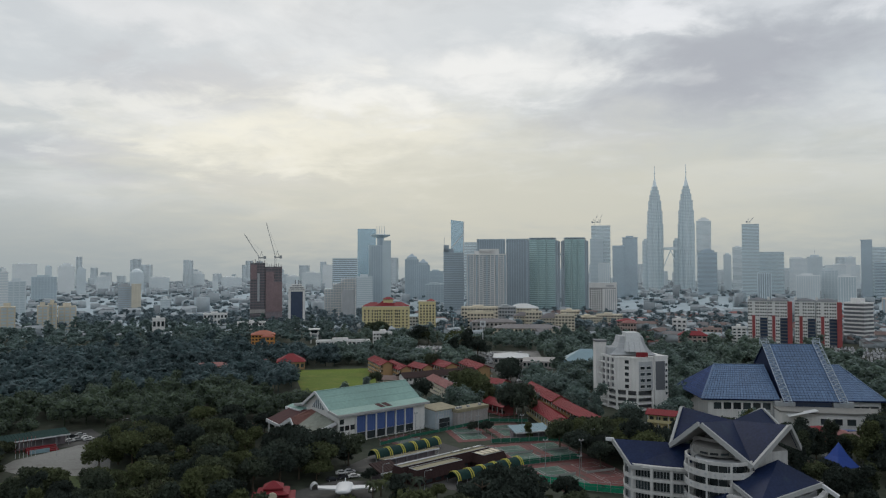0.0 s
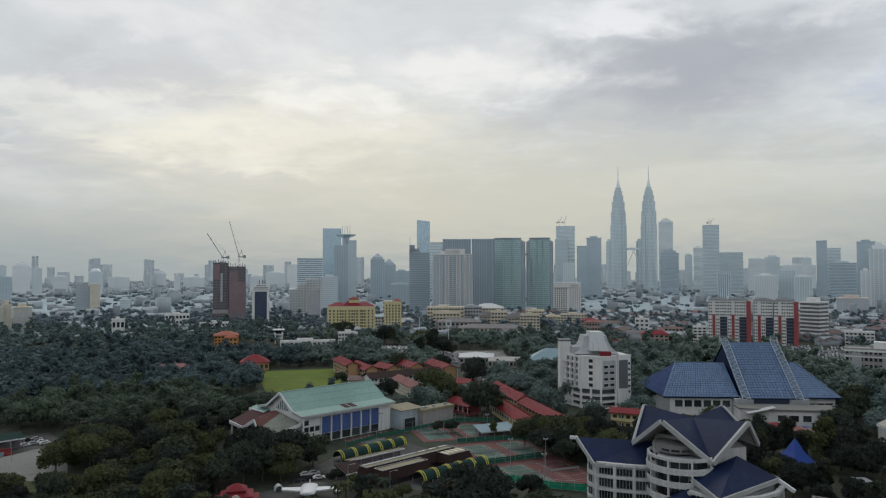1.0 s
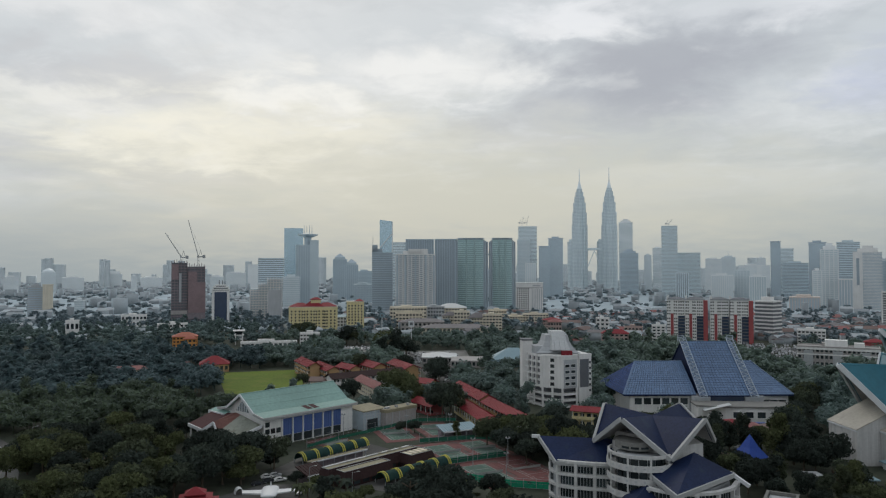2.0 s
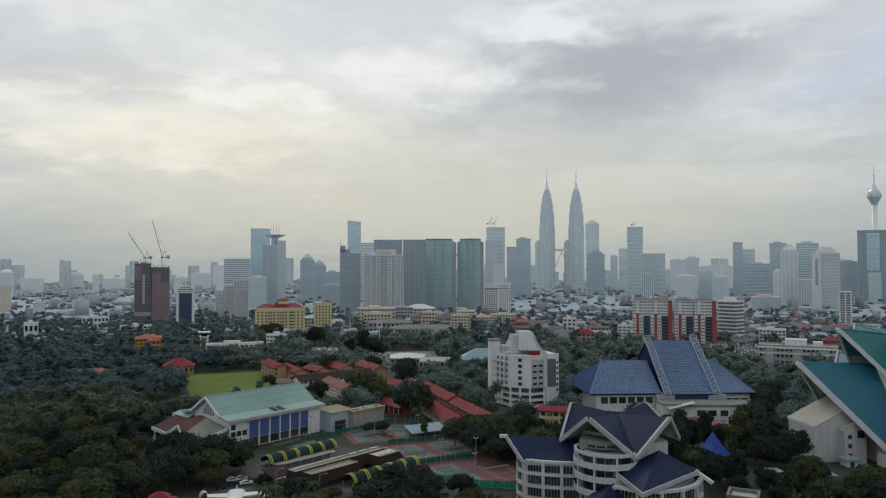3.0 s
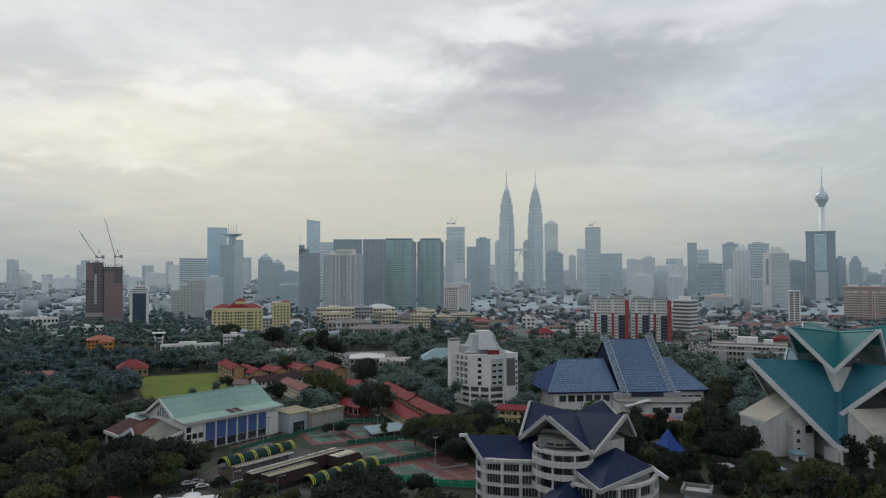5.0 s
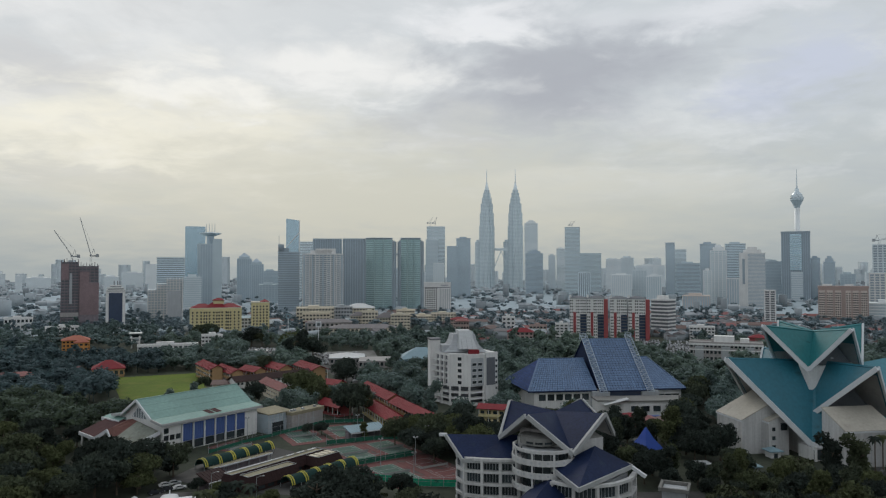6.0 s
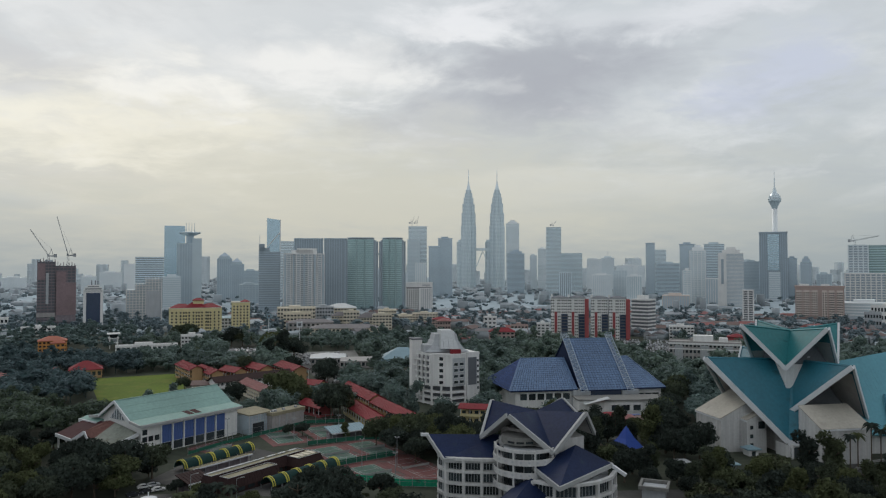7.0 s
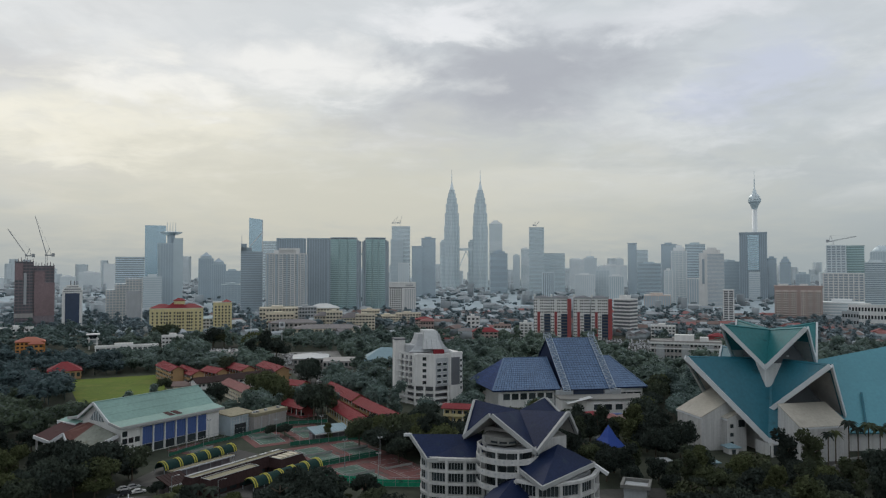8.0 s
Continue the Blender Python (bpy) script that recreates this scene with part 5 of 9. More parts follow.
# the long front panel that runs down to the entrance
PL, PT, PE, PM = (-39.0, 0.0, 36.6), (-17.0, -21.0, 6.6), (-12.7, -25.0, 6.6), (-1.0, -1.5, 34.0)
for tri in ((PL, PT, PM), (PT, PE, PM)):
    bm = BM()
    slab(bm, tri, 0.8)
    part("roof_panel", bm, "teal", theatre)
for e0, e1 in ((PL, PT), (PT, PE)):
    bm = BM()
    beam(bm, Vector(e0) + Vector((-0.3, -0.4, -0.7)), Vector(e1) + Vector((-0.3, -0.4, -0.7)), 0.9, 1.9)
    part("fascia", bm, "metal_white", theatre)
bm = BM()
k = 12.0
prism(bm, [(k * math.cos(radians(a)), k * math.sin(radians(a))) for a in (45, 135, 225, 315)], 12, 33.6)
part("upper_hall", bm, "white", theatre)
bm = BM()
box(bm, -15, 15, -15, 15, 0, 14)
part("lower_hall", bm, "stone", theatre)
for x0 in (-5.2, 1.2):
    bm = BM()
    box(bm, x0, x0 + 3.8, -8.75, -8.5, 36.2, 36.8)
    part("louvre", bm, "grey", theatre)


def wing(angle, c0, c1, r0, r1, eave, slope, grooves=4):
    """White wing under a gable: walls, shed roof rising inwards, eave trim and wall grooves."""
    m = pose(0, 0, 0, 0, 0, angle)
    top = eave + (r1 - r0) * slope
    bm = BM()
    vs = [bm.verts.new(m @ Vector(p)) for p in (
        (r0, c0, 0), (r1, c0, 0), (r1, c1, 0), (r0, c1, 0), (r0, c0, top), (r1, c0, eave), (r1, c1, eave), (r0, c1, top))]
    for f in ((3, 2, 1, 0), (0, 1, 5, 4), (1, 2, 6, 5), (2, 3, 7, 6), (3, 0, 4, 7), (4, 5, 6, 7)):
        bm.faces.new([vs[i] for i in f])
    body = part("wing", bm, "stone", theatre)
    bm = BM()
    slab(bm, [m @ Vector(p) for p in ((r0, c0 - 0.3, top + 0.4), (r1 + 0.4, c0 - 0.3, eave + 0.2), (r1 + 0.4, c1 + 0.3, eave + 0.2), (r0, c1 + 0.3, top + 0.4))], 0.4, (0, 0, -0.36))
    part("shed_roof", bm, "dustroof", body, "dusty beige shed roof")
    bm = BM()
    beam(bm, m @ Vector((r1 + 0.25, c0 - 0.3, eave - 0.35)), m @ Vector((r1 + 0.25, c1 + 0.3, eave - 0.35)), 0.4, 0.7)
    part("eave_trim", bm, "metal_white", body)
    for i in range(1, grooves):
        c = c0 + (c1 - c0) * i / grooves
        bm = BM()
        box(bm, r1 - 0.1, r1 + 0.06, c - 0.09, c + 0.09, 0, eave - 0.8, m)
        part("wall_joint", bm, "grey", body)
    return body


wing(180, -9.0, 9.0, 21, 38.0, 13.2, 0.5)
wing(-90, -12.5, 8.3, 21, 33.5, 13.2, 0.5, 2)
body = wing(180, -8.0, 12.6, 20.5, 29.0, 13.0, 0.4, 2)
for z in (2.6, 6.0, 9.4):
    bm = BM()
    box(bm, -27.6, -26.4, -12.9, -12.5, z, z + 1.4)
    part("slit_window", bm, "glass", body)
bm = BM()
box(bm, -24.0, -21.4, -13.0, -12.5, 9.6, 12.4)
part("wall_opening", bm, "glass", body)
# entrance canopy below the front panel
bm = BM()
box(bm, -17.5, -11.5, -22.5, -14, 0, 5.0)
part("entrance_lobby", bm, "white", theatre)
bm = BM()
box(bm, -17.2, -11.8, -22.7, -22.45, 0.4, 4.2)
part("lobby_glazing", bm, "glass", theatre)
for x in (-16.8, -13.0):
    bm = BM()
    box(bm, x - 0.4, x + 0.4, -23.4, -22.8, 0, 5.6)
    part("canopy_post", bm, "white", theatre)

# long auditorium behind, under one great pale slope
hall = thing("auditorium", "long auditorium wing under a great pale teal roof slope", "building", QUARTER @ pose(138, 303, 0, 0, 0, 12), clear=(1, 1))
low_l, low_r, up_r, up_l = (15, -24, 8.0), (110, -46, 8.0), (112, -4, 47), (20, 0, 33)
bm = BM()
slab(bm, [low_l, low_r, up_r, up_l], 0.8)
part("roof_slope", bm, "teal_light", hall)
bm = BM()
grid_panels(bm, low_l, low_r, up_r, up_l, 60, 1, 0.05, 0.006)
tagged(part("roof_sheeting", bm, "teal_light", hall), kind="stuff")
bm = BM()
prism(bm, [(17, -21), (108, -42), (108, 36), (17, 36)], 0, 7.6)
part("wall", bm, "stone", hall)
bm = BM()
slab(bm, [up_l, up_r, (112, 40, 8), (14, 40, 8)], 0.8)
part("rear_slope", bm, "teal_light", hall)
bm = BM()
a, b = Vector((24, -25, 9.5)), Vector((31, -15, 20.5))
beam(bm, a + Vector((0, 0, 0.5)), b + Vector((0, 0, 1.0)), 0.7)
part("roof_ladder", bm, "teal", hall, "dark teal ladder on the roof slope")
keep_off(*(QUARTER @ Vector((205, 312, 0))).xy, LAST_TURN + 12, 60, 52)
keep_off(*(QUARTER @ Vector((126, 277, 0))).xy, LAST_TURN + 6, 31, 22)

# ---- curved white gallery block with navy folded roofs ----
gallery = thing("gallery_building", "white curved gallery building under folded navy roofs with grey fascias", "building", QUARTER @ pose(24.1, 227, 0, 0, 0, -36.5), clear=(36, 30))
folded_roof(gallery, (16.7, 16.7, 16.7, 16.5), (18.5, 18.0, 17.4, 19.2), 29.2, (20.5, 20.5, 20.2, 19.6), 27.8, "navy", "fascia", 0.5, 1.3, back=0.62)


def to_gallery(x, y, z):
    """From quarter metres to the gallery's own axes."""
    q = pose(24.1, 227, 0, 0, 0, -36.5).inverted() @ Vector((x, y, z))
    return (q.x, q.y, q.z)


def roof_piece(root, pts, roof, fascia_edges, thick=0.45, deep=1.2, trim="fascia"):
    ps = [to_gallery(*p) for p in pts]
    bm = BM()
    slab(bm, ps, thick)
    piece = part("roof_panel", bm, roof, root)
    for i, j in fascia_edges:
        bm = BM()
        a, b = Vector(ps[i]), Vector(ps[j])
        beam(bm, a + Vector((0, 0, -deep / 2 + 0.2)), b + Vector((0, 0, -deep / 2 + 0.2)), 0.5, deep)
        part("fascia", bm, trim, piece)
    return piece


# lower roofs: left wing, right wing, entrance gable
roof_piece(gallery, [(-4.8, 216.5, 15.2), (12.0, 215.5, 15.2), (12.5, 226, 20.4), (-10.2, 225.5, 20.6)], "navy", ((0, 1), (3, 0)))
roof_piece(gallery, [(12.5, 226, 20.4), (12.0, 236, 15.2), (-5.5, 236, 15.2), (-10.2, 225.5, 20.6)], "navy", ((1, 2), (2, 3)))
roof_piece(gallery, [(21.0, 207.5, 15.5), (26.6, 193.5, 13.8), (34.0, 213.0, 20.5)], "navy", ((0, 1),))
roof_piece(gallery, [(26.6, 193.5, 13.8), (44.5, 211.5, 15.4), (34.0, 213.0, 20.5)], "navy", ((0, 1),))
roof_piece(gallery, [(44.5, 211.5, 15.4), (39.0, 226.0, 14.2), (34.0, 213.0, 20.5)], "navy", ((0, 1),))
roof_piece(gallery, [(8.5, 197, 7.6), (13.5, 190.0, 10.5), (20.5, 205.5, 13.0), (15.8, 208.5, 10.0)], "navy", ((0, 1),))
roof_piece(gallery, [(13.5, 190.0, 10.5), (20.5, 186.0, 6.2), (25.0, 202.0, 9.0), (20.5, 205.5, 13.0)], "navy", ((0, 1),))
# pointed white eave tips
for tip, base in (((-12.2, 226.0, 20.3), (-9.8, 225.6, 20.4)), ((47.8, 209.0, 12.8), (44.2, 211.4, 15.0))):
    bm = BM()
    beam(bm, to_gallery(*tip), to_gallery(*base), 0.9, 0.9)
    part("eave_tip", bm, "metal_white", gallery)

# upper wall toned grey-brown to stand in for shade under the roof
bm = BM()
box(bm, -7, 5, -9.5, 0, 18, 23.5)
part("upper_wall", bm, "taupe", gallery)
bm = BM()
box(bm, -3.2, 0.2, -9.62, -9.4, 21.0, 22.4)
part("louvre", bm, "darkgrey", gallery)

# round tower with ring balconies below the main roof
cx, cy = 19.5, 214.5


def ring_wall(z0, z1, r_out, r_in, name, material, parent=gallery, a0=150, a1=390, n=28):
    bm = BM()
    outer, inner = [], []
    for i in range(n + 1):
        a = radians(a0 + (a1 - a0) * i / n)
        outer.append((cx + r_out * math.cos(a), cy + r_out * math.sin(a)))
        inner.append((cx + r_in * math.cos(a), cy + r_in * math.sin(a)))
    ring_solid(bm, [[to_gallery(*o, z0), to_gallery(*o, z1), to_gallery(*i, z1), to_gallery(*i, z0)] for o, i in zip(outer, inner)])
    return part(name, bm, material, parent)


bm = BM()
ring = [(cx + 6.6 * math.cos(a), cy + 6.6 * math.sin(a)) for a in [2 * math.pi * i / 32 for i in range(32)]]
ring_solid(bm, [[to_gallery(x, y, 0) for x, y in ring], [to_gallery(x, y, 19.5) for x, y in ring]])
part("round_tower", bm, "grey", gallery)
for z in (8.6, 12.6, 16.2):
    ring_wall(z, z + 0.5, 9.6, 6.2, "balcony_floor", "stone")
    ring_wall(z + 0.5, z + 1.7, 9.6, 9.3, "parapet", "stone")
    for i in range(11):
        a = radians(168 + 20.5 * i)
        m = pose(cx + 6.7 * math.cos(a), cy + 6.7 * math.sin(a), 0, 0, 0, math.degrees(a) + 90)
        bm = BM()
        box(bm, -1.05, 1.05, -0.15, 0.3, z + 0.6, z + 3.2, m)
        ob = part("window", bm, "glass", gallery)
        ob.data.transform(pose(24.1, 227, 0, 0, 0, -36.5).inverted())
    for i in range(6):
        a = radians(165 + 39 * i)
        bm = BM()
        beam(bm, to_gallery(cx + 9.3 * math.cos(a), cy + 9.3 * math.sin(a), z + 0.4), to_gallery(cx + 9.3 * math.cos(a), cy + 9.3 * math.sin(a), z + 4.2), 0.45)
        part("column", bm, "stone", gallery)
    for i in range(16):
        a = radians(155 + 14.5 * i)
        m = pose(cx + 9.65 * math.cos(a), cy + 9.65 * math.sin(a), 0, 0, 0, math.degrees(a) + 90)
        bm = BM()
        box(bm, -0.28, 0.28, -0.06, 0.1, z + 0.75, z + 1.2, m)
        ob = part("parapet_hole", bm, "grey", gallery)
        ob.data.transform(pose(24.1, 227, 0, 0, 0, -36.5).inverted())
ring_wall(19.6, 20.5, 9.2, 8.8, "cornice", "stone")
# drum in a darker grey that stands in for the overhang's shade
bm = BM()
drum = [(cx - 1.0 + 6.0 * math.cos(a), cy + 3.0 + 6.0 * math.sin(a)) for a in [2 * math.pi * i / 32 for i in range(32)]]
ring_solid(bm, [[to_gallery(x, y, 20.4) for x, y in drum], [to_gallery(x, y, 22.6) for x, y in drum]])
part("upper_drum", bm, "concrete", gallery, "curved wall under the roof, darkened for its shade")
for a in (235, 262, 289):
    m = pose(cx - 1.0 + 6.0 * math.cos(radians(a)), cy + 3.0 + 6.0 * math.sin(radians(a)), 0, 0, 0, a + 90)
    bm = BM()
    box(bm, -1.1, 1.1, -0.12, 0.3, 20.9, 21.5, m)
    ob = part("slit_window", bm, "glass", gallery)
    ob.data.transform(pose(24.1, 227, 0, 0, 0, -36.5).inverted())


def facade(line, floors, z_first, step, bays, thick=0.8):
    """Curved wing front: white floor bands and columns with dark glazing and mullions set back."""
    pts = [Vector((*p, 0)) for p in line]
    length = [0.0]
    for p, q in zip(pts, pts[1:]):
        length.append(length[-1] + (q - p).length)

    def along(s):
        s = max(0.0, min(length[-1], s))
        for i in range(len(pts) - 1):
            if s <= length[i + 1] + 1e-6:
                return pts[i].lerp(pts[i + 1], (s - length[i]) / (length[i + 1] - length[i]))
        return pts[-1]

    def side(s):
        t = along(s + 0.3) - along(s - 0.3)
        return Vector((-t.y, t.x, 0)).normalized()

    total = length[-1]
    inv = pose(24.1, 227, 0, 0, 0, -36.5).inverted()
    for k in range(floors + 1):
        z = z_first + k * step
        bm = BM()
        sections = []
        for i in range(17):
            p, n = along(total * i / 16), side(total * i / 16)
            a, b = p - n * 0.7, p + n * 0.6
            sections.append([inv @ Vector((v.x, v.y, h)) for v, h in ((a, z + 0.1), (a, z + 0.9), (b, z + 0.9), (b, z + 0.1))])
        ring_solid(bm, sections)
        part("floor_band", bm, "stone", gallery)
    for b in range(bays + 1):
        s = total * b / bays
        p, n = along(s), side(s)
        ang = math.degrees(math.atan2(n.y, n.x)) - 90
        bm = BM()
        box(bm, -0.42, 0.42, -0.5, 0.7, 0, z_first + floors * step + 0.6, inv @ pose(p.x, p.y, 0, 0, 0, ang))
        part("column", bm, "stone", gallery)
        if b == bays:
            break
        s = total * (b + 0.5) / bays
        p, n = along(s), side(s)
        ang = math.degrees(math.atan2(n.y, n.x)) - 90
        half = total / bays / 2 - 0.5
        for k in range(floors):
            z = z_first + k * step
            bm = BM()
            box(bm, -half, half, 0.45, 0.6, z + 1.0, z + step, inv @ pose(p.x, p.y, 0, 0, 0, ang))
            pane = part("window", bm, "glass", gallery)
            for j in range(6):
                c = -half + 2 * half * j / 5
                bm = BM()
                box(bm, c - 0.07, c + 0.07, 0.33, 0.47, z + 1.0, z + step, inv @ pose(p.x, p.y, 0, 0, 0, ang))
                part("mullion", bm, "metal_grey", pane)


facade([(-6.5, 228), (-6.2, 221), (-4.0, 217.5), (0, 216.2), (5, 215.6), (12, 215.4)], 4, 0.2, 3.65, 5)
facade([(20.5, 203), (26, 199.5), (32, 199.5), (38, 202), (43, 207), (45.5, 213)], 3, 0.2, 4.0, 5)
bm = BM()
prism(bm, [to_gallery(x, y, 0)[:2] for x, y in ((-5.4, 219.5), (11, 217.5), (14, 240), (-4, 238))], 0, 14.6)
part("left_block", bm, "grey", gallery)
bm = BM()
prism(bm, [to_gallery(x, y, 0)[:2] for x, y in ((22, 205), (27, 202), (37, 205), (43.5, 213), (40, 232), (24, 236))], 0, 12.8)
part("right_block", bm, "grey", gallery)
bm = BM()
prism(bm, [to_gallery(x, y, 0)[:2] for x, y in ((12, 222), (24, 214), (38, 222), (34, 240), (16, 242))], 0, 21.0)
part("main_block", bm, "stone", gallery)
bm = BM()
prism(bm, [to_gallery(x, y, 0)[:2] for x, y in ((9, 199), (19, 190), (25, 203), (16, 211))], 0, 6.6)
part("porch_block", bm, "stone", gallery)

for qx, qy, qa, qb in ((40, 362, 16, 8), (89, 317, 7, 9), (-4, 206, 12, 12), (10, 196, 12, 8), (36, 192, 14, 8)):
    keep_off(*(QUARTER @ Vector((qx, qy, 0))).xy, LAST_TURN, qa, qb)

# ---- great blue-tiled hall ----
def truss(bm, a, b, up, wide=2.6, n=12, bar=0.28):
    """Flat lattice girder from a to b, standing off along up."""
    a, b, up = Vector(a), Vector(b), Vector(up)
    side = (b - a).cross(up).normalized() * wide / 2
    rails = [(a + side + up, b + side + up), (a - side + up, b - side + up)]
    for p, q in rails:
        beam(bm, p, q, bar)
    for i in range(n + 1):
        u = i / n
        beam(bm, rails[0][0].lerp(rails[0][1], u), rails[1][0].lerp(rails[1][1], u), bar * 0.8)
        if i < n:
            r, s = (0, 1) if i % 2 else (1, 0)
            beam(bm, rails[r][0].lerp(rails[r][1], u), rails[s][0].lerp(rails[s][1], u + 1 / n), bar * 0.8)
            beam(bm, rails[0][0].lerp(rails[0][1], u) - up, rails[0][0].lerp(rails[0][1], u), bar * 0.6)


library = thing("blue_roofed_hall", "low white hall under steep blue-tiled roofs with white roof trusses", "building", QUARTER @ pose(70, 398, 0, 0, 0, 10), clear=(49, 27))


def tiled(a, b, c, d, nu, nv, name="roof_slope"):
    bm = BM()
    slab(bm, [a, b, c, d], 0.5)
    base = part(name, bm, "navy", library)
    bm = BM()
    grid_panels(bm, a, b, c, d, nu, nv, 0.12, 0.06)
    tagged(part("roof_tiling", bm, "bluetile", base), kind="stuff")


def tiled_tri(a, b, c, n):
    """Hip end: rows of tiles narrowing to c."""
    a, b, c = Vector(a), Vector(b), Vector(c)
    bm = BM()
    slab(bm, [a, b, c], 0.5)
    base = part("hip_end", bm, "navy", library)
    bm = BM()
    for j in range(n):
        v0, v1 = j / n, (j + 1) / n
        m = max(1, int(n * (1 - v0)))
        grid_panels(bm, a.lerp(c, v0), b.lerp(c, v0), b.lerp(c, v1), a.lerp(c, v1), m, 1, 0.12, 0.06)
    # hip tiles carry their shade in the colour
    tagged(part("roof_tiling", bm, "bluetile_shaded", base), kind="stuff")


# tall middle roof
tiled((-14, -29, 10.6), (14, -29, 10.6), (13.5, 0, 34), (-13.5, 0, 34), 18, 22)
tiled((14, 29, 10.6), (-14, 29, 10.6), (-13.5, 0, 34), (13.5, 0, 34), 18, 22)
for s in (-1, 1):
    bm = BM()
    slab(bm, [(s * 13.2, -27, 11), (s * 13.2, 27, 11), (s * 13.2, 0, 33.4)][::s], 0.5)
    part("gable", bm, "navy", library)
    bm = BM()
    truss(bm, (s * 12.4, -31, 9.6), (s * 12.4, 1.0, 35.6), (0, -0.4, 0.6), 3.6, 30, 0.22)
    part("roof_truss", bm, "pale_steel", library, "pale blue-grey lattice girder")
    bm = BM()
    for dx in (-1.6, 1.6):
        beam(bm, (s * 13 + dx, 0.5, 34), (s * 13 + dx, 0.5, 37.2), 0.3)
    for z in (35.4, 37.1):
        beam(bm, (s * 13 - 1.6, 0.5, z), (s * 13 + 1.6, 0.5, z), 0.25)
    part("truss_head", bm, "pale_steel", library)
    bm = BM()
    box(bm, s * 13 - 4.5, s * 13 + 4.5, -29, -22, 0, 10.4)
    part("buttress", bm, "grey", library)
# low roofs on either side
tiled((-50.5, -27, 10.8), (-14.5, -27, 10.8), (-14.5, -5, 24.3), (-39, -5, 24.3), 26, 16)
tiled_tri((-54, 14, 10.8), (-50.5, -27, 10.8), (-39, -5, 24.3), 14)
tiled((-14.5, 17, 10.8), (-54, 14, 10.8), (-39, -5, 24.3), (-14.5, -5, 24.3), 26, 16)
tiled((14.5, -27, 10.8), (33, -27, 10.8), (21, -5, 24.5), (14.5, -5, 24.5), 18, 16)
tiled_tri((33, -27, 10.8), (33, 16, 10.8), (21, -5, 24.5), 14)
tiled((33, 16, 10.8), (14.5, 17, 10.8), (14.5, -5, 24.5), (21, -5, 24.5), 18, 16)
bm = BM()
box(bm, -47, 31, -25.5, 14, 0, 10.5)
part("wall", bm, "white", library)
bm = BM()
box(bm, -8.2, 8.2, -28, -22, 3, 10.4)
part("glazed_front", bm, "glass_navy", library)
wm = window_mesh(3.5, 3.2, "glass", "white")
windows(library, wm, span(-45, -18, 6), [7.4], -25.5)
wm = window_mesh(3.6, 3.0, "glass", "white")
windows(library, wm, span(18, 30, 3), [6.5], -25.5)
for p, q in (((-39, -5, 24.5), (-14.5, -5, 24.5)), ((-50.5, -27, 11.0), (-39, -5, 24.5)), ((14.5, -5, 24.7), (21, -5, 24.7)), ((33, -27, 11.0), (21, -5, 24.7)), ((-13.5, 0, 34.2), (13.5, 0, 34.2))):
    bm = BM()
    beam(bm, p, q, 0.5, 0.35)
    part("ridge_tile", bm, "bluetile", library)
for y0, x0, x1 in ((-27.2, -50.5, -14.5), (-27.2, 14.5, 33), (-29.2, -14, 14)):
    bm = BM()
    beam(bm, (x0, y0, 10.5), (x1, y0, 10.5), 0.35, 0.5)
    part("eave_gutter", bm, "navy", library)
# white entrance range in front
front = thing("entrance_range", "low white curved entrance range with square windows", "building", QUARTER @ pose(80, 362, 0, 0, 0, 6), clear=(26, 9))
bm = BM()
prism(bm, [(-22, -4), (-8, -6.5), (8, -6.5), (24, -4), (24, 7), (-22, 7)], 0, 7.5)
part("wall", bm, "white", front)
bm = BM()
prism(bm, [(-22.6, -4.4), (-8.2, -7.1), (8.2, -7.1), (24.6, -4.4), (24.6, 7.4), (-22.6, 7.4)], 7.5, 8.2)
part("roof_slab", bm, "concrete", front)
wm = window_mesh(3.6, 2.8, "glass", "white")
windows(front, wm, (-4.5, 1.0, 6.5), [4.2], -6.5)
bm = BM()
slab(bm, [(-20, -9, 6.5), (-8, -9.5, 9.5), (-8, -5, 9.5), (-20, -4, 6.5)], 0.3)
part("ramp_canopy", bm, "greyroof", front)

# ---- white nine-storey office block ----
office = thing("office_block", "white nine-storey office block with a hooded grey roof", "building", pose(98.8, 381, 0) @ Matrix.Diagonal((0.925, 1, 0.945, 1)), clear=(24, 24))
keep_off(92, 352, 0, 15, 12)
A, B, C, D, E, F = (-16.5, 5), (-10, -9), (0, -15), (18.6, -9), (14, 14), (-9, 19)
bm = BM()
prism(bm, [A, B, C, D, E, F], 10.8, 28.0)
part("wall", bm, "white", office)
bm = BM()
prism(bm, [(x * 0.74, y * 0.74) for x, y in (A, B, C, D, E, F)], 0, 10.8)
part("car_park_core", bm, "darkgrey", office)
for z in (0.2, 3.5, 6.9):
    bm = BM()
    prism(bm, [A, B, C, D, E, F], z, z + 1.0)
    part("car_park_deck", bm, "white", office)
for p, q in ((A, B), (B, C), (C, D), (D, E)):
    for k in range(2):
        u = k / 2
        bm = BM()
        x, y = p[0] + (q[0] - p[0]) * u, p[1] + (q[1] - p[1]) * u
        box(bm, x * 0.985 - 0.5, x * 0.985 + 0.5, y * 0.985 - 0.5, y * 0.985 + 0.5, 0, 10.8)
        part("pillar", bm, "white", office)


def wall_frame(p, q):
    """Pose whose x runs along the wall from p to q and whose -y looks outwards."""
    a = math.degrees(math.atan2(q[1] - p[1], q[0] - p[0]))
    return pose(p[0], p[1], 0, 0, 0, a), math.hypot(q[0] - p[0], q[1] - p[1])


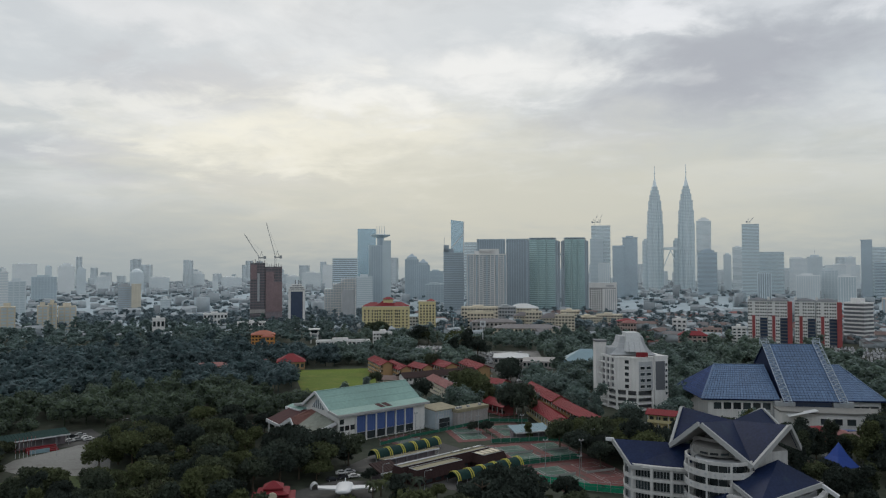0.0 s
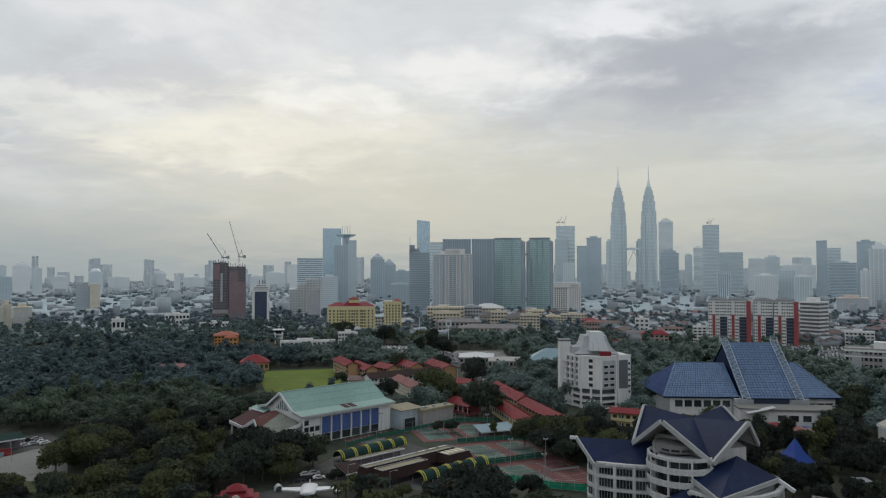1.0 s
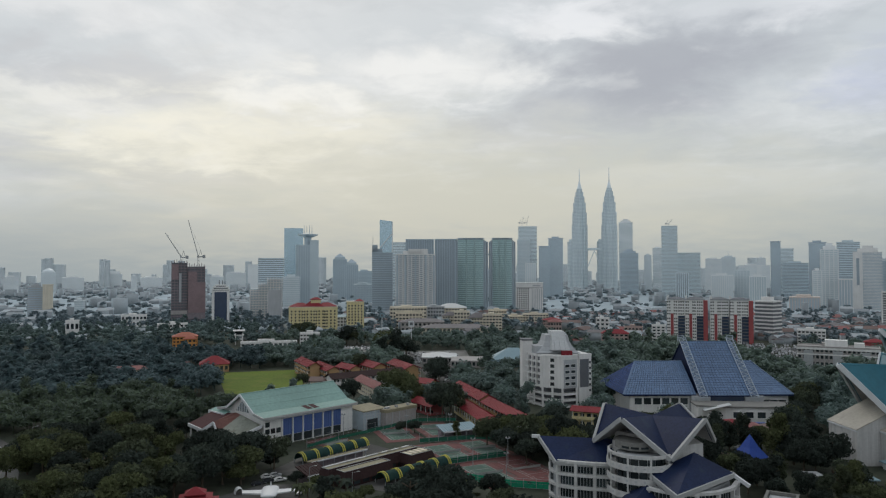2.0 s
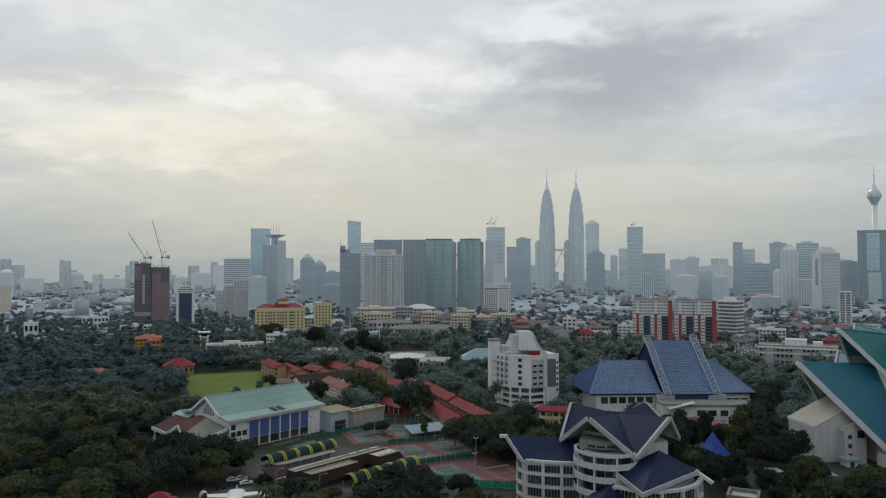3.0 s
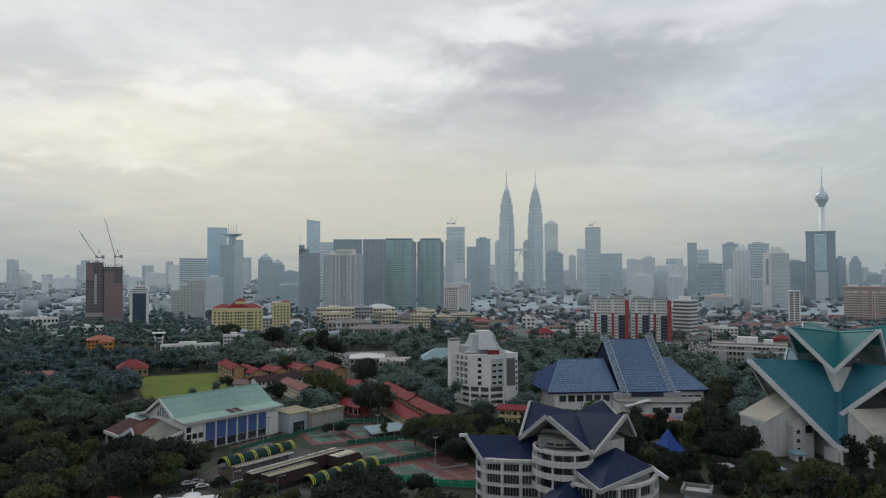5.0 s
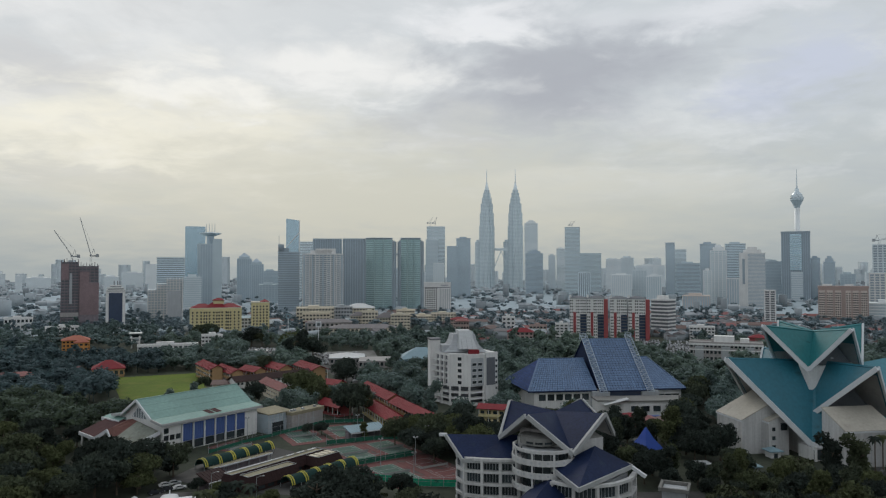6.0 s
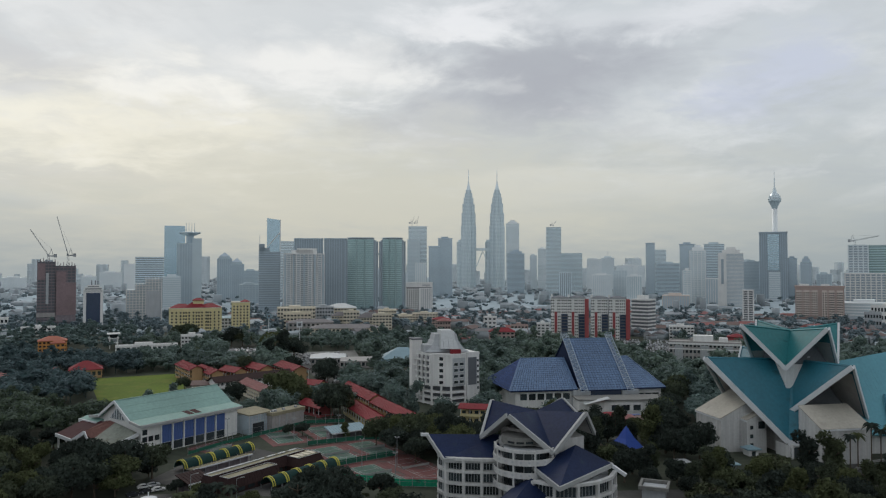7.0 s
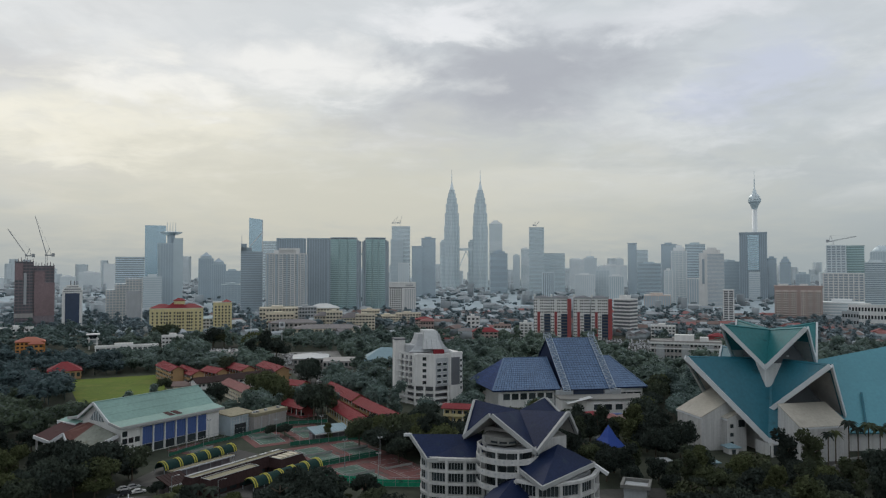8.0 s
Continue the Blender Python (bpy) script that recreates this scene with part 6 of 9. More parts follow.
m, length = wall_frame(A, B)
for i in range(5):
    z = 11.2 + i * 3.35
    for k in range(4):
        c = length * (k + 0.5) / 4
        bm = BM()
        box(bm, c - 2.0, c + 2.0, -0.12, 0.2, z + 0.9, z + 2.9, m)
        part("recess", bm, "darkgrey", office)
    bm = BM()
    box(bm, 0, length, -1.5, 0.3, z, z + 0.5, m)
    part("balcony", bm, "white", office)
for k in range(5):
    c = length * k / 4
    bm = BM()
    box(bm, c - 0.3, c + 0.3, -1.6, 0.2, 10.8, 28, m)
    part("fin", bm, "white", office)
m, length = wall_frame(B, C)
wm = window_mesh(2.2, 1.9)
for i in range(5):
    at_part("window", wm, office, m @ pose(length * 0.5, 0, 13 + 3.3 * i))
m, length = wall_frame(C, D)
bm = BM()
box(bm, 1, 9.6, -0.15, 0.4, 11, 26.5, m)
part("grey_panel", bm, "grey", office)
bm = BM()
box(bm, 10.6, length - 0.4, -0.8, 0.4, 0, 29.4, m)
slabby = part("stair_shaft", bm, "white", office)
bm = BM()
box(bm, 11.2, length - 2.4, -0.95, -0.7, 11, 26.5, m)
part("grey_panel", bm, "darkgrey", slabby)
wm = window_mesh(2.6, 1.6)
for i in range(4):
    for c in (3.2, 7.2):
        at_part("window", wm, office, m @ pose(c, -0.15, 13.2 + 3.3 * i))
wm = window_mesh(1.2, 1.4)
for i in range(6):
    at_part("window", wm, office, m @ pose(length - 1.4, -0.8, 9 + 3.1 * i))
bm = BM()
prism(bm, [(x * 1.02, y * 1.02) for x, y in (A, B, C, D, E, F)], 28.0, 28.9)
part("parapet", bm, "white", office)
bm = BM()
box(bm, -18.6, -12.6, 3, 10, 0, 35.6)
stair = part("stair_tower", bm, "white", office)
bm = BM()
box(bm, -19, -12.2, 2.6, 10.4, 35.6, 36.4)
part("stair_roof", bm, "darkgrey", stair)
bm = BM()
box(bm, -13, -8, -3, 8, 28.8, 33)
part("roof_storey", bm, "grey", office)
bm = BM()
prism(bm, [(-7, -4), (7, -6), (9, 8), (-6, 10)], 28.8, 31.5, 0.9)
part("roof_storey", bm, "greyroof", office)
bm = BM()
ring_solid(bm, [[(0.2 + sx * w, 1.5 + sy * d + sx * -1.2, z) for sx, sy in ((-1, -1), (1, -1), (1, 1), (-1, 1))] for w, d, z in ((12.6, 9.5, 29.4), (10.6, 7.8, 30.6), (8.6, 6.6, 32.6), (7.0, 5.4, 35.6), (6.2, 4.6, 39.2))])
part("hooded_roof", bm, "grey", office)
bm = BM()
ring_solid(bm, [[(-4.6, -10.2, 31.4), (5.8, -11.4, 31.4), (5.8, -7.0, 31.4), (-4.6, -5.8, 31.4)], [(-3.6, -6.8, 36.4), (4.6, -7.7, 36.4), (4.6, -1.0, 36.4), (-3.6, 0.1, 36.4)], [(-3.2, -4.4, 41.4), (4.0, -5.2, 41.4), (4.0, 3.2, 41.4), (-3.2, 4.2, 41.4)]])
part("hood", bm, "greyroof", office)
for k in range(3):
    bm = BM()
    x = -2.6 + 3.0 * k
    beam(bm, (x - 0.4, -10.7 - 0.1 * k, 31.6), (x, -7.2 - 0.1 * k, 36.4), 0.22, 0.3)
    part("standing_seam", bm, "metal_grey", office)
bm = BM()
box(bm, 0.4, 6.4, -13.2, -10.8, 28.9, 31.2)
part("red_tank", bm, "redroof", office, "red rooftop tank enclosure")

# ---- brown and cream apartment slab ----
slab_block = thing("apartment_block", "long brown apartment slab with cream window bays and rows of windows", "building", pose(718, 793, 0, 0, 0, -42.2))
bm = BM()
box(bm, -28.5, 28.5, -10, 10, 0, 48.2)
part("wall", bm, "brick", slab_block)
bm = BM()
box(bm, -29.2, 29.2, -10.7, 10.7, 48.2, 50.4)
part("parapet", bm, "brick", slab_block)
for x0, x1 in ((-24, -12), (2, 12)):
    bm = BM()
    box(bm, x0, x1, -5, 4, 50.4, 52.6)
    part("roof_hut", bm, "white", slab_block)
wm = window_mesh(1.5, 1.5, "glass", "blush", 0.2)
for x0, x1, n in ((-27.5, -20.5, 3), (-18.5, -11.5, 3), (-9.0, -2.0, 3), (3.0, 9.0, 2), (11.0, 17.5, 3), (20.0, 27.0, 3)):
    bm = BM()
    box(bm, x0, x1, -11.2, -10, 0, 44.6)
    part("bay", bm, "blush", slab_block)
    windows(slab_block, wm, span(x0, x1, n), [3.0 * i + 2.0 for i in range(14)], -11.2)

# ---- red and white flats ----
FLAT_WINDOW = window_mesh(1.35, 1.35, "glass", "white", 0.2)


def flat_block(x, y, turn, label):
    """Slab of flats: a white top over a white wing with a red strip and a dark recessed wing."""
    root = thing("flats", label, "building", pose(x, y, 0, 0, 0, turn) @ Matrix.Diagonal((0.9, 1, 1, 1)), "red and white flats", (11, 12))
    bm = BM()
    box(bm, -9.3, 2.4, -8, 8, 0, 26.2)
    part("wall", bm, "white", root)
    bm = BM()
    box(bm, -9.3, 9.5, -8, 8, 26.2, 42)
    part("upper_wall", bm, "white", root)
    bm = BM()
    box(bm, 2.4, 9.5, -5.6, 8, 0, 26.2)
    part("recessed_wing", bm, "glass_navy", root, "dark blue-grey recessed wing")
    for i in range(8):
        bm = BM()
        box(bm, 2.5, 9.4, -6.1, -5.6, 1.4 + 3.1 * i, 2.3 + 3.1 * i)
        part("balcony_band", bm, "darkgrey", root)
    bm = BM()
    box(bm, -5.2, -2.2, -8.5, -7.9, 0, 28.4)
    part("red_strip", bm, "red", root)
    bm = BM()
    box(bm, -9.9, 10.1, -8.7, 8.7, 42, 42.6)
    part("roof_slab", bm, "grey", root)
    bm = BM()
    hip_roof(bm, -8.0, 9.4, -7, 7, 42.6, 45, 0.9)
    part("roof", bm, "darkgrey", root)
    bm = BM()
    box(bm, -9.6, -7.4, -5, -1, 42.6, 46)
    part("stair_head", bm, "white", root)
    low = [2.0 + 3.05 * i for i in range(8)]
    windows(root, FLAT_WINDOW, (-8.3, -6.4, -0.9, 1.1), low, -8)
    windows(root, FLAT_WINDOW, (-8.3, -6.2, -1.2, 0.8, 3.6, 5.8, 8.0), [28.0 + 3.0 * i for i in range(5)], -8)
    return root


for i, (x, y, name) in enumerate(((305, 696, "white flats with a red strip and a dark roof"), (321, 689, "white flats with a red strip and a red end wall"), (342, 679, "white flats with a red strip and a dark roof"), (358, 671, "white flats with a red strip and a red end wall"))):
    root = flat_block(x, y, -25, name)
    if i % 2:
        bm = BM()
        box(bm, 9.5, 14.0, -8.2, 6, 0, 41.4)
        part("end_wall", bm, "red", root, "red end wall")

keep_off(312, 654, -25, 44, 36)

# ---- sports hall with a mint roof ----
sports = thing("sports_hall", "white sports hall with a faded mint metal roof and blue shutters", "building", pose(-43, 297, 0, 0, 0, 41), clear=None)
keep_off(-33, 330, 41, 38, 34)
keep_off(-10, 296, 43, 34, 20)
keep_off(4, 256, 41, 36, 20)
keep_off(12, 236, 38, 30, 11)
L, W, EAVE, RIDGE = 47.0, 34.0, 12.3, 20.0
KNEE, KNEE_Z = 6.2, 13.3
bm = BM()
box(bm, 0.5, L - 0.5, 1.0, W - 1.0, 0, EAVE - 0.2)
part("wall", bm, "white", sports)
for low_y, low_z, high_y, high_z, rows_n in ((-0.8, EAVE, KNEE, KNEE_Z, 1), (KNEE, KNEE_Z, W / 2, RIDGE, 3), (W + 0.8, EAVE, W - KNEE, KNEE_Z, 1), (W - KNEE, KNEE_Z, W / 2, RIDGE, 3)):
    pts = [(-1.2, low_y, low_z), (L + 1.0, low_y, low_z), (L + 1.0, high_y, high_z), (-1.2, high_y, high_z)]
    if low_y > high_y:
        pts = pts[::-1]
    bm = BM()
    slab(bm, pts, 0.4)
    slope = part("roof_slope", bm, "mint", sports)
    bm = BM()
    grid_panels(bm, pts[0], pts[1], pts[2], pts[3], 40, rows_n, 0.1, 0.012)
    tagged(part("roof_sheeting", bm, "mint", slope), kind="stuff")
bm = BM()
beam(bm, (-1.3, W / 2, RIDGE + 0.1), (L + 1.1, W / 2, RIDGE + 0.1), 0.7, 0.25)
part("ridge_cap", bm, "mint", sports)
for x0, x1 in ((21.8, 24.4), (25.2, 28.0)):
    bm = BM()
    grid_panels(bm, (x0, 0.6, EAVE + 0.37), (x1, 0.6, EAVE + 0.37), (x1, 5.9, EAVE + 1.13), (x0, 5.9, EAVE + 1.13), 4, 1, 0.08, 0.04)
    part("rusted_sheet", bm, "wine", sports, "rusted dark brown roof sheets")
for s, z in ((0.0, 0), (L, 0)):
    bm = BM()
    slab(bm, [(s if s else 0.5, 1, EAVE - 0.3), (s if s else 0.5, W - 1, EAVE - 0.3), (s if s else 0.5, W - KNEE, KNEE_Z - 0.4), (s if s else 0.5, W / 2, RIDGE - 0.5), (s if s else 0.5, KNEE, KNEE_Z - 0.4)][::-1 if not s else 1], 0.3)
    part("gable", bm, "white", sports)
for y0 in (-0.8, W + 0.8):
    bm = BM()
    knee = KNEE if y0 < 1 else W - KNEE
    beam(bm, (-1.3, knee, KNEE_Z - 0.3), (-1.3, W / 2, RIDGE - 0.3), 0.5, 1.0)
    part("gable_board", bm, "metal_white", sports)
    bm = BM()
    beam(bm, (-1.3, y0, EAVE - 0.3), (-1.3, knee, KNEE_Z - 0.3), 0.5, 1.0)
    part("gable_board", bm, "fascia", sports)
bm = BM()
beam(bm, (-1.2, -0.9, EAVE - 0.45), (L + 1, -0.9, EAVE - 0.45), 0.4, 1.0)
part("gutter", bm, "fascia", sports)
# glazed gable light with mullions
bm = BM()
slab(bm, [(0.18, 12, 12.6), (0.18, 22, 12.6), (0.18, 17, 17.4)][::-1], 0.2)
glazing = part("gable_window", bm, "glass_pale", sports)
for y in (13.5, 15.2, 17, 18.7, 20.5):
    bm = BM()
    beam(bm, (-0.05, y, 12.4), (-0.05, y, 17.4 - abs(y - 17) * 0.85), 0.22)
    part("mullion", bm, "metal_white", glazing)
for i in range(6):
    x0 = 9.2 + i * 5.2
    bm = BM()
    rib = [(x0 + 0.25 * j, 0.62 if j % 4 < 2 else 0.74) for j in range(19)]
    prism(bm, rib + [(x0 + 4.5, 0.96), (x0, 0.96)], 3.6, 10.4)
    shutter = part("blue_shutter", bm, "bluewall", sports)
    bm = BM()
    box(bm, x0, x0 + 4.5, 0.9, 1.06, 0.3, 3.4)
    part("ground_opening", bm, "glass", sports)
    bm = BM()
    box(bm, x0 - 0.5, x0 - 0.1, 0.3, 1.0, 0, 10.6)
    part("pilaster", bm, "white", sports)
for x in (2.0, 4.6, 7.3):
    for z in (5.2, 8.0) if x < 3 else (5.2,):
        bm = BM()
        box(bm, x - 1.0, x + 1.0, 0.85, 1.02, z, z + 2.0)
        part("window", bm, "glass", sports)
# entrance porch: low roofs with white fascias on the gable end
porch = thing("entrance_porch", "white entrance porch with mossy and maroon roofs", "building", pose(-43, 297, 0, 0, 0, 41))
for pts, roof in ((((-10.5, 1.5, 6.3), (-0.5, 1.5, 9.2), (-0.5, 17, 11.4), (-12.5, 14.6, 6.4)), "moss"), (((-12.5, 14.6, 6.4), (-0.5, 17, 11.4), (-0.5, 21, 11.8), (-11.5, 19.5, 9.8)), "rosetile"), (((-11.5, 19.5, 9.8), (-0.5, 21, 11.8), (-0.5, 24, 11.2), (-13.8, 24.5, 6.3)), "rosetile"), (((-13.8, 24.8, 6.3), (-0.8, 24.2, 11.0), (-0.8, 37, 11.0), (-14, 36, 7.2)), "wine"), (((-2.5, 27, 10.6), (1.0, 27, 11.6), (1.0, 40, 11.6), (-2.5, 40, 10.6)), "mint")):
    bm = BM()
    slab(bm, pts, 0.4)
    piece = part("roof_panel", bm, roof, porch)
    bm = BM()
    beam(bm, Vector(pts[0]) - Vector((0.2, 0, 0.5)), Vector(pts[3]) - Vector((0.2, 0, 0.5)), 0.4, 1.3)
    part("fascia", bm, "metal_white", piece)
bm = BM()
beam(bm, (-10.5, 1.4, 5.9), (-0.5, 1.4, 8.8), 0.5, 1.3)
part("fascia", bm, "metal_white", porch)
for y in (2.4, 8, 14, 25, 30, 35):
    bm = BM()
    box(bm, -10.6 - y * 0.09, -10.0 - y * 0.09, y - 0.3, y + 0.3, 0, 5.8)
    part("post", bm, "white", porch)
bm = BM()
box(bm, -6.5, 0.4, 2.5, 36, 0, 6.2)
part("wall", bm, "white", porch)
bm = BM()
box(bm, -6.65, -6.45, 4, 34, 1, 4.6)
part("glazing", bm, "glass", porch)
keep_off(-58, 300, 41, 8, 24)
link = thing("link_building", "grey lattice-glazed stair building with a tan roof", "building", pose(-43, 297, 0, 0, 0, 41), clear=None)
bm = BM()
box(bm, L + 1.2, L + 14, -4.6, 6, 0, 8.2)
part("wall", bm, "slate", link)
bm = BM()
slab(bm, [(L + 0.8, -5.2, 8.6), (L + 14.6, -5.2, 8.6), (L + 14.6, 6.6, 9.4), (L + 0.8, 6.6, 9.4)], 0.35)
part("roof", bm, "sandroof", link)
for i in range(9):
    bm = BM()
    x = L + 1.4 + 1.55 * i
    box(bm, x - 0.07, x + 0.07, -4.85, -4.55, 0, 8.2)
    part("mullion", bm, "metal_white", link)
for i in range(6):
    bm = BM()
    box(bm, L + 1.3, L + 13.9, -4.8, -4.58, 1.2 + 1.3 * i, 1.3 + 1.3 * i)
    part("transom", bm, "metal_white", link)
bm = BM()
box(bm, L + 3.5, L + 9.5, -4.95, -4.5, 0.2, 4.6)
part("dark_opening", bm, "glass", link)
for z0, z1 in ((0.4, 8.6), (0.4, 4.6)):
    bm = BM()
    beam(bm, (L + 18.5, -5.6, z0), (L + 12.4, -5.6, z1), 0.3, 0.4)
    part("stair_string", bm, "metal_white", link)
for i in range(12):
    bm = BM()
    u = i / 12
    box(bm, L + 18.3 - 6.1 * u, L + 18.9 - 6.1 * u, -6.8, -5.6, 0.4 + 8.2 * u, 0.5 + 8.2 * u)
    part("stair_tread", bm, "metal_grey", link)
store = thing("store_building", "long plain grey store with a tan flat roof", "building", pose(-43, 297, 0, 0, 0, 41), clear=None)
bm = BM()
box(bm, 58.6, 78, -8.0, -2.0, 0, 6.8)
part("wall", bm, "taupe", store)
bm = BM()
box(bm, 58.2, 78.4, -8.4, -1.6, 6.8, 8.2)
part("roof_rim", bm, "sandroof", store)
for x in (60, 61.6, 66.5, 74):
    bm = BM()
    box(bm, x, x + 1.1, -6.5, -5.4, 8.2, 9.0)
    part("roof_unit", bm, "metal_grey", store)
for x in (62.5, 67, 71.5):
    bm = BM()
    box(bm, x, x + 0.3, -8.15, -7.9, 0, 6.8)
    part("pilaster", bm, "grey", store)
keep_off(14, 336, 41, 26, 9)
keep_off(-57, 287, 41, 13, 12)


# ---- school and long red-roofed blocks ----
def gable_block(x0, y0, x1, y1, width, eave, rise, wall, roof, label, name="school_block", floors=2, group="school blocks"):
    """Long block with a gabled roof between two ridge ends, open corridors and posts along one side."""
    a = math.degrees(math.atan2(y1 - y0, x1 - x0))
    length = math.hypot(x1 - x0, y1 - y0)
    root = thing(name, label, "building", pose((x0 + x1) / 2, (y0 + y1) / 2, 0, 0, 0, a), group, (length / 2 + 1.5, width / 2 + 1.5))
    hl, hw = length / 2, width / 2
    bm = BM()
    box(bm, -hl + 0.6, hl - 0.6, -hw + 1.6, hw - 1.6, 0, eave)
    part("wall", bm, wall, root)
    for s in (-1, 1):
        pts = [(-hl - 0.5, s * (hw + 0.6), eave), (hl + 0.5, s * (hw + 0.6), eave), (hl + 0.5, 0, eave + rise), (-hl - 0.5, 0, eave + rise)]
        pts = pts if s < 0 else pts[::-1]
        bm = BM()
        slab(bm, pts, 0.25)
        slope = part("roof_slope", bm, roof, root)
        n = int(length / 1.6)
        bm = BM()
        for i in range(n + 1):
            x = -hl - 0.4 + (length + 0.8) * i / n
            beam(bm, (x, s * (hw + 0.6), eave + 0.05), (x, 0, eave + rise + 0.05), 0.16, 0.12)
        tagged(part("roof_ribbing", bm, roof, slope), kind="stuff")
        for f in range(floors):
            z = eave * f / floors
            bm = BM()
            lo, hi = sorted((s * (hw - 1.7), s * hw))
            box(bm, -hl + 0.4, hl - 0.4, lo, hi, z, z + 0.3)
            lo, hi = sorted((s * (hw - 0.15), s * hw))
            box(bm, -hl + 0.4, hl - 0.4, lo, hi, z + 0.3, z + 1.2)
            part("corridor", bm, wall, root)
            bm = BM()
            lo, hi = sorted((s * (hw - 1.65), s * (hw - 1.5)))
            for i in range(int(length / 3)):
                c = -hl + 2 + i * 3
                box(bm, c - 0.9, c + 0.9, lo, hi, z + 1.1, z + 2.5)
            part("window_row", bm, "glass", root)
        for i in range(int(length / 4) + 1):
            c = -hl + 0.7 + (length - 1.4) * i / max(1, int(length / 4))
            bm = BM()
            box(bm, c - 0.15, c + 0.15, s * (hw - 0.18) - 0.15, s * (hw - 0.18) + 0.15, 0, eave)
            part("post", bm, "white", root)
    for s in (-1, 1):
        bm = BM()
        slab(bm, [(s * (hl - 0.6), -hw + 1, eave - 0.05), (s * (hl - 0.6), hw - 1, eave - 0.05), (s * (hl - 0.6), 0, eave + rise - 0.3)][::s], 0.3)
        part("gable", bm, wall, root)
    return root


gable_block(-49, 514, -37, 480, 10, 8.6, 2.6, "ochre", "redroof", "ochre school block with a red metal roof", floors=3)
gable_block(-36, 502, -24, 470, 10, 7, 2.6, "ochre", "redroof", "ochre school wing with a red roof")
gable_block(-26, 440, 19, 466, 11, 6.6, 2.8, "white", "maroon", "white school block with a long dark maroon roof", floors=2)
gable_block(-20, 492, -10, 476, 10, 7, 2.6, "ochre", "redroof", "ochre school wing with a red roof")
gable_block(-5, 502, 6, 478, 11, 7.6, 2.8, "ochre", "redroof", "ochre school wing with a red roof")
gable_block(16, 502, 27, 469, 11, 7.6, 2.8, "ochre", "redroof", "ochre school wing with a red roof")
gable_block(-37, 449, -26, 447, 9, 4.4, 2.2, "cream", "brownroof", "small cream house with a dark brown roof", name="house", floors=1)
gable_block(-6, 436, 6, 400, 9, 6.6, 2.6, "cream", "redroof_old", "cream school wing with a faded pinkish roof", floors=3)
gable_block(29, 433, 37, 425, 9, 5, 2.4, "ochre", "redroof", "small ochre classroom block with a red roof", floors=1)
gable_block(49.6, 404, 58, 358, 8.6, 6.8, 2.8, "ochre", "redroof", "long ochre classroom block with a bright red roof")
gable_block(58.5, 356, 68, 309, 8.6, 6.2, 2.6, "ochre", "redroof", "long ochre classroom block with a bright red roof")
gable_block(46.0, 362, 53.5, 315, 9, 4.8, 2.6, "yellow", "redroof", "yellow classroom block with a bright red roof", floors=1)
gable_block(93, 327, 106, 320, 8, 7.4, 1.8, "yellow", "redroof", "small yellow and brown house with a red roof", name="house", floors=2)
gable_block(24, 372, 33, 356, 9, 4.5, 2.4, "red", "redroof", "small hut with a red roof", name="hut", floors=1)

# ---- playing field, courts, roads ----
LAYERS = [0.0]


def flat(name, label, pts, z, material, category="", kind="structure", thick=0.3):
    LAYERS[0] += 0.006
    z += LAYERS[0]
    bm = BM()
    slab(bm, [(x, y, z) for x, y in pts], thick, (0, 0, -thick))
    return tagged(new(name, mesh_of(name, bm, material)), label, category or name.replace("_", " "), kind=kind)


flat("playing_field", "bright green mown playing field", ((-80, 412), (-42, 462), (-55, 528), (-108, 518)), 0.06, "lawn", "field")
keep_off(-70, 475, 15, 27, 60)
keep_off(-66, 404, 15, 34, 24)
keep_off(2, 440, 0, 46, 46)
keep_off(-1, 388, 0, 9, 14)
flat("lawn", "dull green grass verge beside the parade ground", ((-150, 240), (-112, 226), (-104, 252), (-118, 262), (-150, 262)), 0.03, "lawn_dull", "lawn")
flat("pavement", "pale concrete parade ground", ((-162, 262), (-152, 256), (-126, 253), (-121, 262), (-134, 291), (-135, 309), (-142, 318), (-153, 292), (-163, 274)), 0.05, "concrete", "pavement")
flat("car_park", "grey asphalt car park beside the parade ground", ((-157, 292), (-147, 300), (-150, 316), (-160, 328), (-170, 318), (-162, 300)), 0.05, "asphalt", "car park")
flat("footpath", "narrow pale footpath across the grass", ((-122, 242), (-114.5, 248), (-113, 250.5), (-121.5, 244.6)), 0.07, "concrete", "path")
for qx, qy, qa, qb in ((-146, 275, 15, 24), (-158, 310, 12, 18), (-141, 305, 8, 14), (-133, 246, 17, 8), (-118, 246, 8, 10)):
    keep_off(qx, qy, 12, qa, qb)
bm = BM()
r = random.Random(5)
for i in range(26):
    u = i / 25
    box(bm, -146.5 + 6.5 * u, -145.2 + 6.5 * u, 302 + 15 * u, 302.8 + 15 * u, 0, 0.8 + 0.4 * r.random())
tagged(new("hedge", mesh_of("hedge", bm, "leaf")), "low clipped hedge between the car park and the parade ground", "hedge")
flat("yard", "worn grey asphalt yard between the stalls", ((-36, 264), (-20, 248), (8, 234), (36, 254), (22, 274), (-2, 302), (-22, 292)), 0.02, "asphalt", "yard")
flat("yard", "sandy paved yard beside the school", ((22, 394), (40, 388), (47, 412), (28, 422)), 0.04, "sandroof", "yard")
keep_off(34, 404, 10, 12, 16)
flat("road", "narrow asphalt service road beside the courts", ((-48, 214), (-22, 222), (-24, 246), (-36, 248), (-52, 232)), 0.05, "asphalt", "road")
keep_off(-36, 231, 0, 14, 14)
flat("car_park", "open grey car park among trees", ((-17, 548), (-2, 548), (4, 682), (-29, 674)), 0.05, "concrete", "car park")
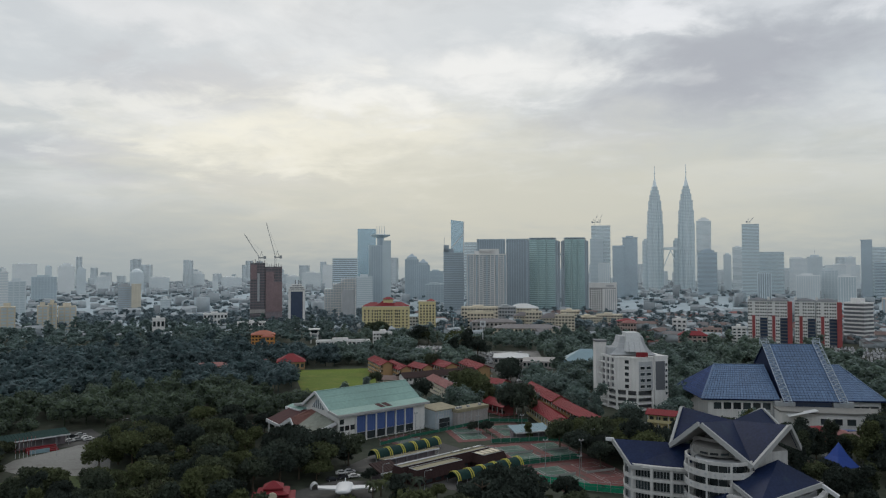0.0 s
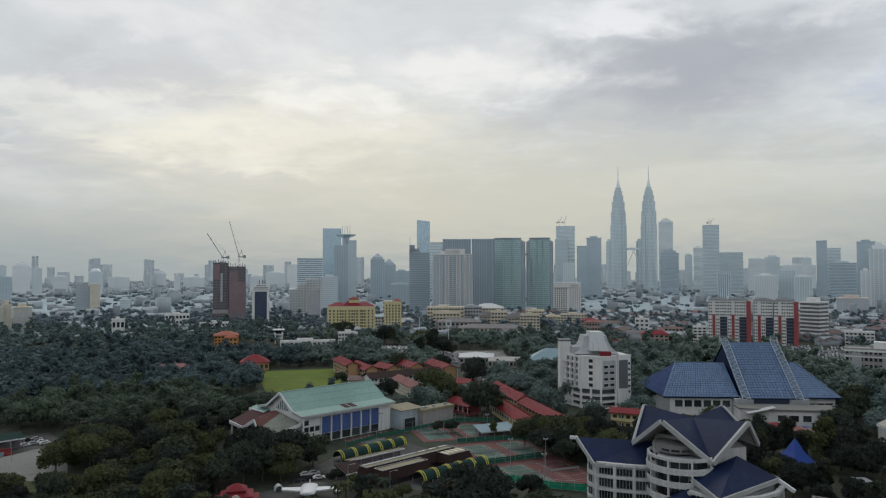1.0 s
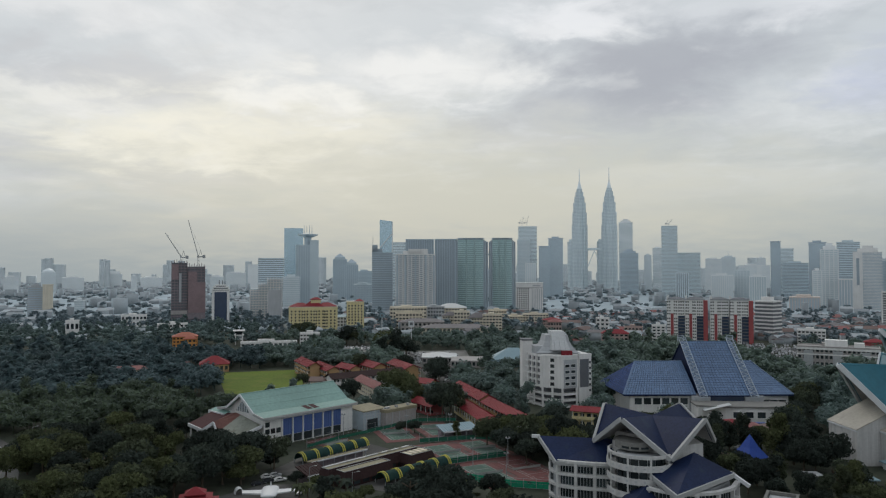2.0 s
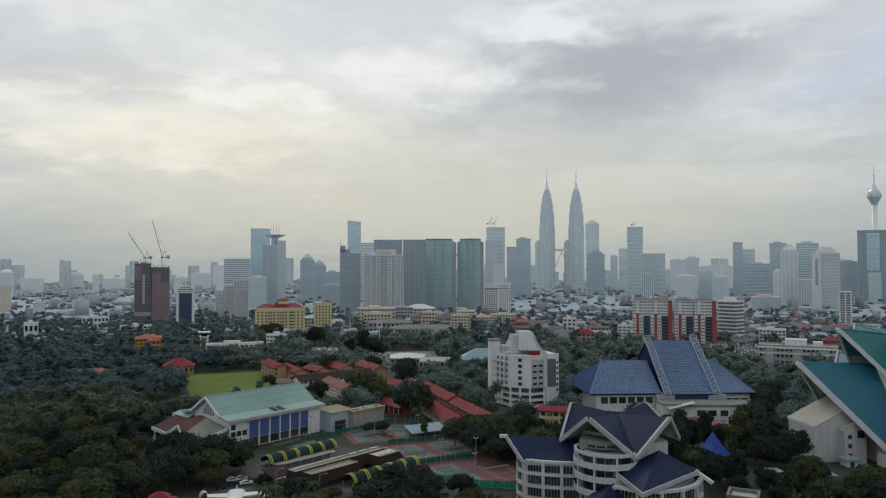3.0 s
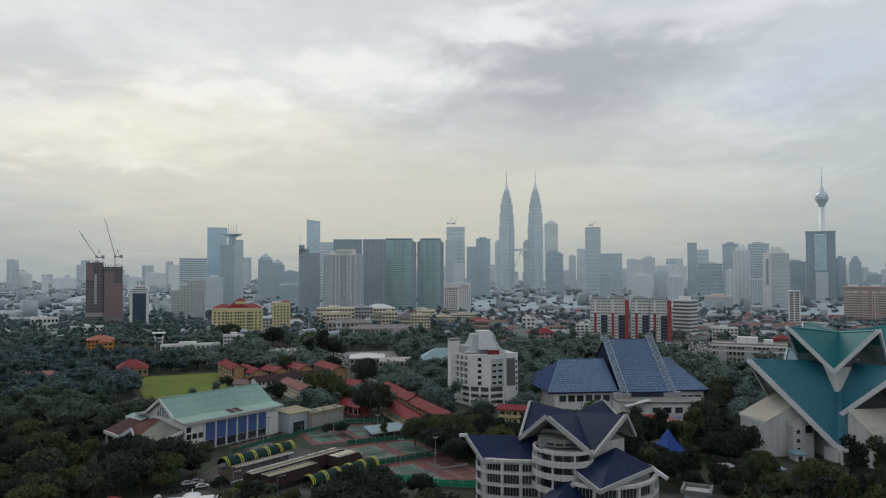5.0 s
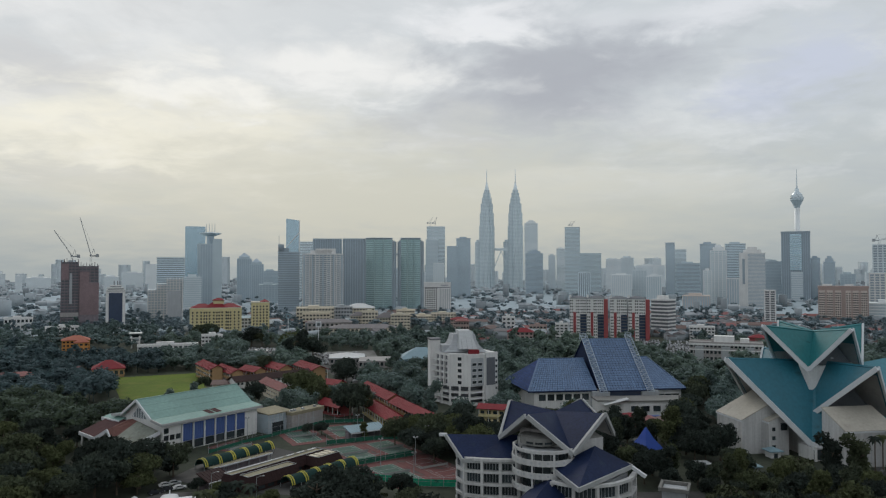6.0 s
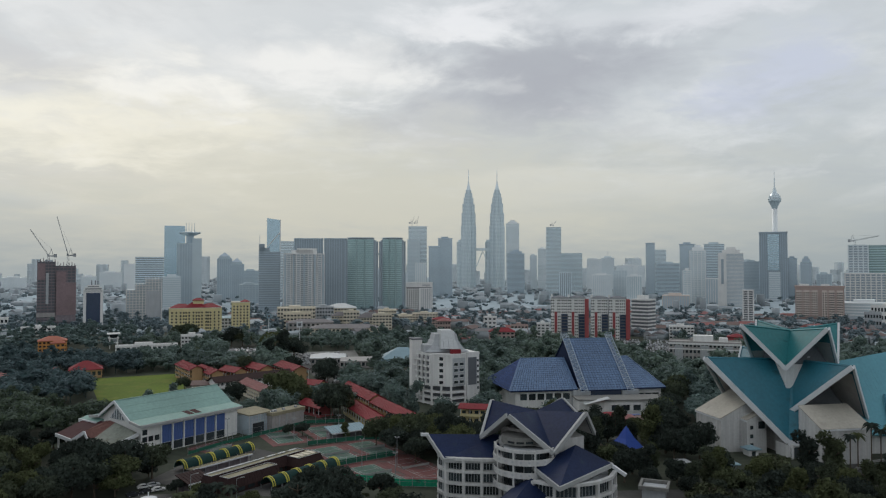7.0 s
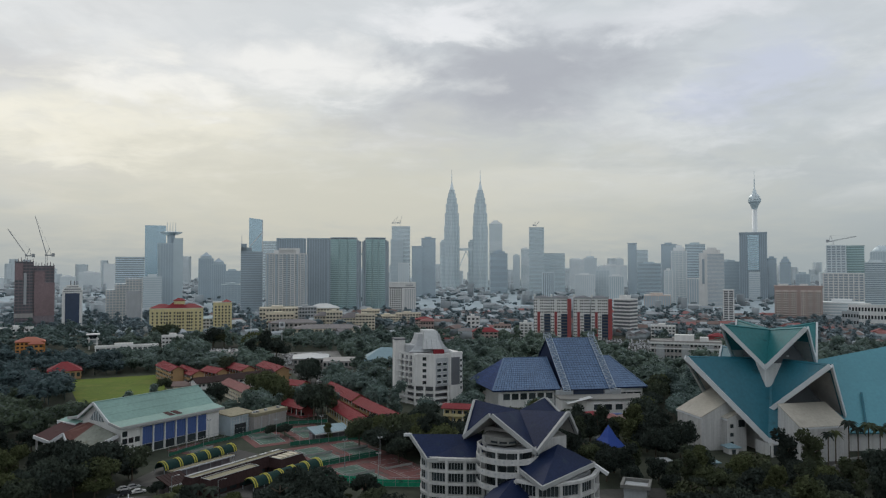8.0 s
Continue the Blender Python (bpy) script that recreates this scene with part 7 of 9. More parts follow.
keep_off(-10, 612, 3, 12, 70)
flat("car_park", "pale open yard with parked cars", ((16, 548), (78, 540), (84, 640), (24, 636)), 0.05, "concrete", "car park")
keep_off(48, 592, 4, 30, 44)
flat("car_park", "crowded open car park among trees", ((40, 455), (62, 452), (74, 560), (30, 580)), 0.05, "asphalt", "car park")
keep_off(52, 510, 5, 20, 55)
flat("lawn", "rough green lawn between car park and trees", ((276, 452), (294, 436), (318, 446), (300, 468)), 0.04, "lawn_dull", "lawn")
keep_off(296, 452, -40, 14, 14)
keep_off(*(QUARTER @ Vector((86, 340, 0))).xy, LAST_TURN, 22, 12)
keep_off(95, 310, 0, 9, 12)
keep_off(125, 797, -8, 100, 45)
keep_off(43, 222, 0, 17, 14)
for qx, qy, qa, qb in ((72, 325, 14, 12), (56, 364, 24, 8), (84, 344, 24, 12)):
    keep_off(*(QUARTER @ Vector((qx, qy, 0))).xy, LAST_TURN, qa, qb)
flat("forecourt", "paved forecourt before the theatre", tuple((QUARTER @ Vector((x, y, 0))).xy for x, y in ((46, 200), (74, 206), (72, 238), (50, 236))), 0.05, "asphalt", "pavement")
flat("road", "curving asphalt drive beside the theatre", tuple((QUARTER @ Vector((x, y, 0))).xy for x, y in ((128, 235), (136, 232), (148, 262), (190, 268), (190, 276), (144, 270))), 0.06, "asphalt", "road")
keep_off(*(QUARTER @ Vector((78, 345, 0))).xy, LAST_TURN, 24, 12)
keep_off(*(QUARTER @ Vector((142, 252, 0))).xy, LAST_TURN + 60, 22, 6)


def court(x, y, turn, w, d, inner, outer, label):
    root = thing("tennis_court", label, "court", pose(x, y, 0, 0, 0, turn), "tennis courts", (w / 2 + 2, d / 2 + 2))
    bm = BM()
    box(bm, -w / 2, w / 2, -d / 2, d / 2, -0.2, 0.08)
    part("apron", bm, outer, root)
    bm = BM()
    box(bm, -w * 0.32, w * 0.32, -d * 0.37, d * 0.37, 0.0, 0.12)
    part("playing_surface", bm, inner, root)
    for x0, x1, y0, y1 in ((-0.32, -0.31, -0.37, 0.37), (0.31, 0.32, -0.37, 0.37), (-0.31, 0.31, -0.37, -0.365), (-0.31, 0.31, 0.365, 0.37), (-0.24, -0.235, -0.36, 0.36), (0.235, 0.24, -0.36, 0.36), (-0.23, 0.23, -0.2, -0.195), (-0.23, 0.23, 0.195, 0.2)):
        bm = BM()
        box(bm, x0 * w, x1 * w + 0.06, y0 * d, y1 * d, 0.1, 0.135)
        part("line", bm, "line", root)
    bm = BM()
    box(bm, -w * 0.36, w * 0.36, -0.03, 0.03, 0.2, 1.0)
    net = part("net", bm, "line", root)
    for s in (-1, 1):
        bm = BM()
        box(bm, s * w * 0.36 - 0.06, s * w * 0.36 + 0.06, -0.06, 0.06, 0, 1.1)
        part("net_post", bm, "metal_grey", root)
    return root


for x, y, t, w, d, i, o in ((11, 317, 15, 17, 28, "courtgreen", "courtred"), (29, 324, 15, 17, 28, "courtgreen", "courtred"), (-14, 303, 44, 15, 24, "courtgreen", "courtred"),
                            (29.9, 282.8, 20, 15.8, 32.8, "courtgreen", "courtred"), (44.9, 288.2, 20, 15.8, 32.8, "courtgreen", "courtred"), (41.1, 251.8, 20, 15.8, 32.8, "courtgreen", "courtred"), (56.1, 257.2, 20, 15.8, 32.8, "courtred", "courtred")):
    court(x, y, t, w, d, i, o, "faded %s tennis court with worn lines" % ("green and red" if i != o else "red"))


def fence(pts, high, label, net=None, every=4.0, cloth="netgreen"):
    root = thing("court_fence", label, "fence", pose(*pts[0], 0), "court fences")
    ox, oy = pts[0]
    for (x0, y0), (x1, y1) in zip(pts, pts[1:]):
        a = math.degrees(math.atan2(y1 - y0, x1 - x0))
        length = math.hypot(x1 - x0, y1 - y0)
        m = pose(x0 - ox, y0 - oy, 0, 0, 0, a)
        n = max(1, int(length / every))
        for i in range(0 if (x0, y0) == pts[0] else 1, n + 1):
            bm = BM()
            box(bm, length * i / n - 0.06, length * i / n + 0.06, -0.06, 0.06, 0, high, m)
            part("post", bm, "metal_grey", root)
        for z in (0.1, high / 2, high - 0.08):
            bm = BM()
            box(bm, 0, length, -0.03, 0.03, z, z + 0.06, m)
            part("rail", bm, "metal_grey", root)
        if net:
            bm = BM()
            box(bm, 0.1, length - 0.1, 0.06, 0.09, 0.15, high * net, m)
            part("windbreak", bm, cloth, root)
    return root


fence(((26, 250), (36, 243), (46, 236), (58, 232)), 3.2, "wire court fence with a torn green windbreak net", 0.75, cloth="netbright")
fence(((-2, 320), (9, 330), (22, 342), (40, 341)), 4.0, "tall wire court fence with green windbreak net", 0.4)
fence(((-2, 320), (-14, 310), (-26, 296)), 4.0, "tall wire court fence beside a hall", 0.35)
fence(((20, 300), (44, 304), (62, 300)), 4.0, "tall wire fence behind the lower courts", 0.45)


fence(((24, 264), (40, 270.5), (52, 275)), 3.0, "wire court fence with a dull green windbreak net", 0.7)


def light_mast(x, y, h):
    root = thing("light_mast", "slim grey floodlight mast beside a court", "lamp post", pose(x, y, 0), "floodlight masts")
    bm = BM()
    ring_solid(bm, [circle(0.14, 0, 8), circle(0.08, h, 8)])
    part("pole", bm, "metal_grey", root)
    bm = BM()
    box(bm, -0.8, 0.8, -0.1, 0.1, h - 0.1, h + 0.1)
    part("cross_arm", bm, "metal_grey", root)
    for s in (-0.6, 0.6):
        bm = BM()
        box(bm, s - 0.25, s + 0.25, -0.35, 0.15, h + 0.1, h + 0.5)
        part("floodlight", bm, "metal_grey", root)


for x, y, h in ((37, 262, 10), (50, 262, 10), (62, 246, 10), (15, 310, 9), (34, 312, 9), (-12, 312, 10), (58, 280, 10), (46, 244, 9)):
    light_mast(x, y, h)


# ---- covered walkways with yellow hoops, dark sheds ----
def tunnel(x0, y0, x1, y1, r, hoops):
    a = math.degrees(math.atan2(y1 - y0, x1 - x0))
    length = math.hypot(x1 - x0, y1 - y0)
    root = thing("covered_walkway", "barrel-roofed dark green covered walkway with yellow hoops", "walkway", pose(x0, y0, 0, 0, 0, a), "covered walkways", None)
    keep_off((x0 + x1) / 2, (y0 + y1) / 2, a, length / 2 + 1, r + 2)

    def arch(x, rad, n=14):
        return [(x, rad * math.cos(math.pi * i / n), 1.2 + rad * math.sin(math.pi * i / n)) for i in range(n + 1)]

    def shell(bm, xa, xb, ro, ri):
        rows = [[bm.verts.new(p) for p in arch(x, rad)] for x, rad in ((xa, ro), (xb, ro), (xb, ri), (xa, ri))]
        for k in range(4):
            p, q = rows[k], rows[(k + 1) % 4]
            for i in range(14):
                bm.faces.new((p[i], p[i + 1], q[i + 1], q[i]))
        for i in (0, 14):
            bm.faces.new([rows[k][i] for k in range(4)])

    bm = BM()
    shell(bm, 0, length, r, r - 0.12)
    part("sheet_roof", bm, "tunnel", root)
    for i in range(hoops):
        c = length * (i + 0.1) / (hoops - 0.8)
        for dx in (0, 0.9):
            bm = BM()
            shell(bm, c + dx - 0.16, c + dx + 0.16, r + 0.28, r - 0.02)
            part("hoop", bm, "hoop", root)
    for i in range(int(length / 4) + 1):
        for s in (-1, 1):
            bm = BM()
            box(bm, length * i / int(length / 4) - 0.1, length * i / int(length / 4) + 0.1, s * r - 0.1, s * r + 0.1, 0, 1.3)
            part("post", bm, "metal_grey", root)
    return root


tunnel(-27, 273, -3, 295, 2.6, 6)
tunnel(3, 244, 27, 264, 2.6, 6)


def shed(x, y, turn, l, w, z0, z1, roof, label, wall="brownish"):
    root = thing("shed", label, "shed", pose(x, y, 0, 0, 0, turn), "dark roofed stalls", (l / 2 + 1, w / 2 + 1))
    bm = BM()
    slab(bm, [(-l / 2, -w / 2, z0), (l / 2, -w / 2, z0), (l / 2, w / 2, z1), (-l / 2, w / 2, z1)], 0.3)
    slope = part("roof", bm, roof, root)
    bm = BM()
    for i in range(int(l / 1.2) + 1):
        c = -l / 2 + 0.1 + (l - 0.2) * i / int(l / 1.2)
        beam(bm, (c, -w / 2, z0 + 0.06), (c, w / 2, z1 + 0.06), 0.14, 0.12)
    tagged(part("roof_ribbing", bm, roof, slope), kind="stuff")
    bm = BM()
    beam(bm, (-l / 2, -w / 2 - 0.05, z0 - 0.2), (l / 2, -w / 2 - 0.05, z0 - 0.2), 0.15, 0.5)
    part("gutter", bm, "metal_white", slope)
    bm = BM()
    box(bm, -l / 2 + 0.8, l / 2 - 0.8, 0, w / 2 - 0.6, 0, min(z0, z1) - 0.3)
    part("wall", bm, wall, root)
    for i in range(int(l / 5) + 1):
        c = -l / 2 + 0.5 + (l - 1.0) * i / int(l / 5)
        bm = BM()
        box(bm, c - 0.12, c + 0.12, -w / 2 + 0.3, -w / 2 + 0.54, 0, z0 - 0.2)
        part("post", bm, "metal_grey", root)


def mansard(x, y, turn, l, w, h, label, patches=0):
    """Stall with a low wall, steep lean-in roof sides and a flat top behind a pale kerb."""
    root = thing("stall", label, "stall", pose(x, y, 0, 0, 0, turn), "dark roofed stalls", (l / 2 + 1, w / 2 + 1))
    bm = BM()
    box(bm, -l / 2 + 0.6, l / 2 - 0.6, -w / 2 + 0.6, w / 2 - 0.6, 0, 2.0)
    part("wall", bm, "maroon", root)
    lean = 1.3
    lo = [(-l / 2, -w / 2, 1.9), (l / 2, -w / 2, 1.9), (l / 2, w / 2, 1.9), (-l / 2, w / 2, 1.9)]
    hi = [(-l / 2 + lean, -w / 2 + lean, h), (l / 2 - lean, -w / 2 + lean, h), (l / 2 - lean, w / 2 - lean, h), (-l / 2 + lean, w / 2 - lean, h)]
    for i in range(4):
        j = (i + 1) % 4
        bm = BM()
        slab(bm, [lo[i], lo[j], hi[j], hi[i]], 0.2)
        side = part("roof_side", bm, "maroon", root)
        n = int((Vector(lo[j]) - Vector(lo[i])).length / 1.1)
        bm = BM()
        for k in range(1, n):
            beam(bm, Vector(lo[i]).lerp(Vector(lo[j]), k / n), Vector(hi[i]).lerp(Vector(hi[j]), k / n), 0.12, 0.12)
        tagged(part("roof_ribbing", bm, "maroon", side), kind="stuff")
        bm = BM()
        beam(bm, Vector(hi[i]) + Vector((0, 0, 0.1)), Vector(hi[j]) + Vector((0, 0, 0.06)), 0.16, 0.16)
        part("kerb", bm, "metal_grey", root)
    bm = BM()
    slab(bm, [(a * 0.995, b * 0.99, c - 0.15) for a, b, c in hi], 0.2)
    top = part("flat_roof", bm, "sandroof", root)
    for k in range(patches):
        bm = BM()
        c = -l / 2 + lean + (l - 2 * lean) * (k + 0.5) / patches
        box(bm, c - 0.8, c + 0.8, -w * 0.2, w * 0.2, h - 0.2, h + 0.02)
        part("skylight", bm, "cream", top)
    for k in range(int(l / 4)):
        c = -l / 2 + 2 + k * 4
        bm = BM()
        box(bm, c - 1.3, c + 1.3, -w / 2 + 0.52, -w / 2 + 0.64, 0.6, 1.7)
        part("counter_opening", bm, "glass", root)


mansard(0, 259, 41.5, 44, 6.5, 5.4, "long food stall with steep maroon roof sides and sandy top")
shed(-12.5, 269, 41, 26, 3.6, 4.0, 3.6, "sandroof", "long stall with a mossy sand-coloured roof")
ridge = thing("ridge_gutter", "long galvanised ridge gutter patched with pale sheets on a stall roof", "gutter", pose(0, 259, 5.42, 0, 0, 41.5), clear=None)
bm = BM()
box(bm, -20, 20, 1.0, 1.7, 0, 0.16)
part("gutter_run", bm, "metal_grey", ridge)
for i in range(9):
    bm = BM()
    x = 4.5 + 1.7 * i
    box(bm, x, x + 1.1, 0.9, 1.8, 0.16, 0.24)
    part("patch_sheet", bm, "white" if i % 3 else "sandroof", ridge)
mansard(-2.5, 249, 41, 23, 7.0, 5.2, "food stall with steep maroon roof sides and a mossy flat top")
mansard(16, 267, 41, 13, 10, 5.0, "square stall with steep maroon sides and a patched pale top", 4)
shed(-20, 249, 41, 9, 7, 3.4, 5.4, "maroon", "small stall with a dark maroon roof")
shed(37, 310, 20, 17, 8, 3.4, 5.0, "cyanroof", "open shelter with a pale blue metal roof")
shed(-168, 291, 43, 30, 8, 4.6, 6.0, "tunnel", "long open shelter with a dark green roof")

# ---- small roofs and shelters ----
tent = thing("canvas_tent", "bright blue canvas pyramid tent", "tent", QUARTER @ pose(64, 279, 0, 0, 0, 30), clear=(8, 8))
keep_off(*(QUARTER @ Vector((63, 268, 0))).xy, LAST_TURN, 6, 7)
keep_off(*(QUARTER @ Vector((58, 220, 0))).xy, LAST_TURN, 10, 15)
bm = BM()
ring_solid(bm, [[(-4.6, -4.6, 4.0), (4.6, -4.6, 4.0), (4.6, 4.6, 4.0), (-4.6, 4.6, 4.0)], [(-2.2, -2.2, 7.4), (2.2, -2.2, 7.4), (2.2, 2.2, 7.4), (-2.2, 2.2, 7.4)], [(-0.1, -0.1, 11.8), (0.1, -0.1, 11.8), (0.1, 0.1, 11.8), (-0.1, 0.1, 11.8)]])
part("canopy", bm, "tent", tent)
for sx in (-4.4, 4.4):
    for sy in (-4.4, 4.4):
        bm = BM()
        box(bm, sx - 0.12, sx + 0.12, sy - 0.12, sy + 0.12, 0, 4.4)
        part("pole", bm, "metal_white", tent)


def kiosk(x, y, turn, w, h, rise, roof, wall, label, name="kiosk"):
    root = thing(name, label, name, pose(x, y, 0, 0, 0, turn), clear=(w / 2 + 1.5, w / 2 + 1.5))
    bm = BM()
    box(bm, -w / 2, w / 2, -w / 2, w / 2, 0, h)
    part("wall", bm, wall, root)
    bm = BM()
    box(bm, -w * 0.2, w * 0.2, -w / 2 - 0.05, -w / 2 + 0.1, 0.1, h * 0.75)
    part("doorway", bm, "glass", root)
    bm = BM()
    hip_roof(bm, -w / 2, w / 2, -w / 2, w / 2, h, h + rise, 0.9)
    part("roof", bm, roof, root)


for (x, y), w, h, rise, roof, wall, label in (
        ((80, 262), 3.4, 2.8, 0.5, "greyroof", "white", "small white gatehouse with a flat roof"),
        ((113, 283), 4.0, 2.4, 1.6, "cyanroof", "white", "small kiosk with a pale blue roof"),
        ((90, 330), 6.0, 4.0, 3.0, "mint", "white", "pavilion with a pale green hipped roof"),
        ((94, 262), 8.0, 2.6, 1.0, "cyanroof", "metal_grey", "stall under a torn bright blue sheet")):
    q = QUARTER @ Vector((x, y, 0))
    kiosk(q.x, q.y, LAST_TURN + 10, w, h, rise, roof, wall, label)

# small white hut with a parapet, near the gallery
q = QUARTER @ Vector((61, 228, 0))
hut = thing("plant_hut", "small flat-roofed concrete plant hut with a raised rim", "hut", pose(q.x, q.y, 0, 0, 0, LAST_TURN - 20), clear=(7, 7))
bm = BM()
box(bm, -3.5, 3.5, -3.5, 3.5, 0, 4)
part("wall", bm, "grey", hut)
for x0, x1, y0, y1 in ((-4.5, 4.5, -4.5, -3.7), (-4.5, 4.5, 3.7, 4.5), (-4.5, -3.7, -3.7, 3.7), (3.7, 4.5, -3.7, 3.7)):
    bm = BM()
    box(bm, x0, x1, y0, y1, 3.9, 5.0)
    part("rim", bm, "concrete", hut)

# aircraft-shaped white play shelter
plane = thing("aeroplane_shelter", "white aeroplane-shaped playground shelter", "playground", pose(-31.8, 231.5, 0, 0, 0, 3), clear=(9, 9))
keep_off(-31, 216, 0, 10, 14)
keep_off(-33, 252, 0, 6, 9)
bm = BM()
ring_solid(bm, [[(r * 0.95 * math.cos(a), y, 2.4 + r * 0.24 * math.sin(a)) for a in [2 * math.pi * i / 12 for i in range(12)]] for y, r in ((-5.4, 1.7), (-4.8, 2.5), (-1, 2.9), (3, 2.9), (4.8, 2.6), (5.4, 1.6))])
part("fuselage", bm, "metal_white", plane, smooth=True)
for s in (-1, 1):
    bm = BM()
    slab(bm, [(s * 1.2, -2.4, 2.6), (s * 8.2, -1.6, 2.9), (s * 8.6, 1.0, 2.9), (s * 1.2, 1.8, 2.6)][::s], 0.4)
    part("wing", bm, "metal_white", plane)
bm = BM()
slab(bm, [(0.1, 3.6, 2.8), (0.1, 5.2, 2.6), (0.1, 5.4, 4.0), (0.1, 4.7, 4.0)], 0.25)
part("tail_fin", bm, "metal_white", plane)
bm = BM()
box(bm, -0.8, 0.8, -4, 4, 0, 1.4)
part("plinth", bm, "concrete", plane)

# red-roofed pavilion with a round gable ornament
pav = thing("pavilion", "small pavilion with stepped bright red roofs", "pavilion", pose(-52, 221, 0, 0, 0, 10) @ Matrix.Scale(0.82, 4), clear=(8, 8))
keep_off(-49, 206, 0, 9, 8)
keep_off(-49, 199, 0, 9, 7)
keep_off(-34, 226, 0, 14, 12)
bm = BM()
box(bm, -6, 6, -5, 5, 0, 3.2)
part("wall", bm, "ochre", pav)
for k, (w, z) in enumerate(((7.5, 3.2), (5.4, 5.2), (3.2, 7.0))):
    bm = BM()
    hip_roof(bm, -w, w, -w * 0.85, w * 0.85, z, z + 2.4, 0.5)
    part("roof_tier", bm, "redroof", pav)
bm = BM()
ring_solid(bm, [[(1.6 * math.cos(a), y, 5.4 + 1.5 * math.sin(a)) for a in [2 * math.pi * i / 16 for i in range(16)]] for y in (-6.6, -6.2)])
part("round_ornament", bm, "cream", pav)

# ---- palms, cars, signs and other small things ----
EXTRA_TREES = []
def palm_mesh():
    bm = BM()
    for i in range(13):
        a = 2 * math.pi * i / 13
        rise = 0.5 if i % 2 else 0.15
        prev = None
        for k in range(7):
            u = k / 6
            r = 3.1 * u
            z = rise * r * 1.5 - 0.32 * r * r
            w = 0.62 * math.sin(math.pi * min(1, u * 0.9 + 0.12)) + 0.03
            c = Vector((math.cos(a) * r, math.sin(a) * r, z))
            s = Vector((-math.sin(a), math.cos(a), 0)) * w
            row = [bm.verts.new(c - s - Vector((0, 0, w * 0.5))), bm.verts.new(c), bm.verts.new(c + s - Vector((0, 0, w * 0.5)))]
            if prev:
                bm.faces.new((prev[0], prev[1], row[1], row[0]))
                bm.faces.new((prev[1], prev[2], row[2], row[1]))
            prev = row
    return mesh_of("fronds", bm, "leaf")


PALM = palm_mesh()


def palm(x, y, h, scale=1.0):
    bm = BM()
    ring_solid(bm, [circle(r, z, 8) for r, z in ((0.34, 0), (0.24, 1.2), (0.2, h * 0.6), (0.24, h - 1.4), (0.12, h))])
    root = tagged(new("palm_tree", mesh_of("trunk", bm, "bark")), "slim royal palm with a tuft of dark fronds", "palm", "palms by the theatre")
    root.matrix_basis = pose(x, y, 0, 0, 0, (x * 53 + y * 17) % 360)
    ob = new("fronds", PALM)
    ob.parent = root
    ob.matrix_basis = pose(0, 0, h) @ Matrix.Scale(scale, 4)


for x, y, h, s in ((140.5, 263, 12.2, 0.95), (143.5, 263.5, 12.6, 1.0), (147.5, 262, 16.5, 1.15), (152, 264, 14.0, 1.1), (155, 262.5, 15.6, 1.2), (159.5, 263, 14.2, 1.2), (163, 262, 15.5, 1.2), (137.5, 263, 3.4, 0.7), (149, 260, 3.0, 0.8)):
    q = QUARTER @ Vector((x, y, 0))
    palm(q.x, q.y, h, s)


def car_build(paint, label):
    """Small saloon car: body, cabin glass, wheels with rims, lamps."""
    root = tagged(new("car"), label, "car", "parked cars")
    bm = BM()
    ring_solid(bm, [[(x, y, z) for x, z in ((-2.1, 0.35), (2.1, 0.35), (2.15, 0.75), (1.1, 0.9), (0.5, 1.38), (-1.0, 1.42), (-1.75, 0.95), (-2.15, 0.85))] for y in (-0.84, 0.84)])
    body = part("body", bm, paint, root)
    bm = BM()
    ring_solid(bm, [[(x, y, z) for x, z in ((1.02, 0.94), (0.47, 1.33), (-0.95, 1.36), (-1.6, 0.98))] for y in (-0.855, 0.855)])
    part("side_glass", bm, "glass", body)
    bm = BM()
    slab(bm, [(1.1, -0.7, 0.93), (1.1, 0.7, 0.93), (0.53, 0.66, 1.38), (0.53, -0.66, 1.38)], 0.03)
    part("windscreen", bm, "glass", body)
    for x in (-1.3, 1.3):
        for y in (-0.8, 0.8):
            bm = BM()
            ring_solid(bm, [[(x + 0.32 * math.cos(a), y + dy, 0.32 + 0.32 * math.sin(a)) for a in [2 * math.pi * i / 12 for i in range(12)]] for dy in (-0.1, 0.1)])
            wheel = part("wheel", bm, "rubber", root)
            bm = BM()
            s = 1 if y > 0 else -1
            ring_solid(bm, [[(x + 0.2 * math.cos(a), y + s * dy, 0.32 + 0.2 * math.sin(a)) for a in [2 * math.pi * i / 8 for i in range(8)]] for dy in (0.09, 0.12)])
            part("rim", bm, "metal_grey", wheel)
    for y in (-0.6, 0.6):
        bm = BM()
        box(bm, 2.1, 2.18, y - 0.18, y + 0.18, 0.6, 0.74)
        part("headlight", bm, "metal_white", root)
    return root


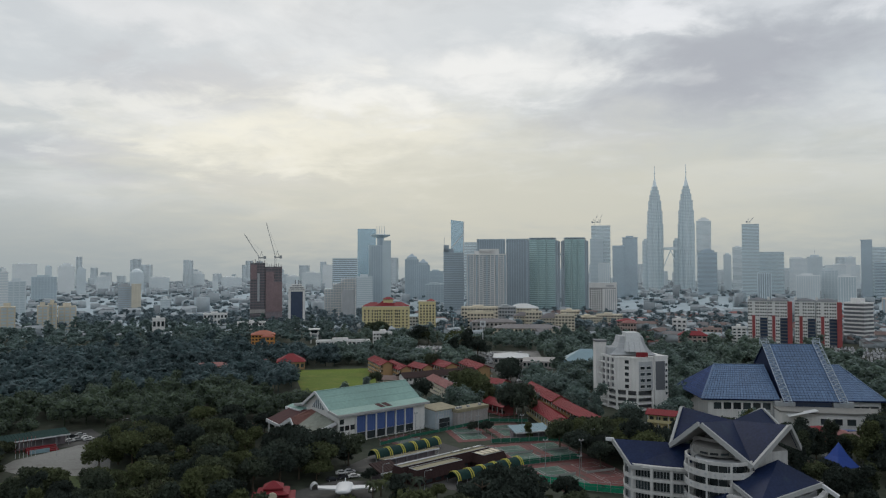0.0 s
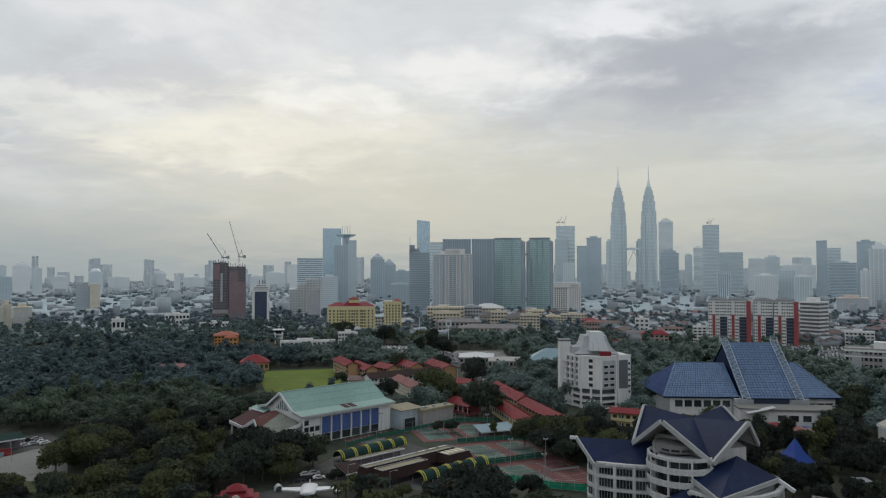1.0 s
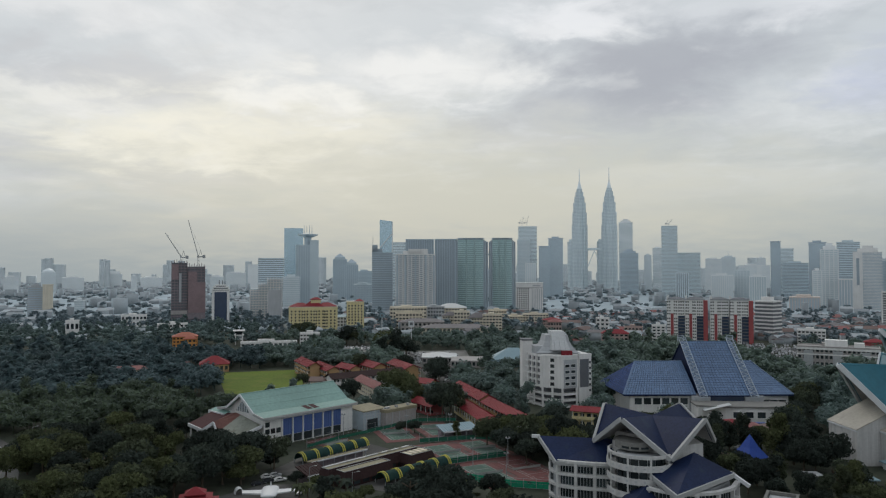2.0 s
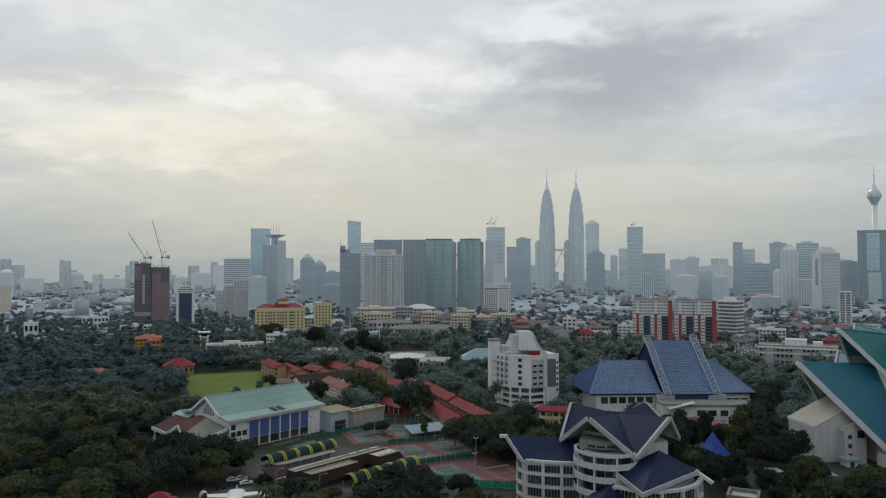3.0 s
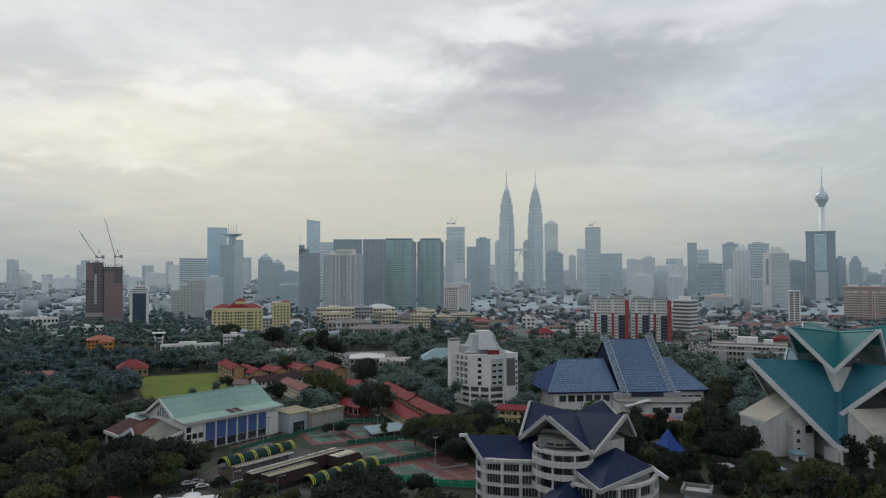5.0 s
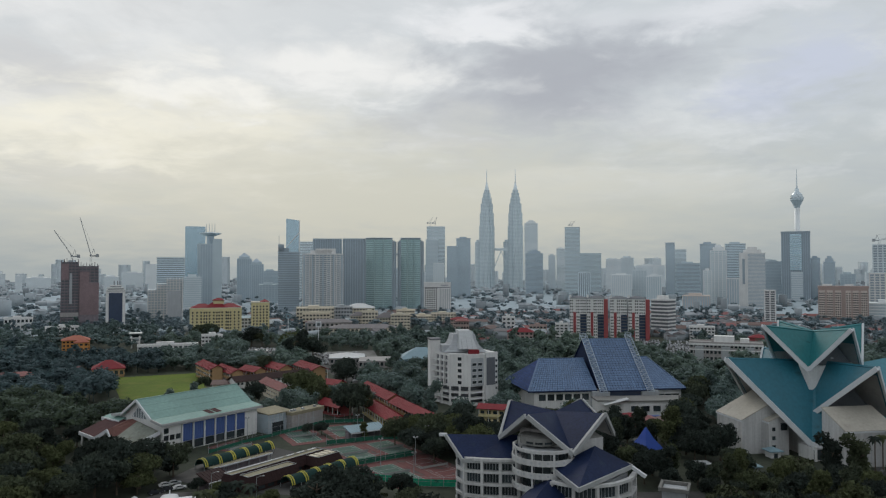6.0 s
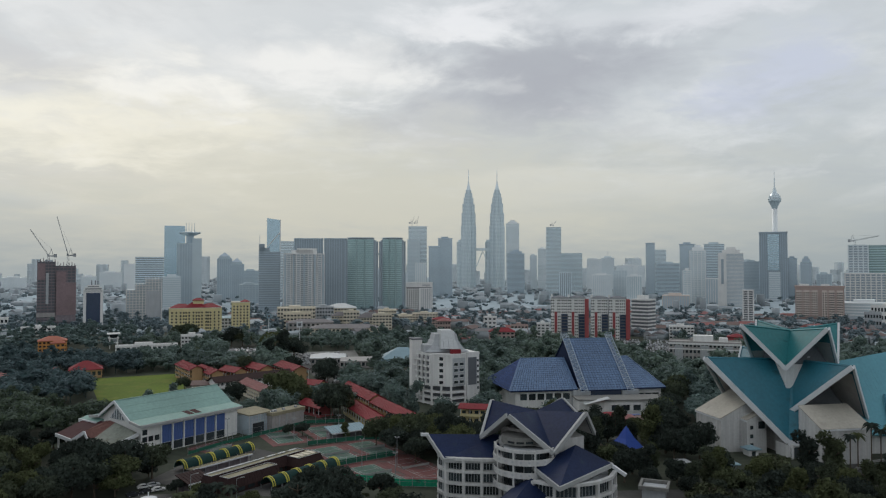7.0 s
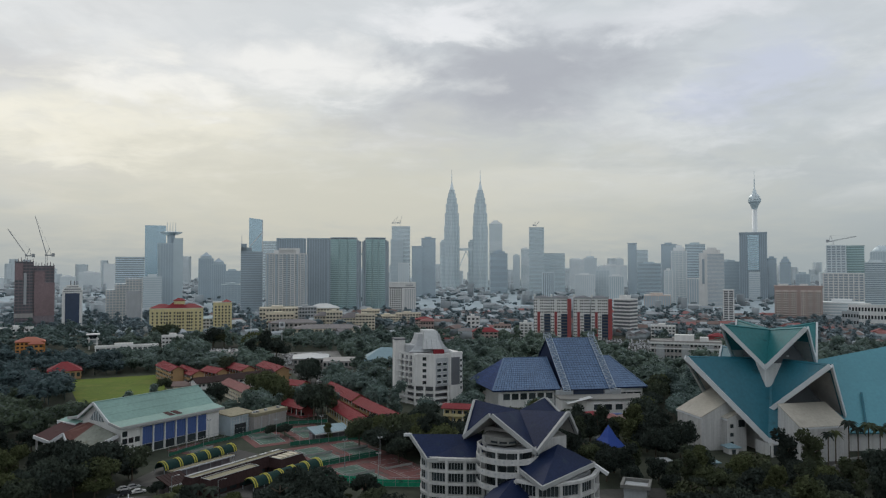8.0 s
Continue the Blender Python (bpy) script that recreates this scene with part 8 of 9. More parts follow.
CARS = [car_build("carwhite", "small white saloon car parked in the open"), car_build("carsilver", "small silver saloon car parked in the open"), car_build("cardark", "small dark saloon car parked in the open")]
spots_cars = [(-36, 255, 20), (-33.4, 256.5, 20), (-34.5, 250, 22), (-31, 250.8, 20), (-38, 247, 24), (-12, 230, 20), (-24, 240, 70), (-23, 236, 72),
              (-157, 303, 35), (-155, 306, 35), (-153, 309, 35), (-160, 311, 35), (-158, 314, 35), (-150.5, 306, 35)]
for i in range(14):
    spots_cars.append((-18 + (i % 7) * 3.1, 655 + (i // 7) * 9, 88))
for i in range(30):
    spots_cars.append((40 + (i % 3) * 9.5 + (i // 3) * 0.9, 462 + (i // 3) * 10.5 + (i % 3) * 2.7, 8 + (i * 37) % 24))
q = QUARTER @ Vector((66, 306, 0))
spots_cars += [(q.x, q.y, 30), (93.5, 316, 60)]
for i, (x, y, a) in enumerate(spots_cars):
    k = (0, 0, 1, 0, 2, 1, 0)[i % 7]
    if i < 3:
        CARS[i].matrix_basis = pose(x, y, 0.06, 0, 0, a)
    else:
        copy_thing(CARS[k], pose(x, y, 0.06, 0, 0, a))


# parked cars packed on far open ground, too small to pick apart
def far_cars(count, cx, cy, hx, hy, turn, name_label):
    r = np.random.default_rng(int(cx + 5000))
    bm = BM()
    m = pose(cx, cy, 0, 0, 0, turn)
    cells = [(i, j) for i in range(int(-hx / 2.7), int(hx / 2.7)) for j in range(int(-hy / 6), int(hy / 6))]
    r.shuffle(cells)
    for i, j in cells[:count]:
        x, y, h = i * 2.7 + r.uniform(-0.2, 0.2), j * 6 + r.uniform(-0.3, 0.3), r.uniform(0.75, 0.95)
        box(bm, x - 0.88, x + 0.88, y - 2.1, y + 2.1, 0.15, h, m)
        box(bm, x - 0.76, x + 0.76, y - 1.0, y + 1.3, h, h + 0.55, m)
    tagged(new("parked_cars", mesh_of("parked_cars", bm, "carmix")), name_label, "cars", kind="stuff")


far_cars(160, 285, 530, 34, 28, -25, "rows of parked cars on open ground beyond the hall")
far_cars(120, 262, 500, 22, 24, -25, "rows of parked cars beside the blue-roofed hall")
far_cars(240, 345, 590, 26, 78, -30, "crowded rows of parked cars on open ground")
keep_off(345, 590, -30, 24, 70)
far_cars(120, 380, 600, 50, 30, -30, "rows of parked cars among low houses")
keep_off(285, 530, -25, 38, 32)

far_cars(150, 50, 590, 26, 40, 4, "rows of parked cars on a pale yard")
far_cars(90, -22, 664, 36, 20, 0, "rows of parked cars behind the school")

# square sign on a pole and a tall banner mast
for x, y, h, w, lab, mat_name in ((38, 690, 23, 5.5, "white square sign board on a tall pole", "metal_white"), (10, 700, 30, 4, "tall mast with a pale blue banner head", "cyanroof")):
    sign = thing("sign_post", lab, "sign", pose(x, y, 0, 0, 0, 0))
    bm = BM()
    ring_solid(bm, [circle(0.45, 0, 8), circle(0.35, h, 8)])
    part("pole", bm, "metal_white", sign)
    bm = BM()
    box(bm, -w / 2, w / 2, -0.4, 0.4, h - w, h)
    board = part("board", bm, mat_name, sign)
    bm = BM()
    box(bm, -w * 0.25, w * 0.25, -0.5, -0.4, h - w * 0.75, h - w * 0.25)
    part("emblem", bm, "darkgrey", board)


def lamp_post(x, y, h):
    root = thing("street_lamp", "slim grey street lamp with a single arm", "street lamp", pose(x, y, 0), "street lamps")
    bm = BM()
    ring_solid(bm, [circle(0.11, 0, 6), circle(0.07, h, 6)])
    part("pole", bm, "metal_grey", root)
    bm = BM()
    beam(bm, (0, 0, h), (1.8, 0, h + 0.4), 0.1)
    part("arm", bm, "metal_grey", root)
    bm = BM()
    box(bm, 1.6, 2.4, -0.15, 0.15, h + 0.3, h + 0.45)
    part("lamp_head", bm, "metal_grey", root)


for x, y in ((-150, 280), (-138, 310), (-126, 262), (-20, 238), (8, 410), (46, 440), (82, 300), (-6, 230)):
    lamp_post(x, y, 8)

# blue container and market stalls by the entrance range
q = QUARTER @ Vector((80, 345, 0))
cont = thing("shipping_container", "dark blue shipping container beside the entrance range", "container", pose(q.x, q.y, 0, 0, 0, LAST_TURN + 6), clear=(8, 3))
bm = BM()
box(bm, -6, 6, -1.3, 1.3, 0, 3)
for i in range(24):
    box(bm, -5.9 + i * 0.5, -5.7 + i * 0.5, -1.36, 1.36, 0.15, 2.85)
part("body", bm, "bluewall", cont)
bm = BM()
box(bm, 6.0, 6.06, -1.2, 1.2, 0.1, 2.9)
part("doors", bm, "bluewall", cont)
for x, y, w, roof, wall, lab in ((70, 338, 7, "redroof", "yellow", "yellow stall with a red roof"), (76, 333, 8, "redroof_old", "red", "red market stall with a faded roof"), (84, 331, 7, "brownroof", "cream", "market stall with a brown roof")):
    q = QUARTER @ Vector((x, y, 0))
    kiosk(q.x, q.y, LAST_TURN + 8, w, 4.0, 1.8, roof, wall, lab, "stall")

kiosk(428, 574, -40, 15, 10, 3, "redroof", "red", "dark red gabled house beside the grey-brown block", "house")
# grandstand steps under the long green shelter, and loose trees on the parade ground
stand = thing("grandstand", "stepped red grandstand benches under a green shelter", "grandstand", pose(-162, 287.5, 0, 0, 0, 43), clear=None)
for i in range(4):
    bm = BM()
    box(bm, -4, 7, -3.4 + i * 1.1, -2.3 + i * 1.1, 0, 0.5 + 0.45 * i)
    part("bench_step", bm, "redroof", stand)
bm = BM()
box(bm, -3.4, 3.6, -3.9, -3.6, 0, 1.6)
part("front_panel", bm, "cyanroof", stand, "pale teal painted panel")
for x, y, s, k in ((-110, 193, 1.0, 2), (-101, 191, 0.95, 5), (-114.5, 239, 0.75, 0), (-25, 246, 0.5, 0),
                   (52, 276, 1.15, 0), (60, 283, 1.3, 4), (68, 271, 1.2, 1), (60, 270, 1.1, 0), (71, 286, 1.3, 0), (47, 291, 1.1, 4), (76, 298, 1.3, 1), (64, 297, 1.2, 0), (57, 262, 0.9, 4),
                   (-2, 226, 0.55, 0), (7, 222, 0.6, 4), (12, 226, 0.5, 1), (24, 226, 0.25, 3), (28, 224, 0.22, 7), (33, 226, 0.24, 3), (38, 222, 0.25, 7), (130, 244, 0.72, 1), (-18, 240, 0.5, 0), (19, 318, 0.6, 0), (36, 306, 0.55, 5), (13, 318, 0.5, 4),
                   (13, 387, 2.0, 0), (19, 380, 1.5, 4), (34, 345, 1.7, 1), (39, 352, 1.4, 7), (-42, 452, 0.9, 0), (40, 446, 1.5, 4), (44, 470, 1.4, 1), (22, 500, 1.4, 0), (-10, 500, 1.3, 4), (-24, 398, 1.1, 0), (-12, 392, 1.2, 4),
                   (163, 264, 1.4, 0), (170, 278, 1.5, 4), (182, 297, 1.2, 1), (196, 316, 1.2, 0), (210, 332, 1.2, 4), (214, 342, 1.4, 0), (226, 352, 1.3, 1), (155, 252, 1.3, 4), (150, 238, 1.2, 1), (222, 350, 1.3, 1)):
    EXTRA_TREES.append((x, y, s, k))
for x, y in ((-16, 226), (-20, 231), (-12, 233), (-8, 229), (-22, 225), (30, 232)):
    palm(x, y, 4.5 + (x * x) % 2.5, 1.0)
for i in range(6):
    x, y = -164 + 1.0 * i, 276.5 + 0.9 * i
    mast = thing("flagpole", "slim red and white banded flagpole", "flagpole", pose(x, y, 0), "flagpoles by the parade ground")
    for k in range(4):
        bm = BM()
        ring_solid(bm, [circle(0.1 - 0.01 * k, 1.9 * k, 6), circle(0.09 - 0.01 * k, 1.9 * k + 1.9, 6)])
        part("band", bm, "red" if k % 2 else "metal_white", mast)

# kerb wall along the drive, spectator steps and an arched shelter
kerb = thing("kerb_wall", "low pale curved kerb wall along the theatre drive", "wall", QUARTER @ pose(0, 0, 0), clear=None)
line = [(127, 230), (131, 243), (134.5, 251), (139, 258.5), (145, 265.5), (152.6, 271.5), (163, 276.5), (176, 280)]
for (ax, ay), (bx, by) in zip(line, line[1:]):
    bm = BM()
    beam(bm, (ax, ay, 0.45), (bx, by, 0.45), 0.7, 0.95)
    part("kerb_length", bm, "concrete", kerb)
steps = thing("spectator_steps", "worn grey spectator steps beside the covered walkway", "steps", pose(25.5, 248.5, 0, 0, 0, 41), clear=(9, 5))
for i in range(5):
    bm = BM()
    box(bm, -8, 8, -3.2 + 1.1 * i, -2.1 + 1.1 * i, 0, 0.4 + 0.42 * i)
    part("step", bm, "concrete", steps)
arch = thing("arched_shelter", "small white arched shelter beside the aeroplane", "shelter", pose(-42.5, 238.5, 0, 0, 0, 20) @ Matrix.Scale(0.75, 4), clear=(3, 3))
bm = BM()
profile = [(1.9 * math.cos(math.pi * i / 12), 2.6 * math.sin(math.pi * i / 12)) for i in range(13)] + [(1.7 * math.cos(math.pi * i / 12), 2.4 * math.sin(math.pi * i / 12)) for i in range(12, -1, -1)]
rows = [[bm.verts.new((px, y, pz)) for px, pz in profile] for y in (-1.8, 1.8)]
for i in range(len(profile)):
    j = (i + 1) % len(profile)
    bm.faces.new((rows[0][i], rows[0][j], rows[1][j], rows[1][i]))
for row in rows:
    for i in range(12):
        bm.faces.new((row[i], row[i + 1], row[24 - i], row[25 - i]))
part("shell", bm, "metal_white", arch)
for x, y, sc, k in ((38, 222, 0.9, 0), (-43, 264, 1.5, 0), (-51, 259, 1.4, 4), (-35, 266, 1.1, 1), (-58, 268, 1.3, 7), (184, 188, 0.5, 3), (191, 195, 0.55, 3), (199, 193, 0.6, 3), (205, 201, 0.5, 3), (213, 206, 0.55, 3)):
    EXTRA_TREES.append((x, y, sc, k))

# ---- trees ----
rng = np.random.default_rng(7)


def leaf_cloud(n, lobes, size, seed, lift=0.0):
    """Leaf sprays: small crossed blades scattered through and over the lobes of a crown."""
    r = np.random.default_rng(seed)
    w = np.array([l[3] * l[4] for l in lobes])
    pick = r.choice(len(lobes), n, p=w / w.sum())
    lob = np.array(lobes)[pick]
    v = r.normal(size=(n, 3))
    v /= np.linalg.norm(v, axis=1)[:, None]
    rad = 0.5 + 0.64 * r.random(n) ** 0.75
    c = lob[:, :3] + v * lob[:, [3, 3, 4]] * rad[:, None]
    nrm = v + r.normal(size=(n, 3)) * 0.85 + (0, 0, lift)
    nrm /= np.linalg.norm(nrm, axis=1)[:, None]
    t = np.cross(nrm, r.normal(size=(n, 3)))
    t /= np.linalg.norm(t, axis=1)[:, None]
    b = np.cross(nrm, t)
    s = size * (0.6 + 0.8 * r.random(n))[:, None]
    k = (0.55 + 0.35 * r.random(n))[:, None]
    bend = nrm * s * 0.28
    verts = np.stack([c - t * s - bend, c + t * s * 0.9 - b * s * k, c + t * s * 0.3 + b * s * k * 1.3], 1).reshape(-1, 3)
    return verts, np.arange(3 * n).reshape(-1, 3)


def crown_body(lobes, seed, fine, size=0.72):
    """Uneven solid masses of foliage behind the leaf sprays, one for each lobe."""
    r = np.random.default_rng(seed)
    bm = BM()
    bmesh.ops.create_icosphere(bm, subdivisions=fine, radius=1.0)
    bm.verts.index_update()
    unit = np.array([v.co[:] for v in bm.verts])
    tris = np.array([[v.index for v in f.verts] for f in bm.faces])
    bm.free()
    vs, fs = [], []
    for i, l in enumerate(lobes):
        bumpy = unit * (1 + r.normal(size=(len(unit), 1)) * 0.13)
        vs.append(bumpy * np.array((l[3], l[3], l[4])) * size + np.array(l[:3]))
        fs.append(tris + i * len(unit))
    return np.concatenate(vs), np.concatenate(fs)


def full_crown(leaves, lobes, size, seed, lift, fine):
    v0, f0 = crown_body(lobes, seed + 1, fine)
    v1, f1 = leaf_cloud(leaves, lobes, size, seed, lift)
    return np.concatenate([v0, v1]), np.concatenate([f0, f1 + len(v0)])


def trunk_verts(h, r, lean, limbs, seed):
    rr = random.Random(seed)
    bm = BM()
    tip = Vector((lean, lean * 0.4, h))
    ring_solid(bm, [circle(r * 1.5, -0.3, 7), circle(r, h * 0.2, 7), [(x + tip.x * 0.6, y + tip.y * 0.6, z) for x, y, z in circle(r * 0.75, h * 0.65, 7)], [(x + tip.x, y + tip.y, z) for x, y, z in circle(r * 0.35, h, 7)]])
    for i in range(limbs):
        a = 2 * math.pi * (i + rr.random() * 0.6) / limbs
        z = h * (0.55 + 0.3 * rr.random())
        p = Vector((tip.x * z / h, tip.y * z / h, z))
        q = p + Vector((math.cos(a) * h * 0.24, math.sin(a) * h * 0.24, h * 0.16))
        beam(bm, p, q, r * 0.7)
    return bm


def mesh_raw(name, verts, faces, material):
    me = bpy.data.meshes.new(name)
    nv, nf = len(verts), len(faces)
    me.vertices.add(nv)
    me.vertices.foreach_set("co", np.asarray(verts, dtype=np.float32).ravel())
    k = np.asarray(faces).shape[1]
    me.loops.add(nf * k)
    me.loops.foreach_set("vertex_index", np.asarray(faces, dtype=np.int32).ravel())
    me.polygons.add(nf)
    me.polygons.foreach_set("loop_start", np.arange(0, nf * k, k, dtype=np.int32))
    me.polygons.foreach_set("loop_total", np.full(nf, k, dtype=np.int32))
    me.update()
    me.validate()
    me.materials.append(M[material])
    return me


def lobes_for(kind, r):
    out = []
    if kind == "broad":
        out.append((0, 0, 7.6, 3.6, 2.6))
        for i in range(7):
            a = 2 * math.pi * (i + r.random() * 0.7) / 7
            d = 2.6 + r.random() * 1.2
            out.append((math.cos(a) * d, math.sin(a) * d, 4.3 + r.random() * 4.0, 1.9 + r.random() * 0.9, 1.5 + r.random() * 0.6))
    elif kind == "tall":
        for i in range(8):
            a = r.random() * 6.28
            d = 1.8 * r.random() + 0.4
            out.append((math.cos(a) * d, math.sin(a) * d, 3.2 + i * 1.3, 2.1 - 0.08 * i + r.random() * 0.5, 1.7))
    else:
        for i in range(9):
            a = 2 * math.pi * i / 9 + r.random()
            d = 3.6 * math.sqrt(r.random()) + 0.5
            out.append((math.cos(a) * d, math.sin(a) * d, 4.4 + r.random() * 2.6, 2.0 + r.random() * 0.8, 1.2 + 0.4 * r.random()))
    return out


VARIANTS = []
for i, kind in enumerate(("broad", "broad", "tall", "flat", "broad", "tall", "flat", "broad")):
    rr = random.Random(100 + i)
    lobes = lobes_for(kind, rr)
    verts, faces = leaf_cloud(2500, lobes, 0.42, 200 + i)
    crown = mesh_raw("crown", verts, faces, "leaf_olive" if i == 3 else "leaf")
    trunk = mesh_of("trunk", trunk_verts(8.0 if kind != "tall" else 10.5, 0.28, rr.uniform(-0.5, 0.5), 5, i), "bark")
    VARIANTS.append((trunk, crown, kind))

TREE_LABEL = {"broad": "broad dark green rain tree with a rounded uneven crown", "tall": "tall narrow dark green tree", "flat": "spreading tree with a flat layered crown"}


def tree(x, y, scale, turn, k):
    trunk, crown, kind = VARIANTS[k]
    root = tagged(new("tree", trunk), ("olive " if k == 3 else "") + TREE_LABEL[kind], "tree", "park trees")
    root.matrix_basis = pose(x, y, 0, 0, 0, turn) @ Matrix.Diagonal((scale, scale, scale * (0.9 + 0.2 * ((k * 37) % 10) / 10), 1))
    ob = new("crown", crown)
    ob.parent = root
    return root


def wooded(x, y):
    """How thickly trees stand at a place, 0 to 1."""
    d = math.hypot(x, y)
    az = math.degrees(math.atan2(x, y))
    n = noise.noise(Vector((x * 0.012, y * 0.012, 3.1)))
    if d < 300:
        base = 0.95 if az < -8 or az > 16 else 0.75
    elif d < 480:
        base = 0.95 if az < -12 else 0.62
    elif d < 800:
        base = 0.95 if az < -6 else (0.8 if az < 15 and d > 630 else (0.42 if az < 15 else 0.46))
    else:
        base = 0.75 if d < 1150 and az < -6 else (0.5 if d < 1150 else 0.12)
    return base + (0.5 if d < 480 else 1.1) * n


# nearest trees are things of their own, the rest one woodland
spots = []
for ring_lo, ring_hi, gap in ((186, 330, 7.4), (330, 620, 8.8), (620, 1150, 12.5), (1150, 2300, 27.0)):
    area = 0.5 * radians(84) * (ring_hi ** 2 - ring_lo ** 2)
    tries = int(area / gap ** 2 * 2.2)
    cell = {}
    for _ in range(tries):
        d = math.sqrt(rng.uniform(ring_lo ** 2, ring_hi ** 2))
        az = radians(rng.uniform(-34, 50))
        x, y = d * math.sin(az), d * math.cos(az)
        if rng.random() > wooded(x, y) or is_taken(x, y, 3.0):
            continue
        key = (int(x // gap), int(y // gap))
        if any(math.hypot(x - px, y - py) < gap * 0.78 for i in (-1, 0, 1) for j in (-1, 0, 1) for px, py in cell.get((key[0] + i, key[1] + j), ())):
            continue
        cell.setdefault(key, []).append((x, y))
        spots.append((d, x, y))
spots.sort()
NEAR = 300
for d, x, y in spots[:NEAR]:
    small_side = (1.12 if d < 232 else 0.85) if x > 0.4 * y and d < 268 else (0.8 if x < -0.44 * y and d < 262 else 1.05)
    if -80 < x < -20 and 262 < y < 312:
        small_side = 0.7
    tree(x, y, small_side * rng.uniform(0.75, 1.3), rng.uniform(0, 360), int(rng.integers(0, 8)))

# tall clumps round the car parks behind the school
for x, y, s, k in ((-24, 706, 1.9, 0), (-14, 702, 1.6, 3), (-66, 760, 1.7, 1), (-78, 764, 1.5, 4), (8, 552, 1.5, 2), (18, 566, 1.8, 5), (28, 582, 1.9, 0), (13, 590, 1.8, 6), (24, 612, 2.0, 3), (10, 628, 1.8, 1),
                   (-122, 612, 0.68, 0), (-112, 606, 0.62, 4), (-101, 611, 0.7, 1), (-90, 605, 0.66, 0), (-80, 610, 0.62, 4), (-69, 606, 0.7, 0), (-58, 611, 0.9, 1), (-48, 604, 0.95, 4)):
    EXTRA_TREES.append((x, y, s, k))
for x, y, s, k in EXTRA_TREES:
    tree(x, y, s, x * 31 % 360, k)

protos = []
for i, kind in enumerate(("broad", "tall", "flat", "broad", "flat")):
    rr = random.Random(300 + i)
    protos.append(full_crown(340, lobes_for(kind, rr), 0.8, 400 + i, 1.5, 1))
small = [full_crown(90, lobes_for(k, random.Random(500 + i)), 1.1, 600 + i, 2.0, 1) for i, k in enumerate(("broad", "flat", "tall"))]


def woodland(name, label, places, protos, stems, leaves="leaf_far"):
    vs, fs, base = [], [], 0
    for d, x, y in places:
        verts, faces = protos[int(rng.integers(0, len(protos)))]
        a = rng.uniform(0, 6.283)
        s = rng.uniform(0.7, 1.35) if d > 640 else (rng.uniform(0.9, 1.8) if d > 480 else rng.uniform(0.8, 1.5))
        if -150 < x < -40 and 530 < y < 640:
            s = 0.72 + 0.26 * s
        c, sn = math.cos(a) * s, math.sin(a) * s
        w = np.empty_like(verts)
        w[:, 0] = verts[:, 0] * c - verts[:, 1] * sn + x
        w[:, 1] = verts[:, 0] * sn + verts[:, 1] * c + y
        w[:, 2] = verts[:, 2] * s * 1.0
        vs.append(w)
        fs.append(faces + base)
        base += len(w)
        if stems:
            t = 0.22
            col = np.array([(x - t, y, 0), (x + t, y, 0), (x + t, y, 6 * s), (x - t, y, 6 * s), (x, y - t, 0), (x, y + t, 0), (x, y + t, 6 * s), (x, y - t, 6 * s)])
            vs.append(col)
            fs.append(np.array([[0, 1, 2], [0, 2, 3], [4, 5, 6], [4, 6, 7]]) + base)
            base += 8
    return tagged(new(name, mesh_raw(name, np.concatenate(vs), np.concatenate(fs), leaves)), label, "trees", kind="stuff")


fine = [full_crown(900, lobes_for(k, random.Random(900 + i)), 0.56, 950 + i, 1.0, 1) for i, k in enumerate(("broad", "tall", "flat", "broad"))]
def in_park(spot):
    return spot[0] < 960 and spot[1] < -0.15 * spot[2]


park_close = [s for s in spots[NEAR:] if s[0] < 430 and in_park(s)]
park_mid = [s for s in spots[NEAR:] if 430 <= s[0] < 640 and in_park(s)]
park_far = [s for s in spots[NEAR:] if s[0] >= 640 and in_park(s)]
close_spots = [s for s in spots[NEAR:] if s[0] < 430 and not in_park(s)]
mid_spots = [s for s in spots[NEAR:] if 430 <= s[0] < 760 and not in_park(s)]
far_spots = [s for s in spots[NEAR:] if 760 <= s[0] < 1150 and not in_park(s)]
last_spots = [s for s in spots[NEAR:] if s[0] >= 1150]
tiny = [full_crown(16, lobes_for(k, random.Random(700 + i)), 2.0, 800 + i, 2.5, 1) for i, k in enumerate(("broad", "flat"))]
# farther trees take paler, bluer leaf colours in place of haze
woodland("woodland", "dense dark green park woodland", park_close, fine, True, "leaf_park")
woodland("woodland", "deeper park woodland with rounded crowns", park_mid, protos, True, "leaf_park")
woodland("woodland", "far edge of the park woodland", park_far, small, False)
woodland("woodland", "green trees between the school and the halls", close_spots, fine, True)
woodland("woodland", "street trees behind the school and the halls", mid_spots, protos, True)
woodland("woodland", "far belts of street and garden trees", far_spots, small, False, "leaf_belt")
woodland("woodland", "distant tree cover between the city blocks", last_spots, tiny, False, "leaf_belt")


